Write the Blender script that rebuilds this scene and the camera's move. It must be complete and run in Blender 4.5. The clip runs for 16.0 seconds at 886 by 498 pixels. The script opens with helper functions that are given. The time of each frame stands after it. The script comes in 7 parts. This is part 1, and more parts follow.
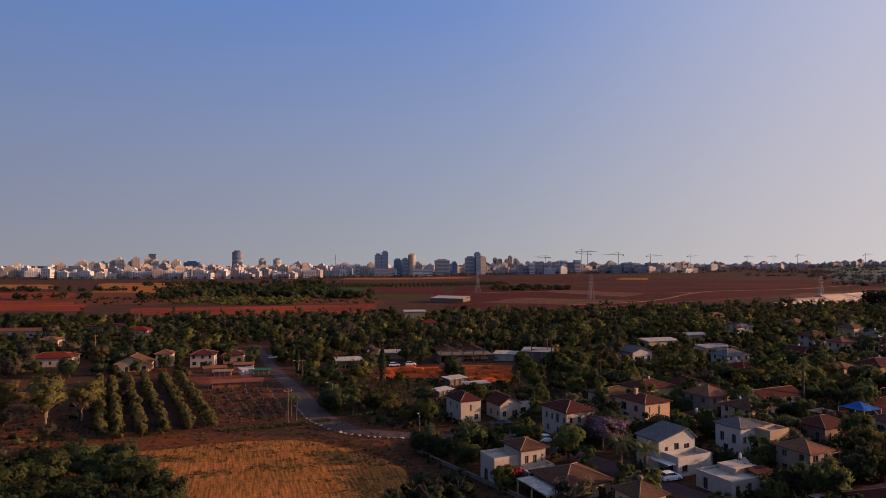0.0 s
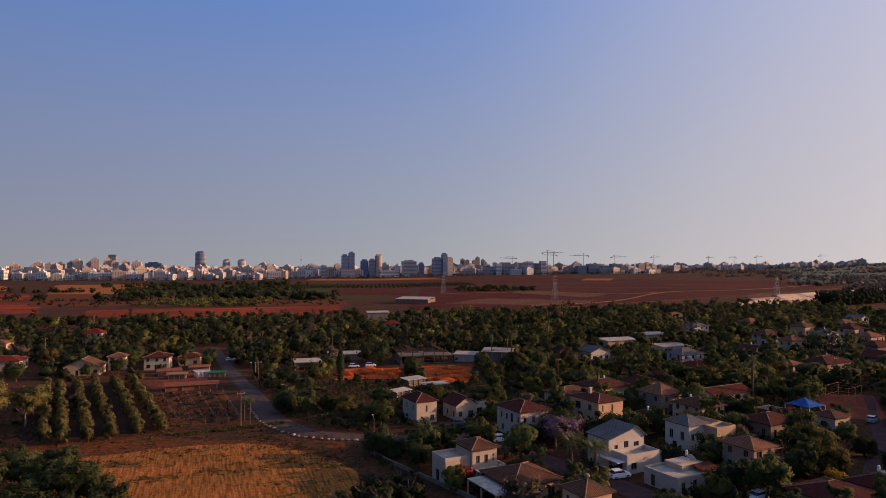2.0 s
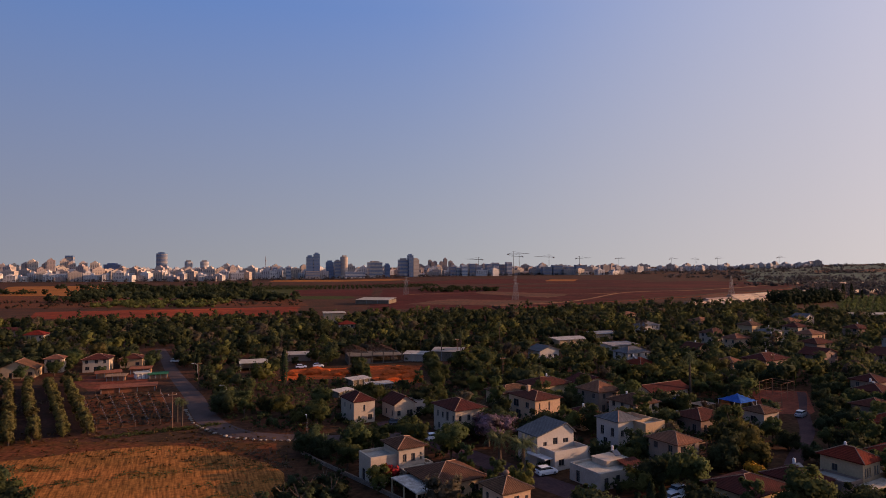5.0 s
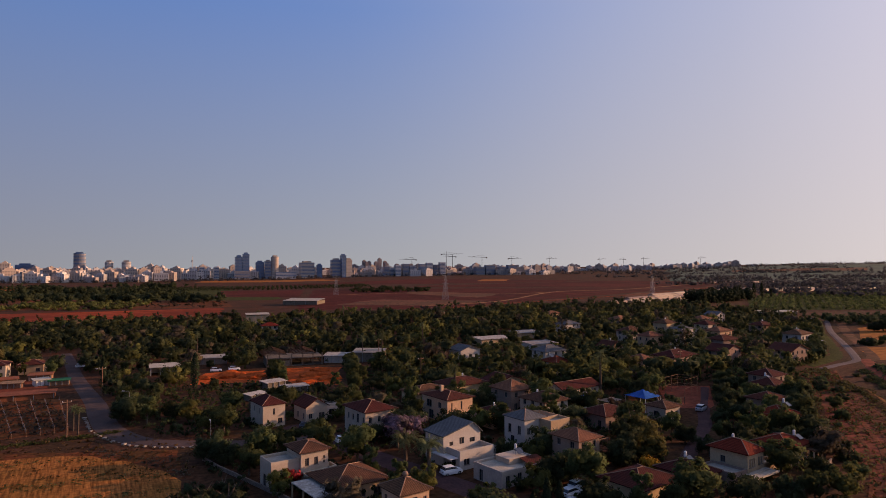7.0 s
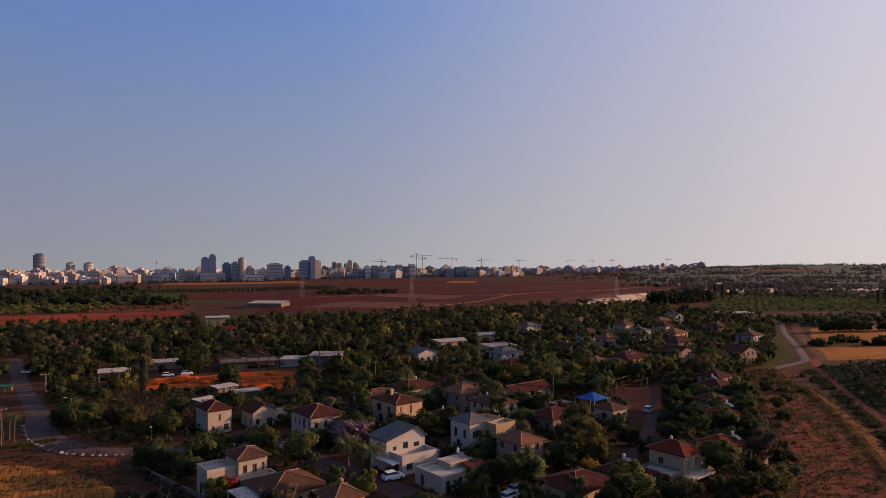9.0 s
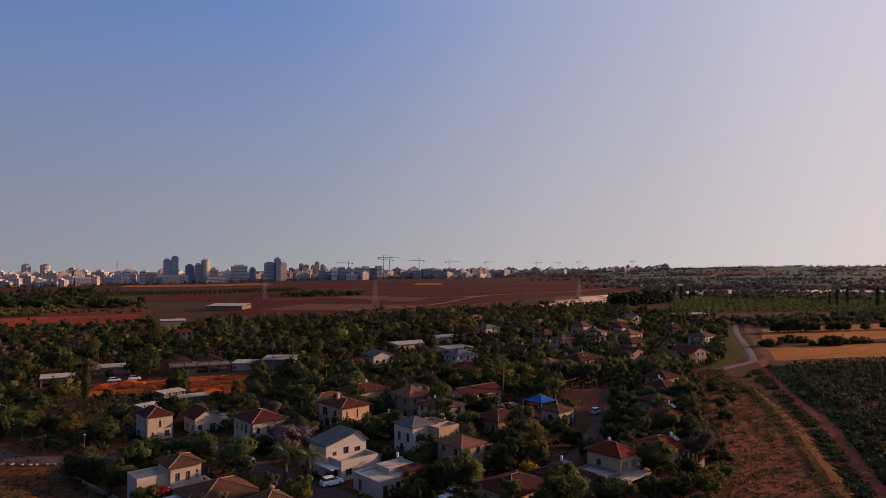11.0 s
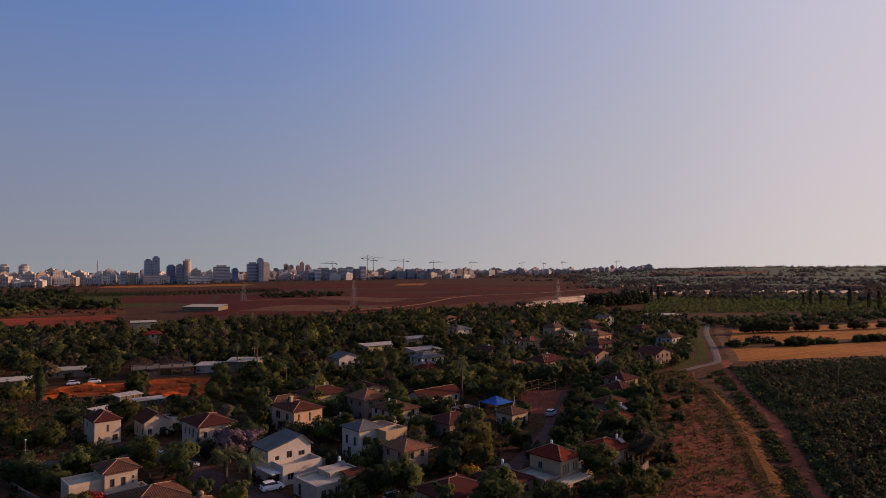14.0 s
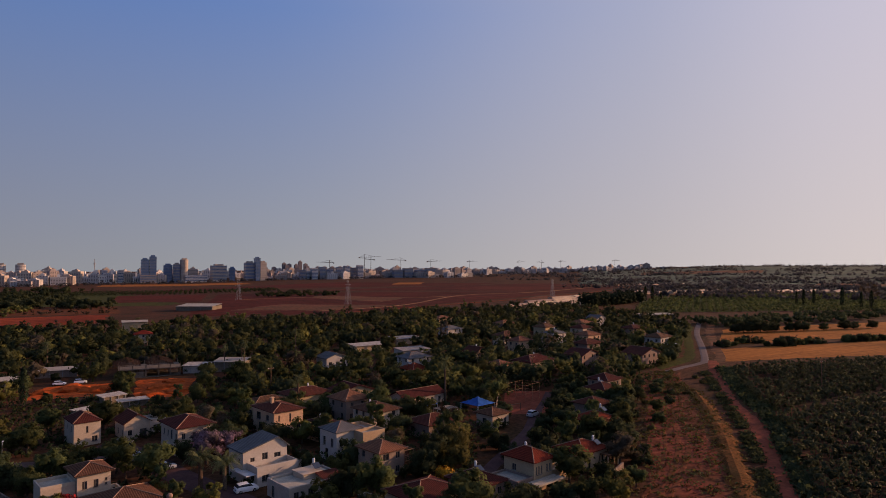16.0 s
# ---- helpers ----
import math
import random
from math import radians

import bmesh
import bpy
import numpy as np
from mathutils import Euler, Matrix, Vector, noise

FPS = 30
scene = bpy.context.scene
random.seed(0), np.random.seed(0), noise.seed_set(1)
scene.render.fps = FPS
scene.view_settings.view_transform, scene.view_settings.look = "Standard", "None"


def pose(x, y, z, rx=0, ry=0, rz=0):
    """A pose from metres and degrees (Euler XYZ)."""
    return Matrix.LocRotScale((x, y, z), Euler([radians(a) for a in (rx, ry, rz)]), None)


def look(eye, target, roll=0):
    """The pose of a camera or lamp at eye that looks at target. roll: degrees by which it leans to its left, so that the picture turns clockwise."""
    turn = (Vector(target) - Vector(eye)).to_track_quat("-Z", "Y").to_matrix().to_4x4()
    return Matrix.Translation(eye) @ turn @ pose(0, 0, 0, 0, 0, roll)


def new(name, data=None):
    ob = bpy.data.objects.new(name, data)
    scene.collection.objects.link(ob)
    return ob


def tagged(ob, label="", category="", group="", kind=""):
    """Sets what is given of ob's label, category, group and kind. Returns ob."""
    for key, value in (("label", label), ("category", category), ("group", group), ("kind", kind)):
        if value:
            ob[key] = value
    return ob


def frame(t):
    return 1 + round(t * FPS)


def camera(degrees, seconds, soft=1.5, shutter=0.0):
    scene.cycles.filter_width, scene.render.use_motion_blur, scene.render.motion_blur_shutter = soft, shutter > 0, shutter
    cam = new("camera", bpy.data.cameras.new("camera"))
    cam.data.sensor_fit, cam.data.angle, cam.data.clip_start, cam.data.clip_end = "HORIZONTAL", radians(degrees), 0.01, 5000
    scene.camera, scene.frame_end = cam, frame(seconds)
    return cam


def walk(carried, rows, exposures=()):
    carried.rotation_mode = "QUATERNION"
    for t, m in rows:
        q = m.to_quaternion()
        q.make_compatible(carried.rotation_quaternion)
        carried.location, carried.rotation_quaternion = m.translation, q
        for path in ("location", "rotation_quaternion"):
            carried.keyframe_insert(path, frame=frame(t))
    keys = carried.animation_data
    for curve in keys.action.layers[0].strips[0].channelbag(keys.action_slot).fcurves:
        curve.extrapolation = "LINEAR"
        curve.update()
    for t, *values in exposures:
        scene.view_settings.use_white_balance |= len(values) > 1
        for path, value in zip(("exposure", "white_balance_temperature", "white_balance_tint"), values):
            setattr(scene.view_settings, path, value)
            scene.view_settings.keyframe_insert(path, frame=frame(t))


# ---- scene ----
cam = camera(68.2, 16.0, 0.7)
PATH = [
    (0, (1.071, 1.367, 42.061), (1.180, 3.364, 42.095), 0.0),
    (0.5, (1.746, 1.484, 42.105), (1.914, 3.477, 42.140), 0.0),
    (1, (2.467, 1.509, 41.978), (2.673, 3.498, 42.015), 0.0),
    (1.5, (3.248, 1.521, 41.963), (3.455, 3.510, 42.001), 0.0),
    (2, (4.218, 1.492, 41.906), (4.424, 3.481, 41.943), 0.0),
    (2.5, (5.272, 1.510, 41.712), (5.478, 3.498, 41.752), 0.0),
    (3, (6.405, 1.547, 41.545), (6.611, 3.536, 41.586), 0.0),
    (5.5, (13.748, 1.538, 40.980), (14.118, 3.503, 41.022), 0.0),
    (6, (15.236, 1.435, 40.973), (15.683, 3.384, 41.015), 0.0),
    (6.5, (16.631, 1.245, 40.973), (17.102, 3.188, 41.015), 0.0),
    (7, (17.964, 1.091, 41.049), (18.456, 3.029, 41.091), 0.0),
    (7.5, (19.318, 0.890, 41.223), (19.832, 2.823, 41.265), 0.0),
    (8, (20.724, 0.662, 41.243), (21.258, 2.589, 41.287), 0.0),
    (8.5, (22.072, 0.445, 41.347), (22.627, 2.366, 41.392), 0.0),
    (9, (23.505, 0.137, 41.443), (24.080, 2.052, 41.490), 0.0),
    (11.5, (30.340, -1.318, 41.754), (31.017, 0.562, 41.806), 0.0),
    (12, (31.700, -1.681, 41.774), (32.384, 0.198, 41.826), 0.0),
    (12.5, (33.076, -1.981, 41.795), (33.765, -0.104, 41.848), 0.0),
    (13, (34.467, -2.375, 41.902), (35.163, -0.501, 41.955), 0.0),
    (13.5, (35.812, -2.935, 42.012), (36.513, -1.062, 42.065), 0.0),
    (14, (37.073, -3.314, 42.169), (37.774, -1.442, 42.222), 0.0),
    (14.5, (38.293, -3.775, 42.381), (38.993, -1.902, 42.432), 0.0),
    (15, (39.439, -4.349, 42.555), (40.139, -2.477, 42.605), 0.0),
    (15.5, (40.552, -4.695, 42.663), (41.253, -2.822, 42.713), 0.0),
    (16, (41.360, -5.074, 42.804), (42.064, -3.203, 42.853), 0.0),
]
walk(cam, [(t, look(eye, target, roll)) for t, eye, target, roll in PATH], [(0, 0.42, 6800, 34), (8, 0.34, 6800, 34), (16, 0.18, 6800, 34)])

# ---- light ----
SUN_EL, SUN_AZ = 12.5, 88.0          # degrees above the horizon, degrees clockwise from +y
world = bpy.data.worlds.new("sky")
scene.world = world
world.use_nodes = True
wn, wl = world.node_tree.nodes, world.node_tree.links
sky = wn.new("ShaderNodeTexSky")
sky.sky_type = 'NISHITA'
sky.sun_disc = False
sky.sun_elevation = radians(SUN_EL)
sky.sun_rotation = radians(SUN_AZ)
sky.altitude = 1500
sky.air_density, sky.dust_density, sky.ozone_density = 0.85, 6.0, 3.1
co = wn.new("ShaderNodeTexCoord")
flat, unit, toward, high = (wn.new("ShaderNodeVectorMath"), wn.new("ShaderNodeVectorMath"), wn.new("ShaderNodeVectorMath"), wn.new("ShaderNodeSeparateXYZ"))
flat.operation, unit.operation, toward.operation = 'MULTIPLY', 'NORMALIZE', 'DOT_PRODUCT'
flat.inputs[1].default_value = (1, 1, 0)
toward.inputs[1].default_value = (math.sin(radians(SUN_AZ)), math.cos(radians(SUN_AZ)), 0)
wl.new(co.outputs["Generated"], flat.inputs[0])
wl.new(flat.outputs[0], unit.inputs[0])
wl.new(unit.outputs[0], toward.inputs[0])
wl.new(co.outputs["Generated"], high.inputs[0])


def spread(socket, lo, hi):
    """0 at lo and 1 at hi."""
    r = wn.new("ShaderNodeMapRange")
    r.inputs[1].default_value, r.inputs[2].default_value = lo, hi
    wl.new(socket, r.inputs[0])
    return r.outputs[0]


def glow(stops):
    """A colour that changes smoothly from the side away from the sun (-1) to the sun's side (1)."""
    at = np.array([m for m, c in stops])
    val = np.array([c for m, c in stops])
    step = np.diff(at)[:, None]
    slope = np.diff(val, axis=0) / step
    tangent = np.concatenate([slope[:1], 2 * slope[1:] * slope[:-1] / (slope[1:] + slope[:-1]), slope[-1:]])
    r = wn.new("ShaderNodeValToRGB")
    r.color_ramp.interpolation = 'LINEAR'
    ramp = r.color_ramp.elements
    for i in range(29):
        m = -1 + i / 14
        k = min(int(np.searchsorted(at, m, "right")) - 1, len(at) - 2)
        h = at[k + 1] - at[k]
        u = (m - at[k]) / h
        colour = (val[k] * (1 + 2 * u) * (1 - u) ** 2 + h * tangent[k] * u * (1 - u) ** 2 + val[k + 1] * u * u * (3 - 2 * u) + h * tangent[k + 1] * u * u * (u - 1))
        e = ramp[0] if i == 0 else ramp[len(ramp) - 1] if i == 28 else ramp.new(i / 28)
        e.color = (*[float(v) for v in colour], 1)
    wl.new(spread(toward.outputs["Value"], -1, 1), r.inputs[0])
    return r.outputs[0]


def blend(fac, below, above):
    m = wn.new("ShaderNodeMix")
    m.data_type = 'RGBA'
    wl.new(fac, m.inputs[0])
    wl.new(below, m.inputs[6])
    wl.new(above, m.inputs[7])
    return m.outputs[2]


# Evening haze: a grey-warm veil along the horizon, brighter towards the sun, that thins into blue higher up and into the clear sky overhead
low_haze = glow([(-1.0, (1.13, 1.42, 1.62)), (-0.485, (1.45, 1.77, 1.89)), (0.087, (1.91, 2.33, 2.32)), (0.629, (3.18, 3.46, 3.22)), (0.839, (4.15, 4.33, 3.90)), (1.0, (4.83, 4.83, 4.20))])
blue_haze = glow([(-1.0, (0.48, 1.15, 2.43)), (-0.485, (0.56, 1.36, 2.86)), (0.087, (0.80, 1.66, 3.23)), (0.629, (2.32, 2.98, 3.79)), (0.839, (3.52, 3.99, 4.45)), (1.0, (4.09, 4.43, 4.70))])
veil = blend(spread(high.outputs["Z"], 0.0, 0.36), low_haze, blue_haze)
wl.new(blend(spread(high.outputs["Z"], 0.40, 1.7), veil, sky.outputs[0]), wn["Background"].inputs[0])
wn["Background"].inputs[1].default_value = 0.124

sun_data = bpy.data.lights.new("sun", 'SUN')
sun_data.energy, sun_data.angle, sun_data.color = 4.4, radians(0.6), (1.0, 0.66, 0.36)
sun_lamp = new("sun", sun_data)
sun_lamp.matrix_basis = look((200 * math.sin(radians(SUN_AZ)), 200 * math.cos(radians(SUN_AZ)), 200 * math.tan(radians(SUN_EL))), (0, 0, 0))


# ---- helpers of this place ----
def ground_z(x, y):
    """The lie of the land: level in the west, a gentle rise to the east and a low ridge far off in the north-east."""
    z = 0.0
    if x > 10:
        z += 10 * (1 - math.exp(-(x - 10) * 0.0022))
    far = min(max((math.hypot(x, y) - 1000) / 2000, 0), 1)
    side = min(max((x / max(y, 1) - 0.5) / 0.6, 0), 1) if y > 0 else 0
    return z + 27 * far * far * (3 - 2 * far) * side * side * (3 - 2 * side)


def mesh_of(name, bm):
    me = bpy.data.meshes.new(name)
    bm.to_mesh(me)
    bm.free()
    return me


def part(name, bm, material, parent, label=""):
    """One mesh object under a thing or a part; bm is a bmesh or a mesh to share."""
    me = bm if isinstance(bm, bpy.types.Mesh) else mesh_of(name, bm)
    ob = new(name, me)
    if not me.materials:
        me.materials.append(material)
    ob.parent = parent
    return tagged(ob, label)


def thing(name, x, y, turn=0.0, label="", category="", group="", z=None, kind=""):
    ob = new(name)
    ob.empty_display_size = 0.5
    ob.matrix_basis = pose(x, y, ground_z(x, y) if z is None else z, 0, 0, turn)
    return tagged(ob, label, category, group, kind)


def box(bm, x0, x1, y0, y1, z0, z1):
    v = [bm.verts.new((x, y, z)) for z in (z0, z1) for y in (y0, y1) for x in (x0, x1)]
    for f in ((0, 2, 3, 1), (4, 5, 7, 6), (0, 1, 5, 4), (2, 6, 7, 3), (0, 4, 6, 2), (1, 3, 7, 5)):
        bm.faces.new([v[i] for i in f])
    return bm


def boxes(*rows):
    bm = bmesh.new()
    for r in rows:
        box(bm, *r)
    return bm


def rod(bm, a, b, r0, r1=None, n=6):
    """A tapered rod from a to b."""
    a, b = Vector(a), Vector(b)
    r1 = r0 if r1 is None else r1
    q = (b - a).to_track_quat("Z", "Y")
    rings = []
    for p, r in ((a, r0), (b, r1)):
        rings.append([bm.verts.new(p + q @ Vector((r * math.cos(k * 2 * math.pi / n), r * math.sin(k * 2 * math.pi / n), 0))) for k in range(n)])
    for k in range(n):
        bm.faces.new((rings[0][k], rings[0][(k + 1) % n], rings[1][(k + 1) % n], rings[1][k]))
    bm.faces.new(rings[1])
    bm.faces.new(rings[0][::-1])
    return bm


def poly(bm, pts):
    return bm.faces.new([bm.verts.new(p) for p in pts])


# ---- materials ----
def mat(name, col, col2=None, scale=0.6, rough=0.85, grain=0.25, gscale=9.0, bump=0.25, metal=0.0, vary=0.0, spec=0.04, thin=0.0, isl=0.0):
    """Colour that drifts between col and col2 at one scale and is grained at another; vary: from object to object; isl: from piece to piece."""
    m = bpy.data.materials.new(name)
    m.use_nodes = True
    n, l = m.node_tree.nodes, m.node_tree.links
    b = n["Principled BSDF"]
    co = n.new("ShaderNodeTexCoord")
    big, small = n.new("ShaderNodeTexNoise"), n.new("ShaderNodeTexNoise")
    big.inputs["Scale"].default_value, big.inputs["Detail"].default_value = scale, 4
    small.inputs["Scale"].default_value, small.inputs["Detail"].default_value = gscale, 3
    for k in (big, small):
        l.new(co.outputs["Object"], k.inputs["Vector"])
    ramp = n.new("ShaderNodeMapRange")
    ramp.inputs[1].default_value, ramp.inputs[2].default_value = 0.35, 0.65
    l.new(big.outputs["Fac"], ramp.inputs[0])
    mix = n.new("ShaderNodeMix")
    mix.data_type = 'RGBA'
    mix.inputs["A"].default_value = (*col, 1)
    mix.inputs["B"].default_value = (*(col2 or [c * 0.75 for c in col]), 1)
    l.new(ramp.outputs[0], mix.inputs["Factor"])
    hsv = n.new("ShaderNodeHueSaturation")
    l.new(mix.outputs["Result"], hsv.inputs["Color"])
    g = n.new("ShaderNodeMapRange")
    g.inputs[1].default_value, g.inputs[2].default_value = 0.3, 0.7
    g.inputs[3].default_value, g.inputs[4].default_value = 1 - grain, 1 + grain
    l.new(small.outputs["Fac"], g.inputs[0])
    value = g.outputs[0]
    for amount, node, socket in ((vary, "ShaderNodeObjectInfo", "Random"), (isl, "ShaderNodeNewGeometry", "Random Per Island")):
        if amount:
            info, r, times = n.new(node), n.new("ShaderNodeMapRange"), n.new("ShaderNodeMath")
            r.inputs[3].default_value, r.inputs[4].default_value = 1 - amount, 1 + amount
            times.operation = 'MULTIPLY'
            l.new(info.outputs[socket], r.inputs[0])
            l.new(r.outputs[0], times.inputs[0])
            l.new(value, times.inputs[1])
            value = times.outputs[0]
            if amount == vary:
                h = n.new("ShaderNodeMapRange")
                h.inputs[3].default_value, h.inputs[4].default_value = 0.5 - vary * 0.06, 0.5 + vary * 0.06
                l.new(info.outputs[socket], h.inputs[0])
                l.new(h.outputs[0], hsv.inputs["Hue"])
    l.new(value, hsv.inputs["Value"])
    l.new(hsv.outputs[0], b.inputs["Base Color"])
    b.inputs["Roughness"].default_value, b.inputs["Metallic"].default_value = rough, metal
    b.inputs["Specular IOR Level"].default_value = spec
    if bump:
        bp = n.new("ShaderNodeBump")
        bp.inputs["Strength"].default_value, bp.inputs["Distance"].default_value = bump, 0.1
        l.new(small.outputs["Fac"], bp.inputs["Height"])
        l.new(bp.outputs[0], b.inputs["Normal"])
    if thin:
        tr, ms = n.new("ShaderNodeBsdfTranslucent"), n.new("ShaderNodeMixShader")
        ms.inputs[0].default_value = thin
        l.new(hsv.outputs[0], tr.inputs["Color"])
        l.new(b.outputs[0], ms.inputs[1])
        l.new(tr.outputs[0], ms.inputs[2])
        l.new(ms.outputs[0], n["Material Output"].inputs["Surface"])
    return m


def rows_on(m, turn, pitch, depth, soft=0.6):
    """Furrows, drills or tile courses: a wave across the surface, every pitch metres, that darkens and dents it."""
    n, l = m.node_tree.nodes, m.node_tree.links
    b, hsv = n["Principled BSDF"], next(k for k in n if k.type == 'HUE_SAT')
    co, mp, wv = n.new("ShaderNodeTexCoord"), n.new("ShaderNodeMapping"), n.new("ShaderNodeTexWave")
    mp.inputs["Rotation"].default_value[2] = radians(turn)
    wv.inputs["Scale"].default_value = 2 * math.pi / (20 * pitch)
    wv.inputs["Distortion"].default_value, wv.inputs["Detail"].default_value, wv.inputs["Detail Scale"].default_value = 0.6, 1, 0.15
    l.new(co.outputs["Object"], mp.inputs[0])
    l.new(mp.outputs[0], wv.inputs[0])
    r, times = n.new("ShaderNodeMapRange"), n.new("ShaderNodeMath")
    r.inputs[3].default_value, r.inputs[4].default_value = 1 - depth, 1 + depth * 0.4
    l.new(wv.outputs["Fac"], r.inputs[0])
    times.operation = 'MULTIPLY'
    l.new(r.outputs[0], times.inputs[0])
    l.new(hsv.inputs["Value"].links[0].from_socket, times.inputs[1])
    l.new(times.outputs[0], hsv.inputs["Value"])
    bp = n.new("ShaderNodeBump")
    bp.inputs["Strength"].default_value, bp.inputs["Distance"].default_value = soft, 0.15 * pitch
    l.new(wv.outputs["Fac"], bp.inputs["Height"])
    if b.inputs["Normal"].links:
        l.new(b.inputs["Normal"].links[0].from_socket, bp.inputs["Normal"])
    l.new(bp.outputs[0], b.inputs["Normal"])
    return m


def streaks_on(m, turn, across, along, depth):
    """Drill rows and plough lines: noise drawn out along one direction, that lightens, darkens and dents the ground."""
    n, l = m.node_tree.nodes, m.node_tree.links
    b, hsv = n["Principled BSDF"], next(k for k in n if k.type == 'HUE_SAT')
    co, mp, tx = n.new("ShaderNodeTexCoord"), n.new("ShaderNodeMapping"), n.new("ShaderNodeTexNoise")
    mp.vector_type = 'TEXTURE'
    mp.inputs["Rotation"].default_value[2] = radians(turn)
    mp.inputs["Scale"].default_value = (across, along, 1)
    tx.inputs["Scale"].default_value, tx.inputs["Detail"].default_value = 1.0, 2
    l.new(co.outputs["Object"], mp.inputs[0])
    l.new(mp.outputs[0], tx.inputs["Vector"])
    r, times = n.new("ShaderNodeMapRange"), n.new("ShaderNodeMath")
    r.inputs[1].default_value, r.inputs[2].default_value = 0.32, 0.68
    r.inputs[3].default_value, r.inputs[4].default_value = 1 - depth, 1 + depth * 0.7
    l.new(tx.outputs["Fac"], r.inputs[0])
    times.operation = 'MULTIPLY'
    l.new(r.outputs[0], times.inputs[0])
    l.new(hsv.inputs["Value"].links[0].from_socket, times.inputs[1])
    l.new(times.outputs[0], hsv.inputs["Value"])
    return m


M = {}
M["earth"] = mat("dry_earth", (0.091, 0.035, 0.018), (0.054, 0.029, 0.014), 0.05, 0.95, 0.45, 0.9, 0.6)
M["stubble"] = streaks_on(mat("dry_stubble", (0.341, 0.115, 0.028), (0.227, 0.092, 0.021), 0.06, 0.95, 0.30, 1.2, 0.5), 14, 0.42, 6.0, 0.5)
M["bank"] = mat("field_bank", (0.153, 0.043, 0.016), (0.090, 0.038, 0.013), 0.12, 0.95, 0.4, 0.9, 0.25)
M["gold"] = streaks_on(mat("golden_stubble", (0.370, 0.126, 0.027), (0.277, 0.097, 0.022), 0.03, 0.95, 0.2, 0.5, 0.3), -82, 1.6, 40.0, 0.25)
M["red"] = streaks_on(mat("red_soil", (0.277, 0.048, 0.015), (0.179, 0.035, 0.014), 0.012, 0.95, 0.25, 0.25, 0.3), -75, 4.0, 90.0, 0.35)
M["crimson"] = streaks_on(mat("dark_red_soil", (0.104, 0.021, 0.012), (0.067, 0.018, 0.011), 0.006, 0.95, 0.25, 0.2, 0.3), -72, 6.0, 160.0, 0.35)
M["pale"] = mat("pale_soil", (0.270, 0.135, 0.066), (0.180, 0.090, 0.045), 0.02, 0.95, 0.3, 0.4, 0.3)
M["fallow"] = mat("fallow_soil", (0.168, 0.067, 0.034), (0.106, 0.053, 0.028), 0.03, 0.95, 0.35, 0.3, 0.3)
M["orange"] = mat("orange_spoil", (0.506, 0.090, 0.018), (0.374, 0.067, 0.015), 0.15, 0.95, 0.35, 0.9, 0.8)
M["strip"] = mat("brown_strip", (0.199, 0.050, 0.028), (0.096, 0.038, 0.018), 0.13, 0.95, 0.35, 0.7, 0.2)
M["rut"] = mat("worn_rut", (0.185, 0.053, 0.026), (0.101, 0.040, 0.017), 0.16, 0.95, 0.35, 0.8, 0.15)
M["track"] = mat("dirt_track", (0.249, 0.062, 0.036), (0.176, 0.048, 0.026), 0.2, 0.95, 0.25, 1.1, 0.15)
M["ridge_grass"] = mat("dry_ridge_grass", (0.170, 0.060, 0.017), (0.097, 0.045, 0.013), 0.25, 0.95, 0.45, 1.6, 0.6)
# Green paled and cooled to put distance haze into the colour.
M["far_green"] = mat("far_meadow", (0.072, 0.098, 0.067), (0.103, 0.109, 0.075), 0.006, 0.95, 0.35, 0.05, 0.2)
M["verge"] = mat("green_verge", (0.059, 0.060, 0.011), (0.042, 0.041, 0.010), 0.12, 0.95, 0.4, 1.2, 0.5)
# Soil colour darkened to include the shade under and between the rows.
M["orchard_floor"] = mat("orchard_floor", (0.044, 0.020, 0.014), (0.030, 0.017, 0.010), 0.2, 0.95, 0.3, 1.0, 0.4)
M["road"] = mat("worn_asphalt", (0.102, 0.067, 0.058), (0.074, 0.050, 0.045), 0.15, 0.9, 0.15, 3.0, 0.15)
M["pale_road"] = mat("pale_asphalt", (0.173, 0.126, 0.112), (0.137, 0.101, 0.090), 0.15, 0.9, 0.12, 3.0, 0.1)
M["street"] = mat("street_paving", (0.090, 0.047, 0.045), (0.063, 0.036, 0.037), 0.25, 0.9, 0.2, 2.0, 0.2)
M["kerb"] = mat("pale_kerb", (0.294, 0.245, 0.205), None, 1.0, 0.9, 0.25, 6.0, 0.3, vary=0.2)
M["leaf"] = mat("broad_leaves", (0.108, 0.124, 0.048), (0.049, 0.062, 0.024), 0.13, 0.75, 0.3, 2.5, 0.0, vary=0.3, thin=0.55, isl=0.14)
M["leaf_dark"] = mat("dark_leaves", (0.071, 0.084, 0.040), (0.034, 0.045, 0.022), 0.13, 0.75, 0.3, 2.5, 0.0, vary=0.3, thin=0.50, isl=0.14)
M["leaf_yellow"] = mat("yellowish_leaves", (0.143, 0.138, 0.044), (0.071, 0.073, 0.022), 0.13, 0.75, 0.3, 2.5, 0.0, vary=0.3, thin=0.50, isl=0.14)
M["leaf_olive"] = mat("olive_leaves", (0.139, 0.120, 0.042), (0.096, 0.086, 0.030), 0.6, 0.7, 0.3, 3.0, 0.0, vary=0.2, thin=0.35, isl=0.22)
M["leaf_pine"] = mat("cypress_leaves", (0.033, 0.045, 0.022), (0.024, 0.034, 0.017), 0.5, 0.8, 0.3, 3.0, 0.0, vary=0.2, thin=0.20, isl=0.3)
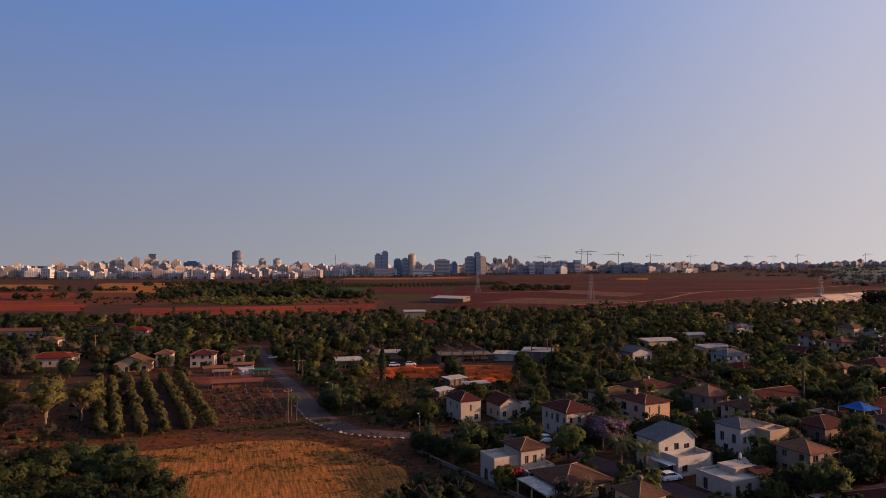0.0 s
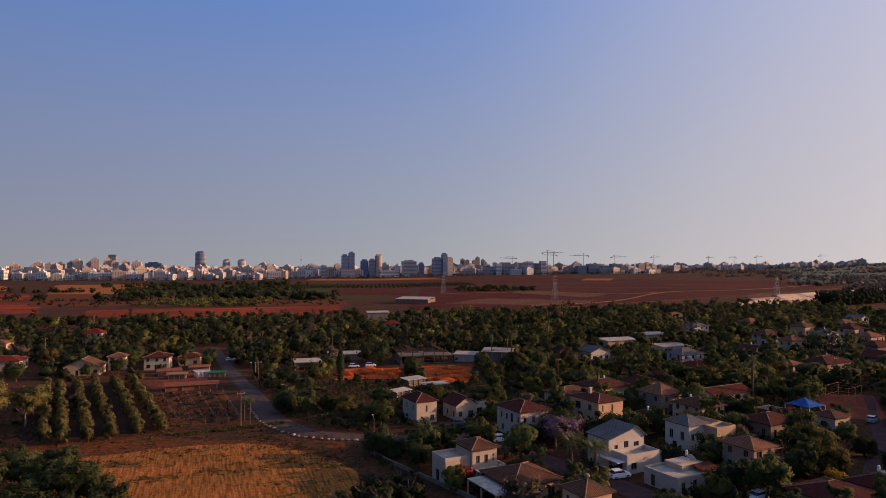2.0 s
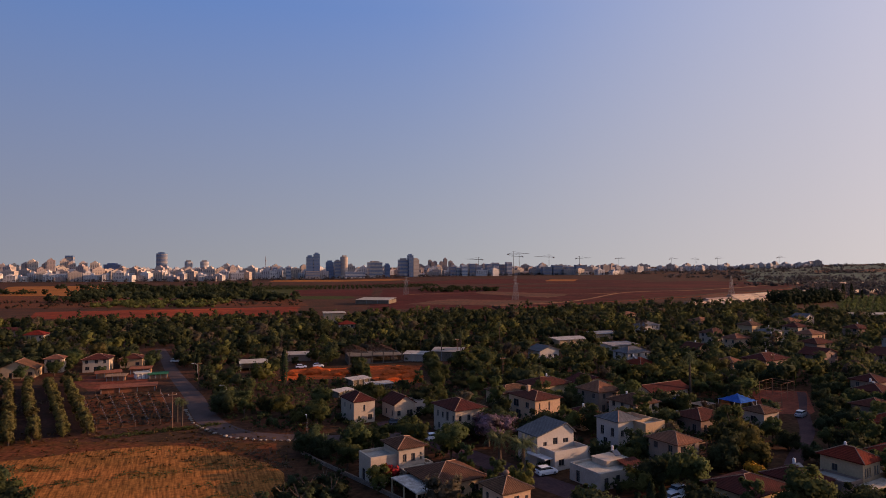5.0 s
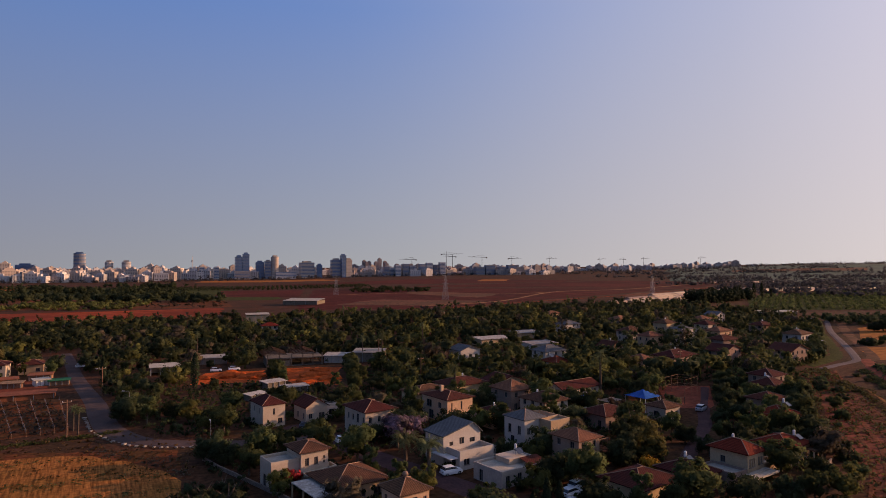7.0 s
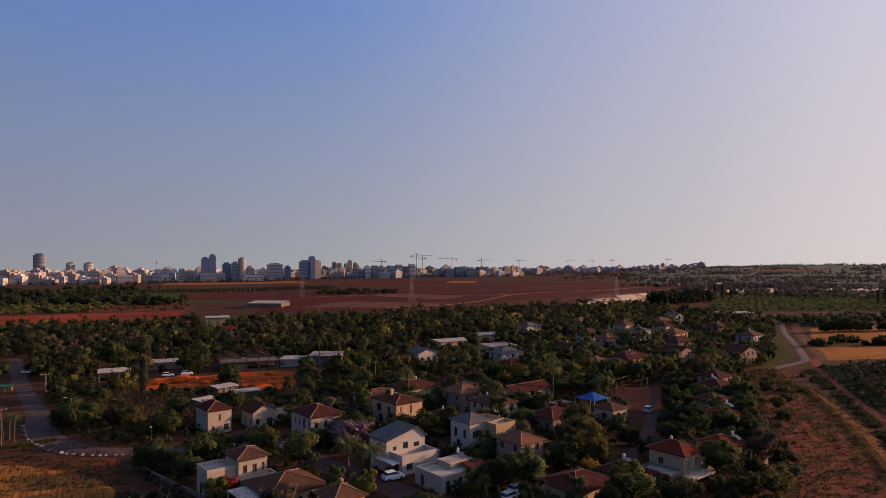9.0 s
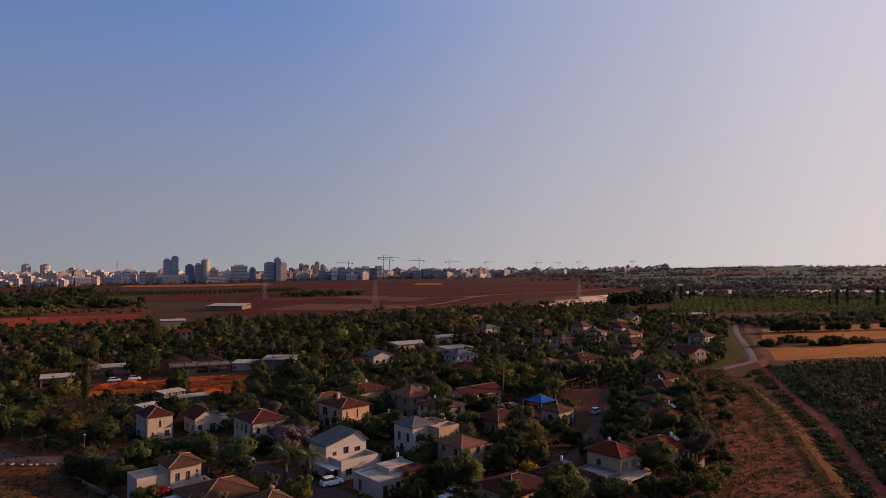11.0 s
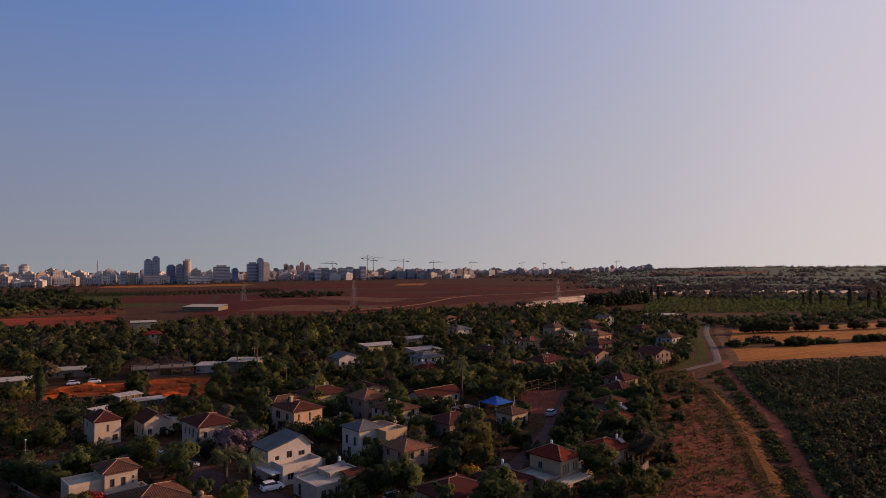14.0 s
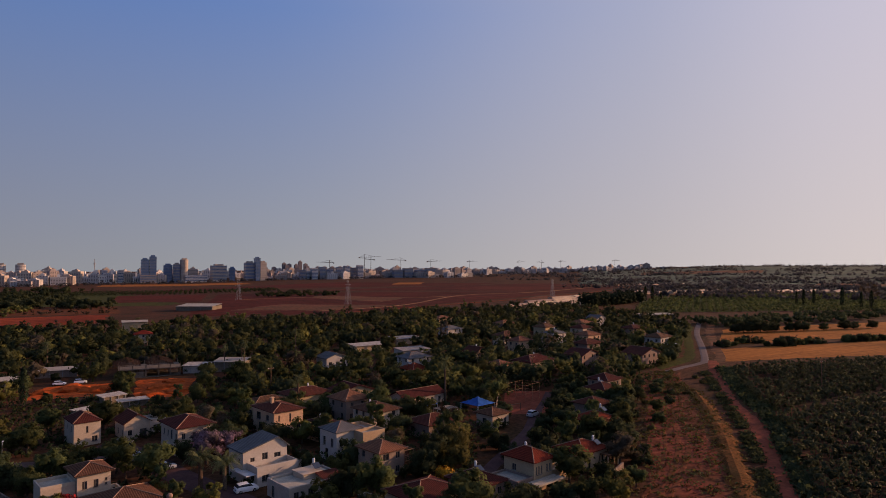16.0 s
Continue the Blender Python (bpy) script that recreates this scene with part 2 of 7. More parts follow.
M["leaf_brown"] = mat("dull_leaves", (0.124, 0.095, 0.065), (0.062, 0.053, 0.038), 0.13, 0.75, 0.3, 2.5, 0.0, vary=0.3, thin=0.50, isl=0.14)
M["leaf_purple"] = mat("purple_blossom", (0.185, 0.120, 0.165), (0.095, 0.075, 0.075), 0.5, 0.8, 0.3, 2.5, 0.0, thin=0.25, isl=0.3)
M["leaf_red"] = mat("red_blossom", (0.42, 0.035, 0.035), (0.26, 0.03, 0.03), 0.8, 0.8, 0.3, 2.5, 0.0, thin=0.25, isl=0.3)
M["leaf_gold"] = mat("golden_blossom", (0.38, 0.20, 0.02), (0.22, 0.14, 0.02), 0.8, 0.8, 0.3, 2.5, 0.0, thin=0.25, isl=0.3)
M["citrus"] = mat("orchard_leaves", (0.067, 0.075, 0.039), (0.043, 0.052, 0.027), 0.02, 0.7, 0.25, 0.8, 0.0, thin=0.40, isl=0.15)
M["leaf_palm"] = mat("palm_fronds", (0.140, 0.155, 0.070), (0.100, 0.115, 0.052), 0.6, 0.6, 0.3, 3.0, 0.0, vary=0.2, thin=0.45, isl=0.25)
# Leaves greyed and lightened: the haze before far trees is in their colour.
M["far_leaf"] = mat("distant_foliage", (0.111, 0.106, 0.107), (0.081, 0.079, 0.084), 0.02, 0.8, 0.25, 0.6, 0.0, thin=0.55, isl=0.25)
M["weed"] = mat("dry_weeds", (0.15, 0.078, 0.028), (0.11, 0.062, 0.022), 0.3, 0.9, 0.3, 1.0, 0.0, isl=0.35, thin=0.2)
M["bark"] = mat("bark", (0.12, 0.085, 0.060), (0.08, 0.06, 0.045), 1.5, 0.95, 0.35, 8.0, 0.6, vary=0.2)
M["pale_bark"] = mat("pale_bark", (0.231, 0.163, 0.114), (0.154, 0.111, 0.078), 1.2, 0.95, 0.3, 6.0, 0.4)
M["white_wall"] = mat("white_render", (0.481, 0.382, 0.294), (0.428, 0.336, 0.253), 0.35, 0.9, 0.08, 3.0, 0.12, vary=0.06)
M["cool_wall"] = mat("cool_white_render", (0.482, 0.429, 0.379), (0.432, 0.382, 0.335), 0.35, 0.9, 0.07, 3.0, 0.1)
M["beige_wall"] = mat("beige_render", (0.502, 0.351, 0.209), (0.435, 0.299, 0.179), 0.35, 0.9, 0.1, 3.0, 0.12, vary=0.10)
M["peach_wall"] = mat("peach_render", (0.60, 0.38, 0.24), (0.52, 0.33, 0.21), 0.35, 0.9, 0.1, 3.0, 0.12)
M["pink_wall"] = mat("dusky_pink_render", (0.300, 0.197, 0.150), (0.247, 0.170, 0.132), 0.35, 0.9, 0.1, 3.0, 0.12, vary=0.12)
# Plain grey for the store; for the low house, shade is in the colour.
M["stone_wall"] = mat("pale_grey_render", (0.43, 0.37, 0.31), (0.36, 0.31, 0.26), 0.35, 0.9, 0.1, 3.0, 0.12)
M["roof_maroon"] = rows_on(mat("maroon_tiles", (0.095, 0.026, 0.019), (0.067, 0.022, 0.017), 0.5, 0.85, 0.3, 5.0, 0.2, vary=0.12), 0, 0.36, 0.3)
M["roof_red"] = rows_on(mat("red_tiles", (0.164, 0.021, 0.014), (0.121, 0.018, 0.012), 0.5, 0.85, 0.3, 5.0, 0.2, vary=0.15), 0, 0.36, 0.3)
M["roof_tan"] = rows_on(mat("tan_tiles", (0.225, 0.093, 0.052), (0.165, 0.072, 0.043), 0.5, 0.85, 0.3, 5.0, 0.2, vary=0.12), 0, 0.36, 0.3)
M["roof_brown"] = rows_on(mat("brown_tiles", (0.128, 0.057, 0.034), (0.090, 0.043, 0.026), 0.5, 0.85, 0.35, 4.0, 0.2, vary=0.15), 0, 0.36, 0.3)
M["roof_grey"] = rows_on(mat("grey_tiles", (0.128, 0.124, 0.128), (0.098, 0.098, 0.101), 0.5, 0.8, 0.2, 5.0, 0.2), 0, 0.36, 0.25)
M["roof_white"] = mat("whitewashed_roof", (0.403, 0.346, 0.279), (0.312, 0.266, 0.212), 0.5, 0.85, 0.15, 3.0, 0.15, vary=0.15)
M["roof_pale"] = mat("weathered_sheet", (0.42, 0.37, 0.32), (0.27, 0.23, 0.20), 0.8, 0.8, 0.25, 3.0, 0.2, vary=0.2)
M["ridge"] = mat("ridge_tiles", (0.285, 0.174, 0.121), (0.211, 0.128, 0.088), 1.0, 0.85, 0.25, 6.0, 0.2)
M["glass"] = mat("window_glass", (0.020, 0.022, 0.026), (0.028, 0.03, 0.034), 1.0, 0.12, 0.1, 2.0, 0.0, spec=0.6)
M["frame"] = mat("window_frame", (0.20, 0.17, 0.15), None, 1.0, 0.6, 0.1, 5.0, 0.1)
M["shutter"] = mat("dark_shutter", (0.06, 0.05, 0.05), None, 1.0, 0.7, 0.15, 8.0, 0.1)
M["wood"] = mat("weathered_wood", (0.27, 0.15, 0.09), (0.19, 0.11, 0.07), 1.2, 0.85, 0.3, 8.0, 0.3, vary=0.15)
M["white_metal"] = mat("white_metal", (0.74, 0.72, 0.70), None, 1.0, 0.45, 0.06, 4.0, 0.05, spec=0.4)
M["grey_metal"] = mat("grey_metal", (0.30, 0.30, 0.31), None, 1.0, 0.45, 0.15, 4.0, 0.05, metal=0.4, spec=0.4)
M["rust"] = mat("rusty_sheet", (0.26, 0.085, 0.045), (0.19, 0.07, 0.04), 0.6, 0.85, 0.3, 4.0, 0.2, vary=0.15)
M["timber"] = mat("dark_roof_timber", (0.080, 0.045, 0.032), (0.055, 0.034, 0.026), 1.2, 0.9, 0.3, 6.0, 0.2)
M["concrete"] = mat("raw_concrete", (0.192, 0.148, 0.108), (0.136, 0.108, 0.081), 0.5, 0.95, 0.25, 3.0, 0.3)
M["blue"] = mat("blue_canvas", (0.05, 0.20, 0.62), (0.04, 0.16, 0.5), 0.8, 0.6, 0.1, 4.0, 0.1)
M["green_net"] = mat("green_net", (0.03, 0.14, 0.06), None, 0.8, 0.7, 0.2, 6.0, 0.2)
M["panel"] = mat("solar_panel", (0.02, 0.03, 0.06), None, 1.0, 0.2, 0.1, 5.0, 0.0, spec=0.6)
M["tyre"] = mat("tyre_rubber", (0.02, 0.02, 0.02), None, 1.0, 0.9, 0.1, 8.0, 0.1)
M["stone"] = mat("pale_stone", (0.252, 0.184, 0.139), (0.189, 0.136, 0.106), 1.0, 0.95, 0.3, 5.0, 0.4, vary=0.15)
M["plastic"] = mat("greenhouse_film", (0.500, 0.356, 0.245), (0.338, 0.236, 0.160), 0.05, 0.55, 0.25, 0.5, 0.1, vary=0.3)
for k, c in (("car_white", (0.72, 0.72, 0.72)), ("car_silver", (0.42, 0.43, 0.45)), ("car_dark", (0.03, 0.035, 0.045)), ("car_blue", (0.10, 0.14, 0.22))):
    M[k] = mat(k, c, c, 1.0, 0.25, 0.03, 3.0, 0.0, spec=0.6)
for k, c, c2 in (("city_white", (0.58, 0.53, 0.49), (0.48, 0.44, 0.41)), ("city_beige", (0.46, 0.37, 0.30), (0.40, 0.32, 0.27)), ("city_grey", (0.29, 0.26, 0.24), (0.24, 0.21, 0.21)),
                 ("city_pink", (0.38, 0.30, 0.27), (0.33, 0.26, 0.23))):
    M[k] = mat(k, c, c2, 0.03, 0.9, 0.08, 0.3, 0.0, vary=0.18)
M["city_glass"] = mat("tower_glass", (0.08, 0.14, 0.25), (0.11, 0.17, 0.28), 0.05, 0.2, 0.15, 0.3, 0.0, spec=0.6)
M["city_band"] = mat("blue_window_bands", (0.09, 0.13, 0.21), (0.13, 0.18, 0.26), 0.05, 0.3, 0.2, 0.3, 0.0, spec=0.5)
M["city_dark"] = mat("window_bands", (0.16, 0.15, 0.15), (0.22, 0.20, 0.19), 0.05, 0.35, 0.2, 0.3, 0.0, vary=0.2)


# ---- ground, fields and roads ----
def steps(points):
    out = [points[0][0]]
    for (a, _), (b, s) in zip(points, points[1:]):
        k = max(1, round((b - a) / s))
        out += [a + (b - a) * i / k for i in range(1, k + 1)]
    return out


def sheet(name, xs, ys, place, material, label, category="ground"):
    verts = [place(x, y) for y in ys for x in xs]
    w = len(xs)
    faces = [(j * w + i, j * w + i + 1, (j + 1) * w + i + 1, (j + 1) * w + i) for j in range(len(ys) - 1) for i in range(w - 1)]
    me = bpy.data.meshes.new(name)
    me.from_pydata(verts, [], faces)
    me.materials.append(material)
    return tagged(new(name, me), label, category, kind="structure")


gx = steps([(-4600, 0), (-1200, 200), (-300, 60), (-120, 12), (420, 6), (900, 30), (4600, 185)])
gy = steps([(-700, 0), (0, 70), (60, 10), (420, 6), (900, 30), (2900, 100), (4700, 300)])
sheet("ground", gx, gy, lambda x, y: (x, y, ground_z(x, y)), M["earth"], "dry brown earth with thin olive-green weeds", "ground")


def field(name, a, b, c, d, material, label, lift=0.12, n=14, category="field", wob=0.0):
    """A sheet laid over the ground between four corners, in order round it, with slightly uneven edges."""
    def place(u, v):
        x = (a[0] * (1 - u) + b[0] * u) * (1 - v) + (d[0] * (1 - u) + c[0] * u) * v
        y = (a[1] * (1 - u) + b[1] * u) * (1 - v) + (d[1] * (1 - u) + c[1] * u) * v
        if wob:
            e = noise.noise_vector(Vector((x, y, 3.0)) / (wob * 6)) * wob + noise.noise_vector(Vector((x, y, 9.0)) / (wob * 1.7)) * wob * 0.5
            x, y = x + e.x, y + e.y
        return x, y, ground_z(x, y) + (lift if 0 < u < 1 and 0 < v < 1 else -0.03)
    k = [i / n for i in range(n + 1)]
    return sheet(name, k, k, place, material, label, category)


def ribbon(name, points, width, material, label, lift=0.10, category="road", ragged=0.0, hump=0.0):
    """A road along a smooth line through the points; a point may give its own width."""
    pts = [Vector(p[:2]) for p in points]
    wd = [p[2] if len(p) > 2 else width for p in points]
    line = []
    for i in range(len(pts) - 1):
        p0, p1, p2, p3 = pts[max(i - 1, 0)], pts[i], pts[i + 1], pts[min(i + 2, len(pts) - 1)]
        fine = max(8, int((p2 - p1).length / 1.2)) if ragged else 8
        for k in range(fine):
            s = k / fine
            q = 0.5 * ((2 * p1) + (p2 - p0) * s + (2 * p0 - 5 * p1 + 4 * p2 - p3) * s * s + (3 * p1 - p0 - 3 * p2 + p3) * s ** 3)
            line.append((q, wd[i] * (1 - s) + wd[i + 1] * s))
    line.append((pts[-1], wd[-1]))
    verts, cols = [], 5
    for i, (q, w) in enumerate(line):
        d = (line[min(i + 1, len(line) - 1)][0] - line[max(i - 1, 0)][0]).normalized()
        side = Vector((d.y, -d.x))
        for k in range(cols):
            off = (k / (cols - 1) - 0.5) * w
            if ragged and k in (0, cols - 1):
                off += ragged * (noise.noise(Vector((q.x, q.y, k * 5.0)) * 0.35) + noise.noise(Vector((q.x, q.y, k * 5.0)) * 1.1) * 0.6) * 2
            p = q + side * off
            verts.append((p.x, p.y, ground_z(p.x, p.y) + (lift if 0 < k < cols - 1 else min(lift, -0.04)) + hump * math.sin(math.pi * k / (cols - 1)) * (0.7 + 0.5 * noise.noise(Vector((q.x, q.y, 2.0)) * 0.2))))
    faces = [(i * cols + k, i * cols + k + 1, (i + 1) * cols + k + 1, (i + 1) * cols + k) for i in range(len(line) - 1) for k in range(cols - 1)]
    me = bpy.data.meshes.new(name)
    me.from_pydata(verts, [], faces)
    me.materials.append(material)
    tagged(new(name, me), label, category, kind="structure")
    return line


# The dry field in front of the road, its banks and the plots beside it
def stubble_edge(x):
    return float(np.interp(x, [-100, -72, -54, -44, -34, -28, -20, -13, -8, -3, 1, 3.5], [138, 144, 150.5, 155, 157.6, 157.6, 154.6, 149.5, 145, 140, 133, 119]))


def on_stubble(u, v):
    x = -95 + 98.2 * u
    y = 60 + (stubble_edge(x) - 60) * v
    e = noise.noise_vector(Vector((x, y, 3.0)) / 9) * 1.2 + noise.noise_vector(Vector((x, y, 9.0)) / 2.5) * 0.5
    return x + e.x, y + e.y, ground_z(x + e.x, y + e.y) + (0.07 if 0 < u < 1 and 0 < v < 1 else -0.03)


k = [i / 90 for i in range(91)]
sheet("field_1", k, k, on_stubble, M["stubble"], "dry orange-brown stubble field with drill rows", "field")
field("field_bank", (-100, 156), (1, 139), (-2, 155), (-96, 172), M["bank"], "reddish bare bank along the stubble field", 0.03, 40, wob=1.4)
field("vine_plot", (-47, 171), (-30, 178), (-43, 218), (-67, 216), M["bank"], "reddish bare plot of young vines", 0.06, 12, wob=0.5)
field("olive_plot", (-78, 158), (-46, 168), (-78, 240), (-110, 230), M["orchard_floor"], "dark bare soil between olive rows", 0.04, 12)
field("yard_plot", (-67, 222), (-47, 222), (-60, 262), (-90, 258), M["strip"], "brown yard with scattered junk", 0.04, 10, wob=0.8)

# Red soil and stubble beyond the village
field("red_field_west", (-215, 512), (-26, 515), (-26, 628), (-240, 588), M["red"], "strip of ploughed red soil", 0.22, 24, wob=4)
field("red_field_far_west", (-560, 560), (-262, 556), (-330, 700), (-640, 730), M["red"], "ploughed red soil field", 0.22, 16, wob=4)
field("red_field_outer", (-660, 745), (-352, 736), (-428, 880), (-760, 890), M["red"], "ploughed red soil field", 0.22, 16, wob=4)
field("tan_field_west", (-406, 872), (-288, 866), (-386, 1240), (-556, 1220), M["gold"], "dry golden stubble field", 0.22, 14, wob=6)
field("tan_field_outer", (-760, 985), (-505, 975), (-606, 1165), (-900, 1175), M["gold"], "dry golden stubble field", 0.22, 12, wob=6)
field("west_waste", (-430, 640), (-20, 634), (-30, 745), (-400, 880), M["bank"], "rough orange-brown waste ground", 0.14, 24, wob=6)
field("west_meadow", (-290, 750), (30, 745), (-60, 1120), (-400, 1240), M["verge"], "weedy green waste between fields", 0.12, 16, wob=8)
field("red_field_great", (32, 572), (150, 534), (560, 770), (70, 990), M["crimson"], "wide dark red ploughed field", 0.22, 30, wob=6)
field("red_field_east", (560, 768), (730, 930), (660, 1110), (200, 1010), M["crimson"], "wide dark red ploughed field", 0.20, 30, wob=6)
field("red_field_north", (-50, 1180), (500, 1075), (590, 1150), (330, 1420), M["crimson"], "wide dark red ploughed field", 0.24, 20, wob=8)
field("red_field_strip", (-55, 815), (46, 795), (58, 990), (-66, 1000), M["crimson"], "dark red ploughed strip before the plantation", 0.26, 14, wob=5)
field("tan_field_city", (-150, 1440), (160, 1420), (130, 1560), (-150, 1580), M["gold"], "dry stubble at the edge of the town", 0.22, 10, wob=8)
field("yellow_field_far", (378, 1182), (442, 1160), (488, 1293), (431, 1313), M["gold"], "far strip of golden stubble", 0.42, 8, wob=5)
field("fallow_strip", (189, 852), (167, 800), (222, 655), (276, 726), M["fallow"], "pale fallow patch in the red field", 0.44, 14, wob=8)
field("fallow_margin", (60, 620), (150, 570), (232, 602), (120, 690), M["fallow"], "weedy fallow corner of the red field", 0.40, 14, wob=8)
ribbon("farm_track_1", [(140, 566), (230, 604), (347, 742), (465, 772), (644, 892)], 5, M["pale"], "pale dirt farm track across the red field", 0.5, ragged=0.6)
ribbon("farm_track_2", [(90, 800), (170, 802), (276, 728), (330, 735)], 4, M["pale"], "pale dirt farm track across the red field", 0.5, ragged=0.6)
ribbon("farm_track_3", [(150, 532), (250, 580), (395, 648), (585, 772)], 5, M["strip"], "brown dirt farm track beside the red field", 0.5, ragged=0.8)

field("greenhouse_yard", (300, 520), (368, 484), (505, 690), (420, 690), M["fallow"], "pale sandy ground round the tunnel greenhouses", 0.3, 14, wob=4)
field("greenhouse_yard_far", (510, 690), (590, 612), (700, 700), (640, 770), M["fallow"], "pale sandy ground round the tunnel greenhouses", 0.3, 14, wob=4)
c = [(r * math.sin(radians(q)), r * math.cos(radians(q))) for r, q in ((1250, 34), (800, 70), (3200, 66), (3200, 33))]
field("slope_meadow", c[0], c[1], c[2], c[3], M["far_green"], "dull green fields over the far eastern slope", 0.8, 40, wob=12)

# The eastern edge: strip, tracks, orchard and golden fields
field("brown_strip", (92, 60), (114, 60), (208, 192), (196, 196), M["strip"], "bare brown strip with dry weeds", 0.03, 40, wob=2.5)
ribbon("grass_ridge", [(108, 56, 5), (123, 73, 5), (131.5, 84, 5), (137, 91, 5.5), (151.5, 109, 5.2), (160.5, 120.5, 5.6), (171, 135.5, 5.2), (179, 147, 3.6), (187, 159, 2.6)], 5, M["ridge_grass"], "low ridge of yellowing dry grass", -0.05, "bank", 1.0, 0.9)
field("golden_field_near", (236, 203), (345, 182), (385, 222), (262, 232), M["gold"], "golden stubble field", 0.05, 40, wob=1.4)
field("golden_field_mid", (268, 240), (420, 232), (470, 290), (330, 300), M["gold"], "golden stubble field behind hedges", 0.05, 14, wob=1.5)
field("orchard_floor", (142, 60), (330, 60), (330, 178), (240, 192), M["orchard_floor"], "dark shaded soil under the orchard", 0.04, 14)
field("far_orchard_floor", (360, 420), (620, 340), (760, 560), (470, 560), M["verge"], "weedy green floor of a distant orchard", 0.3, 12)
field("lawn", (204, 196.5), (230, 209), (240, 221), (212, 212), M["verge"], "small green lawn by the road", 0.10, 16, wob=0.6)
field("orange_spoil", (-11, 236), (12, 234), (15, 260), (-8, 262), M["orange"], "bright orange bare soil of a building plot", 0.05, 30, wob=2.6)
field("orange_spoil_plot", (23, 226), (38, 220), (42, 260), (21, 262), M["orange"], "bright orange bare soil of a building plot", 0.06, 30, wob=2.6)
field("playground", (119, 156), (131, 152), (150, 180), (134, 186), M["track"], "sandy orange playground court", 0.10, 8)
main_road = ribbon("road", [(34, 152, 6), (24, 156, 6), (14, 157, 6), (0.6, 159.6, 6), (-11.5, 164.4, 6.8), (-21, 177, 7.4), (-27.5, 194, 7.0), (-33.2, 212, 6.4), (-42.2, 236, 5.8), (-52, 263, 5.6), (-63, 297, 5.4), (-74, 330, 5)], 8,
                   M["road"], "worn grey village road that bends past the field")
ribbon("village_street", [(22, 170), (31, 154), (38, 138), (47, 121), (56, 104), (62, 90)], 7, M["street"], "dark paved street between the houses")
ribbon("village_lane", [(146, 178), (136, 164), (127, 152), (118, 139), (108, 128), (97, 116), (88, 104)], 3.6, M["street"], "paved lane between gardens", 0.11)
ribbon("east_road", [(204, 193), (217, 198.5), (229, 203), (237, 209.5), (264, 241), (300, 284.5), (330, 317), (352, 340)], 3.5, M["pale_road"], "pale asphalt road along the eastern edge", 0.11, ragged=0.12)
ribbon("road_verge", [(230, 212), (240, 222), (262, 247), (298, 290), (328, 322)], 5.5, M["verge"], "weedy green verge under the trees along the road", 0.06, ragged=1.0)
ribbon("dirt_shoulder", [(236, 201), (248, 212), (272, 241), (307, 282), (346, 324)], 5.6, M["fallow"], "bare reddish shoulder between road and fields", 0.07, ragged=1.2)
ribbon("dirt_track", [(238, 206, 5.2), (222, 188, 4.6), (207.5, 169, 3.6), (192, 150.5, 3.8), (181, 135, 4.3), (172.5, 121, 4.9), (163.5, 111, 4.6), (156, 102, 4), (144, 88, 4.3), (138.5, 80.5, 4.2), (122, 60, 4.2)], 4.4, M["track"], "reddish dirt track beside the orchard", 0.09, ragged=0.45)
for side_, wide_ in ((-1.4, 1.9), (1.2, 1.5), (-5.0, 1.2)):
    ribbon("strip_track", [(206 + side_, 190), (191 + side_, 173), (175 + side_, 153), (161 + side_, 136), (150 + side_, 122), (141 + side_, 111), (128 + side_, 98), (112 + side_, 84), (96 + side_, 70)], wide_, M["rut"],
           "worn wheel rut along the bare strip", 0.07, ragged=0.45)


# ---- plants ----
rng = np.random.default_rng(7)


def leaf_cards(centres, outward, size, r, loose=0.38):
    """Leaf sprays: bent four-point leaves at the given centres that face outward, more or less. Vertices and faces as arrays."""
    k = len(centres)
    n = outward + loose * r.normal(size=(k, 3))
    n /= np.linalg.norm(n, axis=1)[:, None]
    a = np.cross(n, r.normal(size=(k, 3)))
    a /= np.linalg.norm(a, axis=1)[:, None]
    b = np.cross(n, a)
    s = size * r.uniform(0.6, 1.3, (k, 1))
    dip = n * s * 0.22
    v = np.stack([centres - a * s - dip, centres - b * s * 0.62, centres + a * s - dip, centres + b * s * 0.62], 1)
    soft = outward + 0.35 * n
    soft /= np.linalg.norm(soft, axis=1)[:, None]
    return v.reshape(-1, 3), np.arange(4 * k).reshape(-1, 4), np.repeat(soft, 4, 0)


def ball(level):
    bm = bmesh.new()
    bmesh.ops.create_icosphere(bm, subdivisions=level, radius=1.0)
    out = np.array([v.co[:] for v in bm.verts]), np.array([[v.index for v in f.verts] for f in bm.faces])
    bm.free()
    return out


BALLS = [ball(1), ball(2)]


def cores(lobes, squash, r, level):
    """The dense leafy inside of each lobe: a lumpy closed form under the sprays."""
    v, f = BALLS[level]
    out = []
    for c, size, way in lobes:
        d = v * size * r.uniform(0.45, 0.95, (len(v), 1))
        d[:, 2] *= squash
        n = 0.35 * v + 0.95 * way
        out.append((d + c, f, n / np.linalg.norm(n, axis=1)[:, None]))
    return out


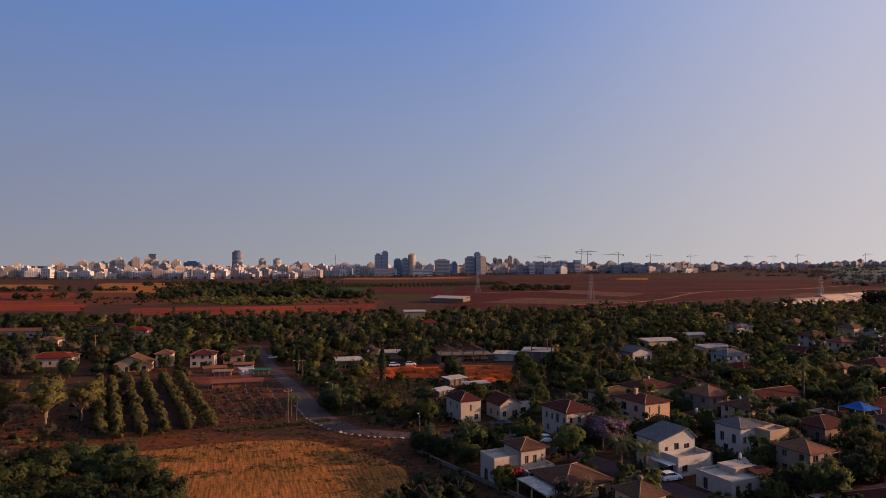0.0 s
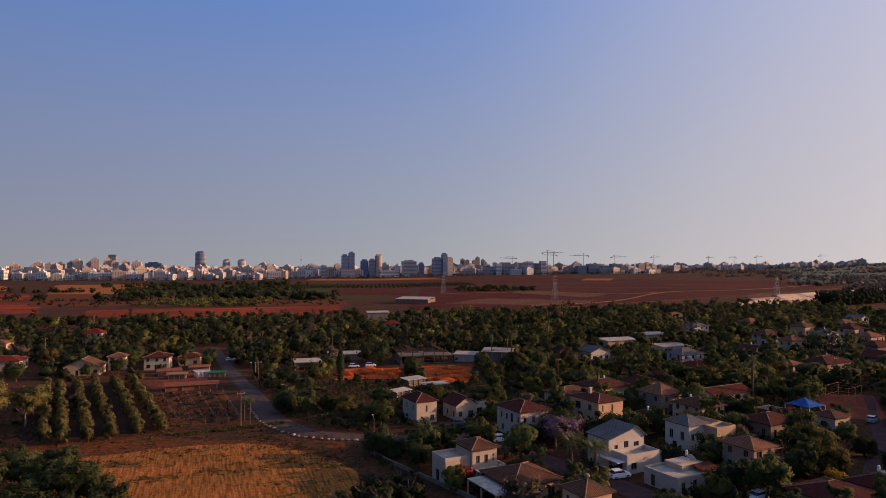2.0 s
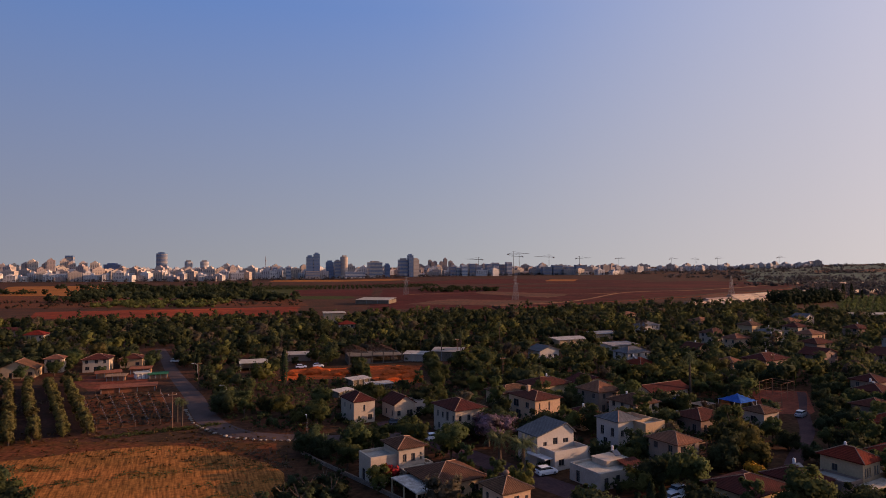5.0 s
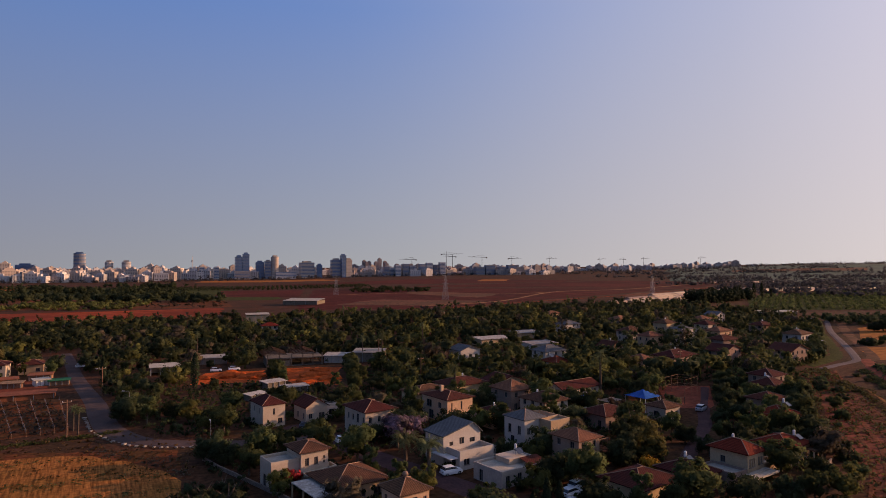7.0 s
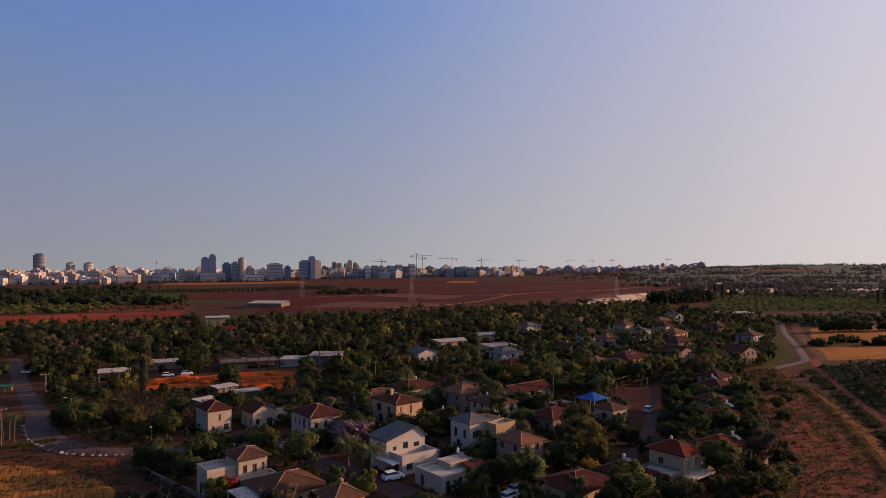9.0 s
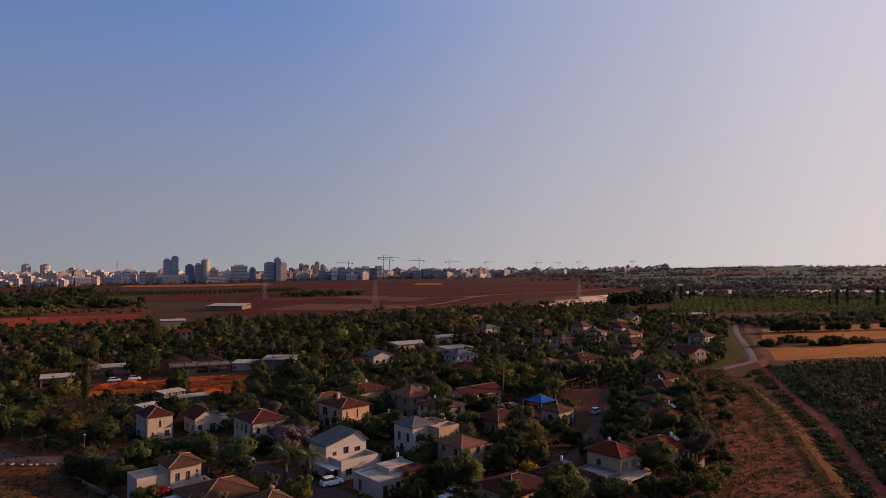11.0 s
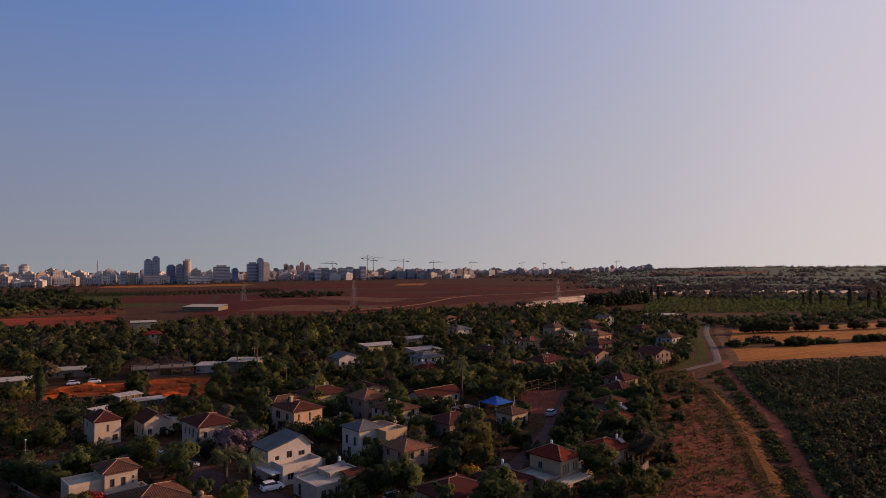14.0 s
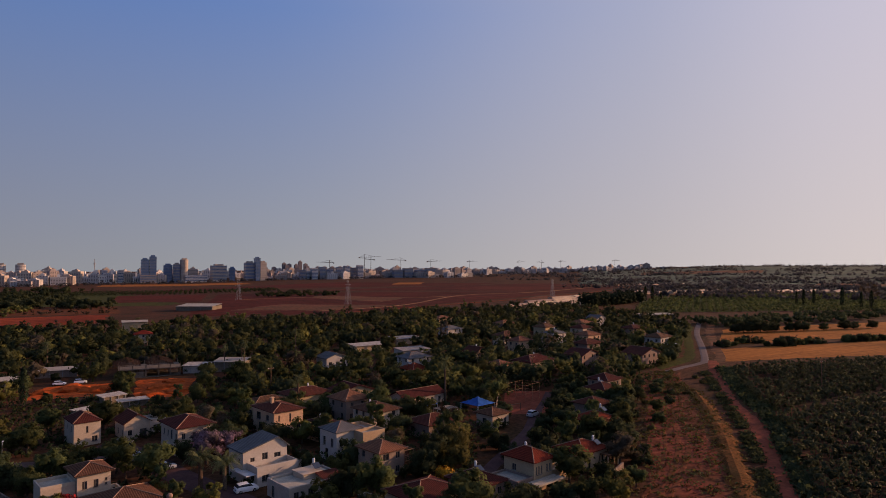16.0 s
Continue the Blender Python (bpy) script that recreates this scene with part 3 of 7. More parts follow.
def crown_points(r, count, lobes, spread, height, base, squash=1.0, top=0.35, fat=1.0):
    """Points over the outside of a crown made of many uneven tufts, and the way that each faces: partly from its tuft, partly from the crown."""
    pts, ways, inner = [], [], []
    lobes = int(lobes * 1.6)
    middle, half = np.array([0, 0, base + height * 0.42]), np.array([spread, spread, height * 0.5])
    for i in range(lobes):
        ang, rad = r.uniform(0, 2 * math.pi), spread * math.sqrt(r.uniform(0, 1)) * 0.72
        u = r.uniform(0, 1)
        c = np.array([rad * math.cos(ang), rad * math.sin(ang), base + height * (0.18 + 0.62 * u * (1 - 0.35 * (rad / spread) ** 2))])
        size = spread * fat * r.uniform(0.20, 0.42) * (1 - top * u * u)
        k = count // lobes
        d = r.normal(size=(k, 3))
        d /= np.linalg.norm(d, axis=1)[:, None]
        p = d.copy()
        p[:, 2] *= squash
        p = c + p * size * r.uniform(0.7, 1.3, (k, 1))
        n = 0.3 * d + 0.95 * (p - middle) / half
        pts.append(p)
        ways.append(n / np.linalg.norm(n, axis=1)[:, None])
        inner.append((c, size * 0.9, (c - middle) / half))
    return np.concatenate(pts), np.concatenate(ways), inner


def arrays_mesh(name, parts, material):
    verts = np.concatenate([p[0] for p in parts])
    faces, off = [], 0
    for p in parts:
        faces += (p[1] + off).tolist()
        off += len(p[0])
    me = bpy.data.meshes.new(name)
    me.from_pydata(verts.tolist(), [], faces)
    me.materials.append(material)
    if all(len(p) > 2 for p in parts):
        me.normals_split_custom_set_from_vertices(np.concatenate([p[2] for p in parts]).tolist())
    return me


def trunk_mesh(r, height, radius, limbs, reach, material):
    bm = bmesh.new()
    p, rad = Vector((0, 0, -0.3)), radius
    for k in range(4):
        q = Vector((r.uniform(-0.12, 0.12) * height * 0.3, r.uniform(-0.12, 0.12) * height * 0.3, height * (k + 1) / 4))
        rod(bm, p, q, rad, rad * 0.84, 7)
        p, rad = q, rad * 0.84
    for k in range(limbs):
        ang = k * 2 * math.pi / limbs + r.uniform(-0.4, 0.4)
        z = height * r.uniform(0.55, 0.95)
        end = Vector((math.cos(ang) * reach * 0.7, math.sin(ang) * reach * 0.7, z + reach * r.uniform(0.5, 0.9)))
        mid = Vector((math.cos(ang) * reach * 0.3, math.sin(ang) * reach * 0.3, z + reach * 0.25))
        rod(bm, (p.x * 0.7, p.y * 0.7, z), mid, radius * 0.5, radius * 0.36, 5)
        rod(bm, mid, end, radius * 0.36, radius * 0.12, 5)
    me = mesh_of("trunk", bm)
    me.materials.append(material)
    return me


def broad_tree(seed, spread, height, stem, leaf, cards=2800, lobes=13, size=0.28, bark="bark", squash=0.85):
    """Trunk and crown meshes of a broad-leaved tree: crown of that radius and height on a stem."""
    r = np.random.default_rng(seed)
    trunk = trunk_mesh(r, max(stem, 0.3) + height * 0.3, 0.05 * spread + 0.08, 5, spread * 0.8, M[bark])
    p, ways, inner = crown_points(r, int(cards * 0.62), lobes, spread, height, stem, squash)
    crown = arrays_mesh("crown", [leaf_cards(p, ways, size, r)] + cores(inner, squash, r, 0), M[leaf])
    return trunk, crown


def cypress(seed, height, radius, leaf="leaf_pine", cards=800):
    r = np.random.default_rng(seed)
    z = r.uniform(0, 1, cards) ** 0.8
    a = r.uniform(0, 2 * math.pi, cards)
    w = radius * np.sin(np.clip(z * 0.93 + 0.07, 0, 1) * math.pi) ** 0.6 * r.uniform(0.6, 1.08, cards)
    pts = np.stack([w * np.cos(a), w * np.sin(a), 0.5 + z * (height - 0.5)], 1)
    bm = rod(bmesh.new(), (0, 0, -0.3), (0, 0, height * 0.8), 0.16, 0.04)
    trunk = mesh_of("trunk", bm)
    trunk.materials.append(M["bark"])
    return trunk, arrays_mesh("crown", [leaf_cards(pts, np.stack([np.cos(a), np.sin(a), np.full(cards, 0.25)], 1), 0.33, r)], M[leaf])


def palm(seed, height, fronds, reach, skirt=True, leaf="leaf_palm", radius=0.22, droop=-0.7):
    """Trunk and a crown of drooping, ribbed fronds."""
    r = np.random.default_rng(seed)
    bm = bmesh.new()
    p = Vector((0, 0, -0.3))
    for k in range(5):
        q = Vector((math.sin(k * 0.5) * 0.12, 0, height * (k + 1) / 5))
        rod(bm, p, q, radius * (1.1 - 0.06 * k), radius * (1.04 - 0.06 * k), 8)
        p = q
    trunk = mesh_of("trunk", bm)
    trunk.materials.append(M["bark"])
    bm = bmesh.new()
    for k in range(fronds):
        a, lift = k * 2.4 + r.uniform(-0.2, 0.2), r.uniform(droop, 1.15)
        d, side = Vector((math.cos(a), math.sin(a), 0)), Vector((-math.sin(a), math.cos(a), 0))
        spine = [p + d * reach * s * (0.95 - 0.25 * max(lift, 0)) + Vector((0, 0, reach * (lift * s - 0.75 * s * s))) for s in (0, 0.25, 0.5, 0.75, 1.0)]
        for i in range(4):
            for sg in (-1, 1):
                for j in range(4):
                    s = j / 4
                    c = spine[i].lerp(spine[i + 1], s)
                    e = c + side * sg * reach * 0.19 * (1.05 - 0.18 * (i + s)) + d * reach * 0.13 - Vector((0, 0, reach * 0.10))
                    c2 = spine[i].lerp(spine[i + 1], min(s + 0.16, 1))
                    poly(bm, (c, c2, e))
    if skirt:
        for k in range(60):
            a, z = r.uniform(0, 6.28), p.z - r.uniform(0.1, 1.6)
            c = Vector((math.cos(a) * radius * 1.2, math.sin(a) * radius * 1.2, z))
            poly(bm, (c, c + Vector((math.cos(a) * 0.4, math.sin(a) * 0.4, -0.9)), c + Vector((math.cos(a + 0.6) * 0.3, math.sin(a + 0.6) * 0.3, -0.7))))
    crown = mesh_of("crown", bm)
    crown.materials.append(M[leaf])
    return trunk, crown


KINDS = {}


def kind(name, made, label, category="tree"):
    KINDS[name] = (*made, label, category)


kind("ash_a", broad_tree(11, 3.9, 6.8, 0.7, "leaf"), "leafy green broad-leaved tree with a rounded crown")
kind("ash_b", broad_tree(12, 3.4, 7.4, 0.5, "leaf", 2800, 11), "leafy green broad-leaved tree with an uneven crown")
kind("ash_c", broad_tree(13, 4.4, 6.4, 0.6, "leaf_dark", 3200, 15), "spreading dark green garden tree")
kind("oak_a", broad_tree(14, 3.6, 6.0, 0.3, "leaf_dark", 2800, 12), "dense dark green garden tree")
kind("lime_a", broad_tree(15, 3.0, 5.4, 0.3, "leaf_yellow", 2200, 10), "yellow-green garden tree in evening light")
kind("dull_a", broad_tree(16, 3.4, 5.8, 0.6, "leaf_brown", 1700, 12, 0.25), "sparse brownish garden tree")
kind("gum_a", broad_tree(17, 4.2, 9.0, 2.4, "leaf_olive", 2300, 14, 0.26, "pale_bark"), "tall gum tree with pale limbs and open crown")
kind("poplar_a", broad_tree(18, 2.3, 8.8, 0.4, "leaf", 2000, 13, 0.25), "tall narrow green garden tree")
kind("shade_a", broad_tree(19, 5.2, 4.6, 1.6, "leaf_yellow", 3400, 18, 0.28, "bark", 0.6), "wide flat-topped green shade tree")
kind("jacaranda", broad_tree(20, 3.7, 5.0, 1.8, "leaf_purple", 2600, 14, 0.24), "jacaranda tree full of dull purple blossom")
kind("bougainvillea", broad_tree(21, 1.8, 2.6, 0.6, "leaf_red", 700, 8, 0.26), "bright red bougainvillea against a white house", "shrub")
kind("cassia", broad_tree(22, 2.6, 3.4, 0.9, "leaf_gold", 900, 9, 0.3), "small tree covered in golden blossom")
kind("shrub_a", broad_tree(23, 1.9, 2.4, -0.45, "leaf_dark", 1100, 8, 0.2), "low rounded dark green shrub", "shrub")
kind("shrub_b", broad_tree(24, 1.7, 2.2, -0.45, "leaf", 1000, 7, 0.2), "low rounded green garden shrub", "shrub")
kind("shrub_c", broad_tree(25, 1.6, 1.9, -0.4, "leaf_olive", 900, 7, 0.19), "low rounded grey-green wild shrub", "shrub")
kind("olive", broad_tree(26, 1.75, 3.2, 0.0, "leaf_olive", 900, 10, 0.2), "grey-green olive tree in a planted row")
kind("cypress", cypress(27, 9.0, 1.1), "slender dark green cypress tree")
kind("cypress_tall", cypress(28, 12.0, 1.5), "tall dark green cypress tree")
kind("fan_palm", palm(29, 10.5, 34, 2.0, True, "leaf_palm", 0.24), "tall fan palm with a ragged skirt", "palm")
kind("date_palm", palm(30, 4.2, 46, 3.4, False, "leaf_palm", 0.34, 0.35), "stout date palm with long arching fronds", "palm")
TREE_NAMES = {"fan_palm": "palm_tree", "date_palm": "palm_tree", "shrub_a": "shrub", "shrub_b": "shrub", "shrub_c": "shrub", "bougainvillea": "flowering_shrub", "olive": "olive_tree",
              "cypress": "cypress_tree", "cypress_tall": "cypress_tree", "jacaranda": "jacaranda_tree"}


def plant(sort, x, y, size=1.0, group="garden trees", tall=1.0):
    trunk, crown, label, category = KINDS[sort]
    ob = thing(TREE_NAMES.get(sort, "tree"), x, y, rng.uniform(0, 360), label, category, group)
    ob.scale = (size, size, size * tall)
    part("trunk", trunk, None, ob)
    part("crown", crown, None, ob)
    return ob


def woods(name, places, material, label, cards=110, card=0.9, category="trees", lobes=7, low=0.04, fat=1.0):
    """Many far or uncountable trees in one mesh: each an uneven crown of leaf sprays on a short stem."""
    parts, r = [], np.random.default_rng(len(places))
    for x, y, s, h in places:
        at = np.array([x, y, ground_z(x, y)])
        p, ways, inner = crown_points(r, cards, lobes, s, h, h * low, 0.9, fat=fat)
        parts.append(leaf_cards(p + at, ways, card * s * 0.30, r))
        parts += cores([(c + at, q, way) for c, q, way in inner], 0.9, r, 0)
        w, tall = s * 0.06, h * 0.4
        parts.append((np.array([[-w, 0, -0.2], [w, 0, -0.2], [w, 0, tall], [-w, 0, tall], [0, -w, -0.2], [0, w, -0.2], [0, w, tall], [0, -w, tall]]) + at, np.array([[0, 1, 2, 3], [4, 5, 6, 7]]),
                      np.array([[0, -1, 0]] * 4 + [[1, 0, 0]] * 4)))
    me = arrays_mesh(name, parts, material)
    return tagged(new(name, me), label, category, kind="stuff")


# ---- houses ----
def wall_face(bm, w, h, at, holes, deep=0.22):
    """A wall w wide and h high with openings (x, z, width, height) cut through it. at(x, z, inward) gives the place."""
    xs = sorted({0.0, w, *[v for x, z, a, b in holes for v in (x, x + a)]})
    zs = sorted({-0.5, h, *[v for x, z, a, b in holes for v in (z, z + b)]})
    for x0, x1 in zip(xs, xs[1:]):
        for z0, z1 in zip(zs, zs[1:]):
            if not any(x <= (x0 + x1) / 2 <= x + a and z <= (z0 + z1) / 2 <= z + b for x, z, a, b in holes):
                poly(bm, (at(x0, z0, 0), at(x1, z0, 0), at(x1, z1, 0), at(x0, z1, 0)))
    for x, z, a, b in holes:
        c = [(x, z), (x + a, z), (x + a, z + b), (x, z + b)]
        for (p, q), (r, s) in zip(c, c[1:] + c[:1]):
            poly(bm, (at(p, q, 0), at(r, s, 0), at(r, s, deep), at(p, q, deep)))


def opening(parent, at, x, z, a, b, shutter=False, sill=True):
    """A window: frame with a mullion, glass and a sill, set into its opening."""
    def slab(bm, x0, x1, z0, z1, d0, d1):
        v = [bm.verts.new(at(p, q, d)) for d in (d0, d1) for q in (z0, z1) for p in (x0, x1)]
        for f in ((0, 1, 3, 2), (4, 6, 7, 5), (0, 4, 5, 1), (2, 3, 7, 6), (0, 2, 6, 4), (1, 5, 7, 3)):
            bm.faces.new([v[i] for i in f])
    bm, t = bmesh.new(), 0.07
    slab(bm, x, x + t, z, z + b, 0.10, 0.18)
    slab(bm, x + a - t, x + a, z, z + b, 0.10, 0.18)
    slab(bm, x, x + a, z, z + t, 0.10, 0.18)
    slab(bm, x, x + a, z + b - t, z + b, 0.10, 0.18)
    slab(bm, x + a / 2 - t / 2, x + a / 2 + t / 2, z, z + b, 0.10, 0.18)
    win = part("window", bm, M["frame"], parent)
    bm = bmesh.new()
    slab(bm, x + t, x + a - t, z + t, z + b - t, 0.13, 0.15)
    part("pane", bm, M["shutter"] if shutter else M["glass"], win)
    if sill and b < 2:
        bm = bmesh.new()
        slab(bm, x - 0.1, x + a + 0.1, z - 0.09, z, -0.10, 0.12)
        part("sill", bm, M["kerb"], win)
    return win


def faces_of(w, d):
    """The four walls of a house w by d, as functions of (along, up, inward)."""
    return {"s": (w, lambda x, z, i: (x - w / 2, -d / 2 + i, z)), "e": (d, lambda x, z, i: (w / 2 - i, x - d / 2, z)),
            "n": (w, lambda x, z, i: (w / 2 - x, d / 2 - i, z)), "w": (d, lambda x, z, i: (-w / 2 + i, d / 2 - x, z))}


def roof_hip(w, d, h, rise, over=0.55, thick=0.16):
    bm = bmesh.new()
    a, b = w / 2 + over, d / 2 + over
    run = min(a, b)
    ex, ey = max(a - run, 0), max(b - run, 0)
    top = [(-ex, -ey, h + rise), (ex, ey, h + rise)]
    c = [(-a, -b), (a, -b), (a, b), (-a, b)]
    hi = [bm.verts.new((x, y, h + thick)) for x, y in c]
    lo = [bm.verts.new((x, y, h)) for x, y in c]
    if ex < 0.01 and ey < 0.01:
        t = bm.verts.new((0, 0, h + rise))
        for k in range(4):
            bm.faces.new((hi[k], hi[(k + 1) % 4], t))
        lines = [((x, y, h + thick), (0, 0, h + rise)) for x, y in c]
    else:
        t0, t1 = bm.verts.new(top[0]), bm.verts.new(top[1])
        if ex > ey:
            bm.faces.new((hi[0], hi[1], t1, t0))
            bm.faces.new((hi[1], hi[2], t1))
            bm.faces.new((hi[2], hi[3], t0, t1))
            bm.faces.new((hi[3], hi[0], t0))
            ends = (0, 1, 1, 0)
        else:
            bm.faces.new((hi[0], hi[1], t0))
            bm.faces.new((hi[1], hi[2], t1, t0))
            bm.faces.new((hi[2], hi[3], t1))
            bm.faces.new((hi[3], hi[0], t0, t1))
            ends = (0, 0, 1, 1)
        lines = [((x, y, h + thick), top[e]) for (x, y), e in zip(c, ends)] + [tuple(top)]
    for k in range(4):
        bm.faces.new((lo[k], lo[(k + 1) % 4], hi[(k + 1) % 4], hi[k]))
    bm.faces.new(lo[::-1])
    caps = bmesh.new()
    for p, q in lines:
        rod(caps, Vector(p) + Vector((0, 0, 0.03)), Vector(q) + Vector((0, 0, 0.0)), 0.09, 0.09, 6)
    return bm, caps


def roof_gable(w, d, h, rise, over=0.5, thick=0.18, peak=0.0):
    """Ridge along y; peak shifts the ridge sideways."""
    bm = bmesh.new()
    b = d / 2 + over
    sl, sr = rise / (w / 2 + peak), rise / (w / 2 - peak)
    prof = [(-w / 2 - over, h - over * sl), (peak, h + rise), (w / 2 + over, h - over * sr)]
    f = [[bm.verts.new((x, y, z + t)) for x, z in prof] for y in (-b, b) for t in (0, thick)]
    for k in (0, 1):
        bm.faces.new((f[1][k], f[1][k + 1], f[3][k + 1], f[3][k]))
        bm.faces.new((f[0][k + 1], f[0][k], f[2][k], f[2][k + 1]))
        bm.faces.new((f[0][k], f[0][k + 1], f[1][k + 1], f[1][k]))
        bm.faces.new((f[2][k + 1], f[2][k], f[3][k], f[3][k + 1]))
    bm.faces.new((f[0][0], f[1][0], f[3][0], f[2][0]))
    bm.faces.new((f[1][2], f[0][2], f[2][2], f[3][2]))
    caps = rod(bmesh.new(), (peak, -b, h + rise + thick), (peak, b, h + rise + thick), 0.11)
    return bm, caps


def windows_for(w, storeys, each, r, wide=1.0):
    """Rows of openings along a wall, storey by storey."""
    out = []
    n = max(1, int(w // 2.9))
    for s in range(storeys):
        for k in range(n):
            a = wide * (1.0 if r.uniform() < 0.7 else 1.45)
            x = w * (k + 0.5) / n - a / 2 + r.uniform(-0.15, 0.15)
            if s == 0 and r.uniform() < 0.25:
                out.append((x, 0.05, a, 2.1))
            elif r.uniform() < 0.9:
                out.append((x, s * each + 1.0, a, 1.25))
    return out


def boiler(parent, x, y, z, turn=0.0):
    """A solar water heater: white tank on a stand with a tilted collector."""
    bm = bmesh.new()
    c, s = math.cos(turn), math.sin(turn)
    at = lambda a, b, q: (x + a * c - b * s, y + a * s + b * c, z + q)
    rod(bm, at(0, 0, 0.5), at(0, 0, 1.4), 0.25, 0.25, 12)
    rod(bm, at(0, 0, 1.4), at(0, 0, 1.5), 0.25, 0.12, 12)
    tank = part("water_tank", bm, M["white_metal"], parent, "white solar water tank on the roof")
    bm = bmesh.new()
    for p, q in (((-0.3, -0.3), (-0.3, 0.3)), ((0.3, -0.3), (0.3, 0.3))):
        for k in (p, q):
            rod(bm, at(*k, -0.6), at(*k, 0.55), 0.03, 0.03, 4)
    part("stand", bm, M["grey_metal"], tank)
    bm = bmesh.new()
    v = [bm.verts.new(at(a, b, q + t)) for t in (0, 0.08) for a, b, q in ((-0.7, -1.6, 0.0), (0.7, -1.6, 0.0), (0.7, -0.5, 0.7), (-0.7, -0.5, 0.7))]
    for f in ((3, 2, 1, 0), (4, 5, 6, 7), (0, 1, 5, 4), (1, 2, 6, 5), (2, 3, 7, 6), (3, 0, 4, 7)):
        bm.faces.new([v[i] for i in f])
    part("collector", bm, M["panel"], tank)


RECTS = []         # house plans: x, y, width, depth, turn
FOOT = []          # where trees may not stand: x, y, radius


def house(x, y, w, d, eave, roof="hip", rise=2.0, wall="white_wall", tiles="roof_maroon", label="", turn=22.0, storeys=2, seed=1, over=0.55, peak=0.0, chimney=None, tank=None, holes=None,
          name="house", gable_open=False, keep=True, caps=True):
    """A house with its walls, openings and roof. Local x runs along the south-east front."""
    r = np.random.default_rng(seed * 31 + 5)
    ob = thing(name, x, y, turn, label, "house", "village houses", ground_z(x, y) - 0.1)
    RECTS.append((x, y, w, d, turn))
    if keep:
        FOOT.append((x, y, 0.52 * math.hypot(w, d)))
    fc, each = faces_of(w, d), eave / storeys
    plan = {k: (holes[k] if holes and k in holes else windows_for(fc[k][0], storeys, each, r)) for k in "senw"}
    bm = bmesh.new()
    for k, (long, at) in fc.items():
        wall_face(bm, long, eave, at, plan[k])
    if roof in ("gable", "mono"):
        for sg in (-1, 1):
            pts = [(-w / 2, sg * d / 2, eave), (w / 2, sg * d / 2, eave), (peak, sg * d / 2, eave + rise)]
            poly(bm, pts if sg < 0 else pts[::-1])
    else:
        poly(bm, [(-w / 2, -d / 2, eave), (w / 2, -d / 2, eave), (w / 2, d / 2, eave), (-w / 2, d / 2, eave)])
    walls = part("wall", bm, M[wall], ob)
    for k in "senw":
        for hole in plan[k]:
            opening(ob, fc[k][1], *hole, shutter=r.uniform() < 0.3)
    if roof == "hip":
        bm, cp = roof_hip(w, d, eave, rise, over)
    elif roof == "gable":
        bm, cp = roof_gable(w, d, eave, rise, over, 0.2, peak)
    if roof in ("hip", "gable"):
        rf = part("roof", bm, M[tiles], ob)
        if caps:
            part("ridge_cap", cp, M["ridge"], rf, "paler ridge tiles")
        else:
            cp.free()
    else:
        t, hi = 0.22, 0.5
        rf = part("roof", boxes((-w / 2 + t, w / 2 - t, -d / 2 + t, d / 2 - t, eave - 0.05, eave + 0.06)), M["roof_white"], ob, "whitewashed flat roof")
        part("parapet", boxes((-w / 2 - 0.03, w / 2 + 0.03, -d / 2 - 0.03, -d / 2 + t, eave, eave + hi), (-w / 2 - 0.03, w / 2 + 0.03, d / 2 - t, d / 2 + 0.03, eave, eave + hi),
                              (-w / 2 - 0.03, -w / 2 + t, -d / 2 + t, d / 2 - t, eave, eave + hi), (w / 2 - t, w / 2 + 0.03, -d / 2 + t, d / 2 - t, eave, eave + hi)), M[wall], ob)
    if chimney:
        cx, cy, ch = chimney
        ck = part("chimney", boxes((cx - 0.35, cx + 0.35, cy - 0.35, cy + 0.35, eave, eave + rise + ch), (cx - 0.43, cx + 0.43, cy - 0.43, cy + 0.43, eave + rise + ch, eave + rise + ch + 0.15)), M[wall], ob)
    if tank:
        boiler(ob, *tank)
    return ob


def porch(parent, x0, x1, y0, y1, z, material="roof_white", post="white_wall"):
    """A flat porch roof on posts, under its house."""
    slab = part("porch_roof", boxes((x0, x1, y0, y1, z, z + 0.16), (x0, x1, y0, y0 + 0.12, z - 0.14, z), (x0, x1, y1 - 0.12, y1, z - 0.14, z)), M[material], parent)
    for px in (x0 + 0.15, x1 - 0.15):
        for py in (y0 + 0.15, (y0 + y1) / 2, y1 - 0.15):
            part("post", boxes((px - 0.12, px + 0.12, py - 0.12, py + 0.12, -0.4, z - 0.14)), M[post], parent)
    return slab


def pergola(parent, x0, x1, y0, y1, z, material="wood", n=7):
    for px in (x0, x1):
        for py in (y0, y1):
            part("post", boxes((px - 0.08, px + 0.08, py - 0.08, py + 0.08, -0.4, z)), M[material], parent)
    for k in range(n):
        yy = y0 + (y1 - y0) * k / (n - 1)
        part("rafter", boxes((x0 - 0.3, x1 + 0.3, yy - 0.05, yy + 0.05, z, z + 0.16)), M[material], parent)


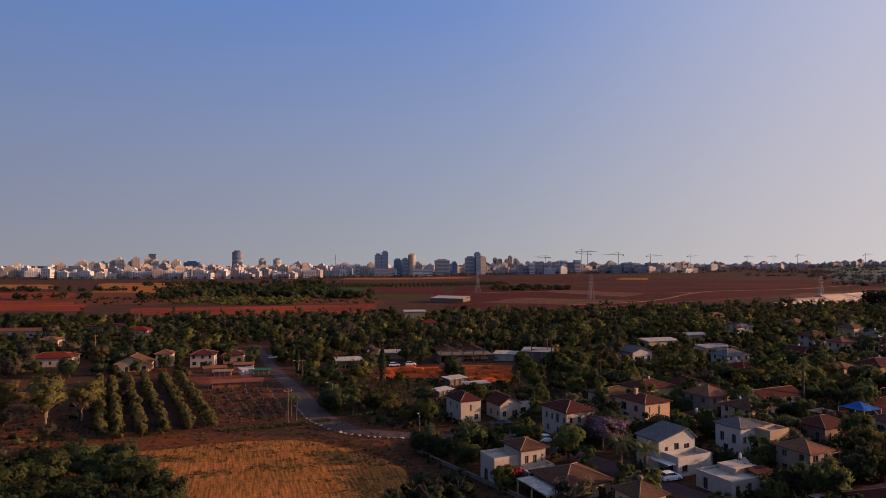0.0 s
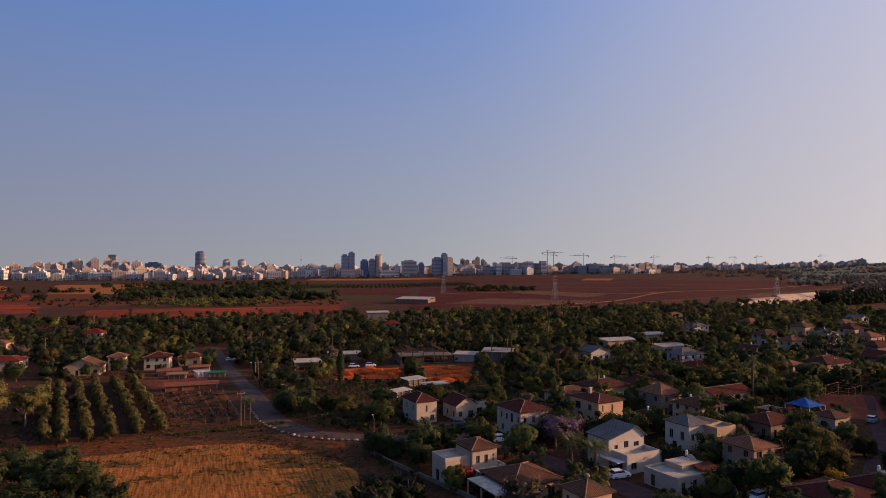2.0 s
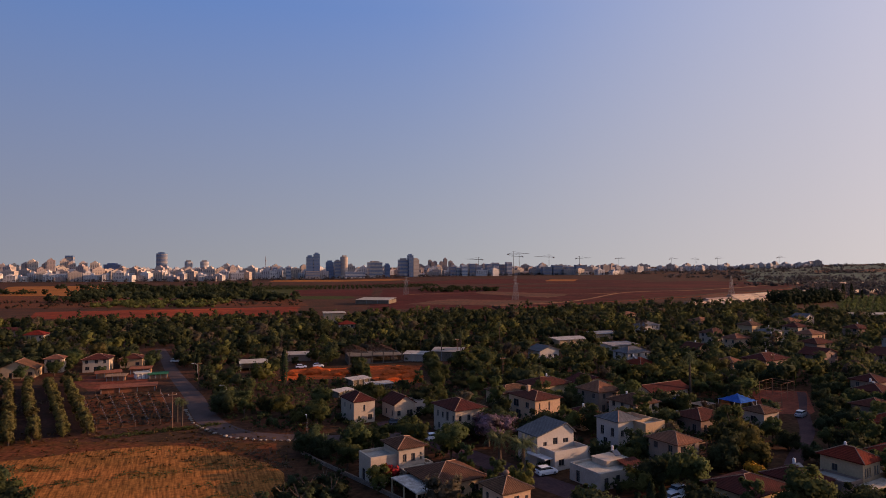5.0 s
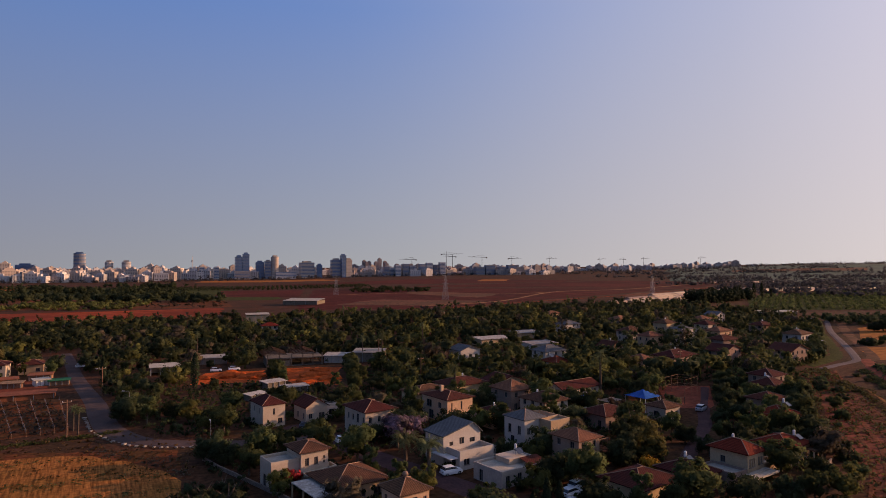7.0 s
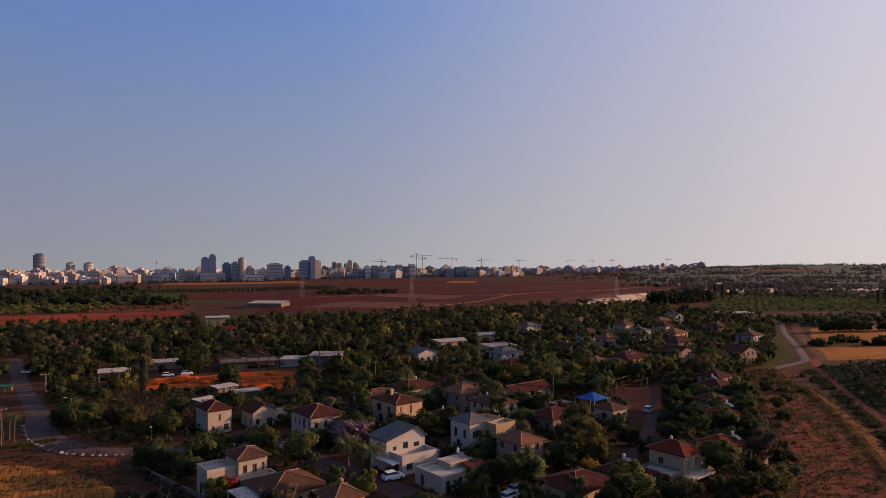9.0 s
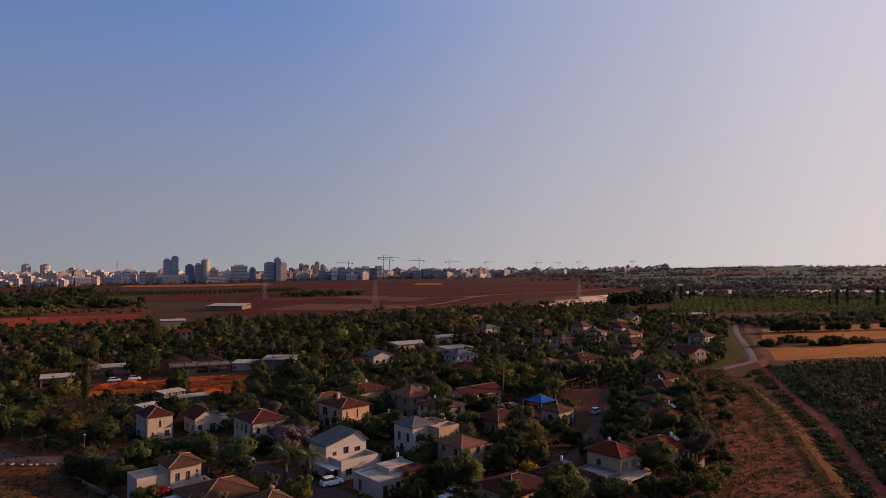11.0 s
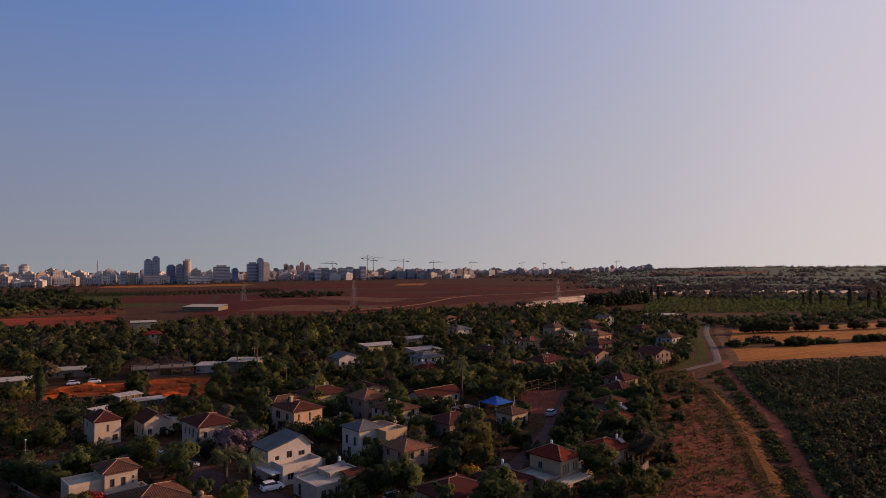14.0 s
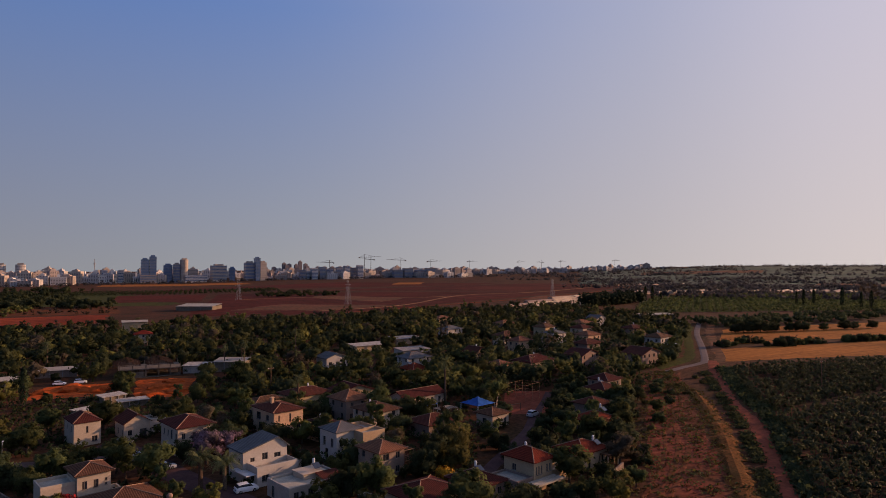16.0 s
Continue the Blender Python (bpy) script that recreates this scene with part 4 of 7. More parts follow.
def wing(parent, x0, x1, y0, y1, h, wall, holes_s=(), holes_w=(), roof="flat", tiles="roof_white", hi=0.6):
    """A lower block built against its house: its own walls, openings and flat roof."""
    w, d, cx, cy = x1 - x0, y1 - y0, (x0 + x1) / 2, (y0 + y1) / 2
    fc = {k: (n, (lambda a, z, i, f=f: (lambda p: (p[0] + cx, p[1] + cy, p[2]))(f(a, z, i)))) for k, (n, f) in faces_of(w, d).items()}
    bm = bmesh.new()
    holes = {"s": holes_s, "w": holes_w, "e": (), "n": ()}
    for k, (long, at) in fc.items():
        wall_face(bm, long, h, at, holes[k])
    blk = part("wing", bm, M[wall], parent)
    for k in "sw":
        for o in holes[k]:
            opening(parent, fc[k][1], *o)
    t = 0.2
    part("roof_deck", boxes((x0 + t, x1 - t, y0 + t, y1 - t, h - 0.06, h + 0.05)), M[tiles], parent)
    part("parapet", boxes((x0 - 0.03, x1 + 0.03, y0 - 0.03, y0 + t, h, h + hi), (x0 - 0.03, x1 + 0.03, y1 - t, y1 + 0.03, h, h + hi), (x0 - 0.03, x0 + t, y0 + t, y1 - t, h, h + hi),
                          (x1 - t, x1 + 0.03, y0 + t, y1 - t, h, h + hi)), M[wall], parent)
    return blk


# ---- the village houses ----
h = house(53.2, 131.6, 9.4, 6.2, 5.9, "gable", 1.8, "cool_wall", "roof_grey", "white two-storey house with a grey gabled roof and a terrace", seed=1, over=0.4, peak=2.6, caps=False,
          holes={"s": [(1.5, 3.5, 0.9, 1.1), (4.0, 3.1, 1.2, 2.0), (6.6, 3.6, 1.4, 1.1)], "w": [(1.6, 3.5, 0.8, 1.0), (4.0, 3.5, 0.8, 1.0)]})
wing(h, -3.9, 4.6, -7.4, -3.15, 2.9, "cool_wall", [(1.0, 1.0, 1.4, 1.2)], [(1.5, 1.0, 1.4, 1.2)], hi=0.95)
part("awning", boxes((-5.9, -3.95, -6.9, -0.6, 2.4, 2.54)), M["white_metal"], h, "white flat awning")
part("balcony_wall", boxes((4.65, 6.2, -6.4, -3.2, -0.4, 2.6), (4.65, 6.2, -6.4, -6.2, 2.6, 3.2)), M["cool_wall"], h)
FOOT.append((57, 124, 6))

house(39.6, 157.2, 8.0, 10.0, 6.2, "hip", 1.8, "white_wall", "roof_maroon", "white two-storey house with a maroon hipped tile roof", seed=2,
      holes={"s": [(0.9, 3.7, 0.8, 1.3), (3.3, 3.7, 0.8, 1.3), (5.8, 3.7, 0.8, 1.3), (1.5, 0.9, 1.2, 1.3), (5.0, 0.9, 1.2, 1.3)],
             "w": [(1.5, 3.7, 0.8, 1.3), (3.8, 3.7, 0.8, 1.3), (5.8, 3.3, 1.1, 2.1), (8.6, 3.7, 0.8, 1.3), (2.0, 0.9, 1.0, 1.3), (6.0, 0.0, 1.1, 2.2), (8.6, 0.9, 1.0, 1.3)]})
h = house(23.7, 127.4, 5.4, 6.4, 6.2, "hip", 1.35, "white_wall", "roof_brown", "white two-storey house with a small brown hipped roof", seed=3,
          holes={"s": [(0.8, 3.7, 0.8, 1.4), (2.6, 3.7, 0.8, 1.4), (4.4, 3.8, 0.4, 0.5), (4.4, 4.6, 0.4, 0.5), (2.0, 0.1, 1.3, 2.2)], "w": [(1.0, 3.8, 0.8, 1.3), (4.2, 3.8, 0.8, 1.3)]})
wing(h, -8.0, -2.75, -2.4, 3.0, 4.7, "white_wall", [(3.6, 0.1, 1.1, 2.2)], [(1.5, 0.1, 1.3, 2.4)], hi=0.55)
porch(h, -2.6, 2.4, -5.6, -3.25, 2.7)
part("arched_porch", boxes((2.75, 3.0, -3.6, -1.0, -0.4, 3.0), (2.75, 4.3, -3.8, -3.5, 2.4, 3.0), (4.0, 4.3, -3.6, -1.0, -0.4, 3.0), (2.75, 4.3, -1.2, -0.9, 2.4, 3.0)), M["white_wall"], h, "white porch with an open arch")
FOOT.append((17, 127, 5))
h = house(30.3, 117.2, 9.6, 9.4, 3.3, "hip", 2.1, "beige_wall", "roof_brown", "low house with a wide brown hipped tile roof", seed=4, storeys=1, over=0.8)
porch(h, -8.8, -5.0, -5.2, 4.2, 2.7, "roof_pale", "beige_wall")
FOOT.append((22, 113, 6))
h = house(37.8, 103.4, 5.3, 5.6, 5.1, "hip", 1.7, "peach_wall", "roof_brown", "peach-coloured house with a steep pyramid roof and round chimney cap", seed=5, over=0.5,
          holes={"s": [(0.6, 3.0, 0.6, 1.2), (2.1, 2.5, 1.0, 1.9), (4.2, 3.0, 0.6, 1.2)], "w": [(0.9, 3.0, 0.8, 1.2), (3.8, 3.0, 1.0, 1.3)]})
bm = rod(bmesh.new(), (0, 0, 6.4), (0, 0, 7.0), 0.28, 0.28, 10)
bmesh.ops.create_uvsphere(bm, u_segments=14, v_segments=8, radius=0.5, matrix=Matrix.Translation((0, 0, 7.25)) @ Matrix.Diagonal((1, 1, 0.85, 1)))
part("chimney_cap", bm, M["ridge"], h, "round plastered chimney cap")
wing(h, -6.2, -2.7, -2.2, 2.0, 2.5, "peach_wall", hi=0.5)
FOOT.append((33, 104, 5))
h = house(26.7, 176.0, 6.0, 7.4, 4.0, "gable", 1.9, "white_wall", "roof_maroon", "white gabled house with a maroon tile roof", seed=6, storeys=1, over=0.4,
          holes={"s": [(0.8, 1.0, 1.0, 1.3), (3.6, 0.1, 1.6, 2.2)], "w": [(2.0, 0.9, 0.9, 1.4), (5.5, 0.9, 0.9, 1.4)]})
wing(h, 3.05, 7.4, -1.8, 3.6, 3.2, "cool_wall", [(1.4, 0.9, 1.6, 1.4)])
house(15.9, 174.3, 5.8, 8.6, 5.6, "hip", 1.9, "white_wall", "roof_maroon", "white two-storey house with a dark maroon hipped roof", seed=7, over=0.3,
      holes={"s": [(2.6, 3.2, 0.5, 1.5), (3.9, 0.9, 1.2, 1.3)], "w": [(2.2, 3.6, 0.8, 1.2), (6.0, 3.6, 0.8, 1.2)]})
h = house(60.9, 165.9, 8.0, 11.0, 5.8, "hip", 1.3, "peach_wall", "roof_maroon", "peach two-storey house with a low maroon roof and white chimney", seed=8, chimney=(-1.0, 1.0, 1.1),
          holes={"s": [(1.2, 3.6, 0.4, 1.4), (4.2, 3.0, 0.5, 2.1), (6.3, 1.0, 1.0, 1.3)], "w": [(2.0, 3.1, 2.2, 1.8), (7.0, 3.4, 1.4, 1.4), (3.0, 0.2, 2.0, 2.2)]})
house(70.0, 155.0, 6.8, 7.2, 3.2, "hip", 1.7, "peach_wall", "roof_maroon", "low house with a maroon hipped roof and a white roof tank", seed=9, storeys=1, tank=(-1.0, -1.2, 4.4, 0.4))
h = house(70.9, 136.4, 6.4, 6.4, 6.3, "hip", 1.7, "cool_wall", "roof_grey", "white house with grey hipped roof and flat beige front block", seed=10, over=0.35,
          holes={"s": [(0.8, 3.3, 0.9, 1.3)], "w": [(1.2, 3.1, 1.0, 1.8), (4.2, 3.1, 1.0, 1.8), (2.0, 0.4, 1.2, 2.1)]})
wing(h, 1.2, 6.9, -6.6, -3.25, 5.6, "beige_wall", [], [], hi=0.7)
wing(h, 3.25, 6.9, -3.2, 2.6, 5.6, "beige_wall", [], [], hi=0.7)
FOOT.append((75, 134, 5.5))
h = house(76.0, 122.0, 6.0, 7.0, 5.3, "hip", 1.6, "pink_wall", "roof_tan", "house with a tan hipped roof and timber balconies", seed=11)
pergola(h, 3.3, 5.6, -3.3, 2.4, 4.6)
pergola(h, 3.3, 6.4, -3.3, 2.4, 2.5)
# Wall colour holds the shade of nearby trees; the render itself is paler.
h = house(60.6, 117.2, 11.6, 8.0, 2.6, "flat", 0, "stone_wall", "roof_white", "low pale grey house with stepped flat roofs and parapets", seed=12, storeys=1)
part("roof_room", boxes((-1.0, 3.4, -0.6, 3.2, 2.66, 3.6), (-1.2, 3.6, -0.8, 3.4, 3.6, 3.74)), M["white_wall"], h)
bm = bmesh.new()
poly(bm, [(1.2, -4.4, 3.0), (5.6, -4.4, 3.0), (5.6, -0.9, 3.7), (1.2, -0.9, 3.7)])
poly(bm, [(1.2, -4.4, 2.88), (1.2, -0.9, 3.58), (5.6, -0.9, 3.58), (5.6, -4.4, 2.88)])
part("lean_to_roof", bm, M["roof_maroon"], h, "sloping maroon tile lean-to")
boiler(h, 2.2, 1.2, 4.2)
h = house(80.4, 171.0, 7.6, 8.0, 5.5, "hip", 2.4, "pink_wall", "roof_tan", "dusky pink house with a tan pyramid roof", seed=13)
porch(h, -1.0, 4.8, -6.4, -4.1, 2.8, "roof_tan", "pink_wall")
house(84.6, 158.4, 8.0, 9.0, 4.8, "hip", 1.9, "white_wall", "roof_brown", "pale house with a dark brown hipped roof and roof tank", seed=14, tank=(-0.8, 1.5, 5.5))
h = house(99.6, 104.6, 5.4, 7.2, 5.5, "hip", 1.8, "beige_wall", "roof_red", "tan two-storey house with a red hipped roof and narrow windows", seed=15,
          holes={"s": [(0.6, 3.1, 0.4, 1.5), (1.3, 3.1, 0.4, 1.5), (2.0, 3.1, 0.4, 1.5), (3.6, 3.2, 0.5, 1.4), (4.4, 3.2, 0.5, 1.4)], "w": [(2.0, 3.2, 1.0, 1.2)]}, tank=(0.3, 0.8, 6.4))
wing(h, -7.2, -3.0, -3.6, 3.0, 2.7, "pink_wall", hi=0.4)
part("glazed_roof", boxes((-5.0, 2.4, -6.6, -4.05, 2.5, 2.6), (-5.0, 2.4, -6.65, -6.55, 2.35, 2.7), (-5.0, 2.4, -5.3, -5.2, 2.6, 2.7)), M["roof_white"], h, "pale glazed porch roof")
wing(h, 3.05, 8.0, -3.4, -0.6, 2.2, "beige_wall", hi=0.7)
house(131.5, 131.0, 7.8, 7.6, 3.6, "hip", 2.0, "pink_wall", "roof_red", "house with a dull red hipped tile roof among dark trees", seed=16, tank=(1.6, -0.8, 5.5))
h = house(115.4, 111.4, 8.2, 7.0, 3.5, "hip", 1.7, "beige_wall", "roof_red", "low house with a red hipped roof and a stone porch", seed=17, storeys=1, tank=(2.2, -1.4, 4.3))
porch(h, 1.4, 5.2, -5.6, -3.6, 2.6, "roof_tan", "beige_wall")
house(158.6, 166.0, 7.4, 7.0, 5.4, "hip", 1.8, "pink_wall", "roof_maroon", "dusky house with a mauve-brown hipped roof", seed=18)
house(150.5, 155.6, 7.4, 7.0, 5.0, "hip", 1.8, "pink_wall", "roof_maroon", "dusky house with a mauve-brown hipped roof", seed=19, tank=(0, 1.0, 6.4))
house(139.5, 143.5, 7.4, 7.0, 4.2, "hip", 1.7, "pink_wall", "roof_maroon", "dusky low house half hidden by trees", seed=20, storeys=1)
house(113.8, 216.4, 7.4, 7.6, 4.3, "hip", 2.1, "white_wall", "roof_red", "white house with a bright red hipped roof", seed=21, tank=(-2.2, 1.0, 6.0))
h = house(102.6, 179.0, 6.4, 15.0, 3.2, "gable", 1.4, "white_wall", "roof_maroon", "long low house with a maroon gabled roof and white eaves", seed=22, turn=112.0, storeys=1)
house(78.0, 101.4, 10.2, 8.6, 3.2, "hip", 1.8, "beige_wall", "roof_maroon", "low house with a maroon hipped tile roof and pale ridges", seed=23, storeys=1)
house(88.6, 103.4, 6.6, 8.0, 3.1, "hip", 1.7, "pink_wall", "roof_maroon", "low house with a maroon roof and white roof tank", seed=24, storeys=1, tank=(0.8, 1.0, 4.4))
house(95.8, 146.5, 9.6, 7.8, 3.3, "hip", 1.8, "pink_wall", "roof_maroon", "dark low house with a maroon hipped roof", seed=25, storeys=1)
house(112.5, 148.0, 6.0, 5.6, 3.2, "hip", 1.4, "white_wall", "roof_brown", "small pale house by the lane", seed=27, storeys=1)

# Further back, half hidden in the trees: x, y, w, d, eave, rise, walls, roof
BACK = [(85.3, 191.5, 10, 8, 4.0, 1.8, "beige_wall", "roof_maroon"), (72.0, 192.0, 12, 9, 4.0, 1.9, "beige_wall", "roof_maroon"), (60.0, 186.0, 11, 8, 3.6, 1.7, "beige_wall", "roof_brown"),
        (121.5, 240.0, 10, 8, 5.0, 2.2, "cool_wall", "roof_grey"), (147.4, 239.4, 7, 7, 5.6, 2.0, "pink_wall", "roof_maroon"), (145.0, 212.4, 6.2, 6.6, 4.4, 1.8, "peach_wall", "roof_tan")]
BACK2 = [(185.4, 288.8, 10, 8, 5.0, 2.4, "white_wall", "roof_brown"), (160.5, 215.0, 13, 9, 4.5, 2.2, "pink_wall", "roof_maroon"), (184.2, 218.8, 12, 8, 5.0, 2.0, "pink_wall", "roof_maroon"),
         (218.4, 267.1, 9, 8, 6.0, 2.0, "peach_wall", "roof_tan"), (208.0, 281.0, 8, 8, 6.0, 1.8, "cool_wall", "roof_grey"), (205.0, 246.0, 10, 8, 5.0, 2.0, "pink_wall", "roof_maroon")]
BACK3 = [(206.7, 211.0, 12, 9, 5.0, 2.2, "pink_wall", "roof_maroon"), (240.8, 243.5, 10, 8, 6.2, 2.0, "cool_wall", "roof_brown"), (178.8, 260.8, 8, 7, 6.0, 2.0, "peach_wall", "roof_tan"),
         (172.5, 332.1, 10, 8, 5.0, 2.0, "cool_wall", "roof_grey"), (199.3, 266.9, 11, 8, 4.5, 2.0, "cool_wall", "roof_grey"), (194.8, 405.0, 10, 8, 4.5, 1.8, "beige_wall", "roof_tan"), (215.4, 352.5, 10, 8, 4.5, 2.0, "pink_wall", "roof_tan")]
BACK4 = [(226.0, 322.0, 10, 8, 4.5, 2.0, "beige_wall", "roof_brown"), (93.4, 262.0, 9, 8, 4.0, 1.8, "cool_wall", "roof_grey"), (236.0, 300.0, 9, 8, 5.5, 2.0, "white_wall", "roof_maroon"),
         (262.0, 290.0, 10, 8, 5.0, 2.0, "pink_wall", "roof_maroon"), (255.0, 330.0, 10, 8, 5.0, 2.0, "beige_wall", "roof_tan"), (280.0, 352.0, 9, 8, 5.0, 2.0, "cool_wall", "roof_grey")]
for i, (x, y, w, d, e, rs, wl_, rf_) in enumerate(BACK + BACK2 + BACK3 + BACK4):
    words = {"cool_wall": "cool white", "white_wall": "white", "beige_wall": "beige", "pink_wall": "dusky pink", "peach_wall": "peach"}[wl_]
    house(x, y, w * 1.08, d * 1.0, e * 0.96, "gable" if i % 4 == 0 else "hip", rs * 0.95, wl_, rf_, f"{words} village house with a {rf_[5:]} tiled roof among trees", seed=40 + i, storeys=2 if e > 4.6 else 1, turn=22 + (i * 37 % 11) - 5,
          tank=(1.0, 0.5, e + rs * 0.5) if i % 3 == 1 else None)

# West of the road: farm houses and sheds
for i, (x, y, w, d, e, rs, wl_, rf_, txt) in enumerate([
        (-103, 258, 12, 9, 3.4, 2.6, "beige_wall", "roof_brown", "farmhouse with a dark brown gabled roof"), (-95, 268, 6, 6, 5.2, 1.4, "white_wall", "roof_tan", "small white two-storey house with a tan roof"),
        (-80, 268, 9, 8, 4.8, 1.8, "white_wall", "roof_maroon", "white house with a maroon hipped roof"), (-70, 276, 8, 7, 3.6, 1.6, "beige_wall", "roof_maroon", "low house with a maroon roof"),
        (-140, 272, 16, 9, 3.6, 1.8, "white_wall", "roof_red", "long white house with a red hipped roof"), (-139, 355, 9, 8, 5.4, 2.2, "white_wall", "roof_red", "white house with a red roof in the trees"),
        (-212, 372, 40, 9, 3.6, 1.6, "white_wall", "roof_tan", "long low farm building with an orange tiled roof"), (-172, 330, 10, 8, 3.6, 1.6, "beige_wall", "roof_tan", "low house with a tan roof"),
        (-178, 402, 24, 9, 3.2, 1.6, "pink_wall", "roof_maroon", "long dark farm building with a brown roof"), (14, 392, 9, 8, 5.0, 2.0, "white_wall", "roof_red", "white house with a red roof in the trees")]):
    house(x, y, w, d, e, "hip" if i != 0 else "gable", rs, wl_, rf_, txt, seed=80 + i, storeys=2 if e > 4.4 else 1, turn=8 if i < 5 else 4, caps=i < 5)


def shed(x, y, w, d, h, turn, roof, wall, label, open_front=True, name="shed"):
    """A low-pitched sheet-roofed shed on posts, with back and side walls."""
    ob = thing(name, x, y, turn, label, "shed", z=ground_z(x, y))
    FOOT.append((x, y, 0.5 * math.hypot(w, d)))
    bm = bmesh.new()
    v = [bm.verts.new((x_, y_, z_ + t_)) for t_ in (0, 0.14) for x_, y_, z_ in ((-w / 2 - 0.4, -d / 2 - 0.5, h - 0.1), (w / 2 + 0.4, -d / 2 - 0.5, h - 0.1), (w / 2 + 0.4, d / 2 + 0.4, h + d * 0.05), (-w / 2 - 0.4, d / 2 + 0.4, h + d * 0.05))]
    for f in ((3, 2, 1, 0), (4, 5, 6, 7), (0, 1, 5, 4), (1, 2, 6, 5), (2, 3, 7, 6), (3, 0, 4, 7)):
        bm.faces.new([v[i] for i in f])
    part("roof", bm, M[roof], ob)
    bm = bmesh.new()
    for r in ((-w / 2, -w / 2 + 0.2, -d / 2, d / 2, -0.4, h), (w / 2 - 0.2, w / 2, -d / 2, d / 2, -0.4, h), (-w / 2 + 0.2, w / 2 - 0.2, d / 2 - 0.2, d / 2, -0.4, h)):
        box(bm, *r)
    if not open_front:
        box(bm, -w / 2 + 0.2, w / 2 - 0.2, -d / 2, -d / 2 + 0.2, -0.4, h * 0.92)
    part("wall", bm, M[wall], ob)
    for k in range(4):
        px = -w / 2 + 0.3 + (w - 0.6) * k / 3
        part("post", boxes((px - 0.1, px + 0.1, -d / 2 - 0.25, -d / 2 - 0.05, -0.4, h * 0.95)), M["grey_metal"], ob)
    return ob


shed(-55.5, 224, 16, 4.5, 1.7, 12, "rust", "rust", "long low shed with a rusty red sheet roof", False)
shed(-71, 252, 8, 4, 1.9, 20, "rust", "wood", "shed with patched rusty sheets", False)
shed(-66, 245, 6, 3.4, 1.7, 4, "wood", "wood", "lean-to of weathered boards and sheets", False)
shed(-62, 259, 7, 4, 2.0, 8, "rust", "wood", "shed with patched rusty sheets", False)
shed(-58.5, 248, 4.5, 3.4, 2.0, 30, "roof_white", "white_metal", "small shed under a white tarpaulin", False)
shed(-53, 248, 6, 3.4, 1.6, 12, "green_net", "wood", "small shed under green shade net", False)
shed(-8.6, 284, 14, 7, 2.7, 4, "roof_white", "pink_wall", "long flat white-roofed house at the building plot", False)
shed(-22, 262, 10, 7, 3.0, 10, "roof_white", "cool_wall", "pale metal-roofed shed among trees")
shed(55, 270, 12, 9, 3.9, -18, "roof_white", "concrete", "white-roofed concrete farm hall", False, name="farm_hall")
shed(42, 272, 9, 7, 2.9, -18, "roof_pale", "stone_wall", "grey-walled farm store with a pale roof", False)
shed(17, 222, 7, 4.0, 2.4, 32, "roof_pale", "concrete", "pale-roofed carport beside a yard", False)
shed(23.5, 214, 8, 3.6, 1.9, 18, "roof_pale", "concrete", "patched pale awning over a yard", False)
shed(12, 206, 6, 3.2, 1.8, 40, "roof_pale", "concrete", "patched pale awning over a yard", False)
shed(118, 300, 17, 8, 3.0, 14, "roof_pale", "beige_wall", "long flat-roofed pale building in the trees", False)
shed(142, 318, 15, 8, 3.0, 14, "roof_pale", "beige_wall", "long flat-roofed pale building in the trees", False)
shed(132, 275, 14, 8, 3.0, 14, "roof_pale", "cool_wall", "low pale building with a flat roof", False)
shed(44, 652, 34, 24, 4.0, -22, "roof_white", "concrete", "large white-roofed packing shed by the red field", False, name="packing_hall")
shed(6, 440, 14, 9, 8, 6, "roof_white", "beige_wall", "pale two-level building in the trees", False)
shed(342, 371, 24, 8, 3.4, -8, "roof_white", "cool_wall", "long white-roofed farm shed")

# The half-built house on its orange plot
shell = thing("unfinished_house", 24.5, 274, 6, "half-built house of raw concrete with bare roof timbers", "building site", z=ground_z(24.5, 274))
FOOT.append((24.5, 274, 13))
part("slab", boxes((-11, 11, -7, 7, -0.3, 0.25), (-11, 11, -7, 7, 3.0, 3.3)), M["concrete"], shell)
for cx in (-10.6, -6, -1.5, 3, 7, 10.6):
    for cy in (-6.6, 0, 6.6):
        part("column", boxes((cx - 0.18, cx + 0.18, cy - 0.18, cy + 0.18, 0.25, 4.7 if cy else 3.0)), M["concrete"], shell)
for r in ((-11, -4, 6.5, 6.8, 0.25, 4.5), (-11, -10.7, -6.5, 6.5, 0.25, 3.0), (0, 6, 6.5, 6.8, 0.25, 4.4), (-6, -2, -6.8, -6.55, 0.25, 2.2)):
    part("wall", boxes(r), M["concrete"], shell)
for gx0 in (-8, 3.5):
    for k in range(6):
        bm = bmesh.new()
        yy = -7 + k * 2.7
        rod(bm, (gx0 - 4.8, yy, 4.7), (gx0, yy, 6.3), 0.11, 0.11, 4)
        rod(bm, (gx0, yy, 6.3), (gx0 + 4.8, yy, 4.7), 0.11, 0.11, 4)
        rod(bm, (gx0 - 4.8, yy, 4.7), (gx0 + 4.8, yy, 4.7), 0.09, 0.09, 4)
        part("roof_truss", bm, M["timber"], shell)
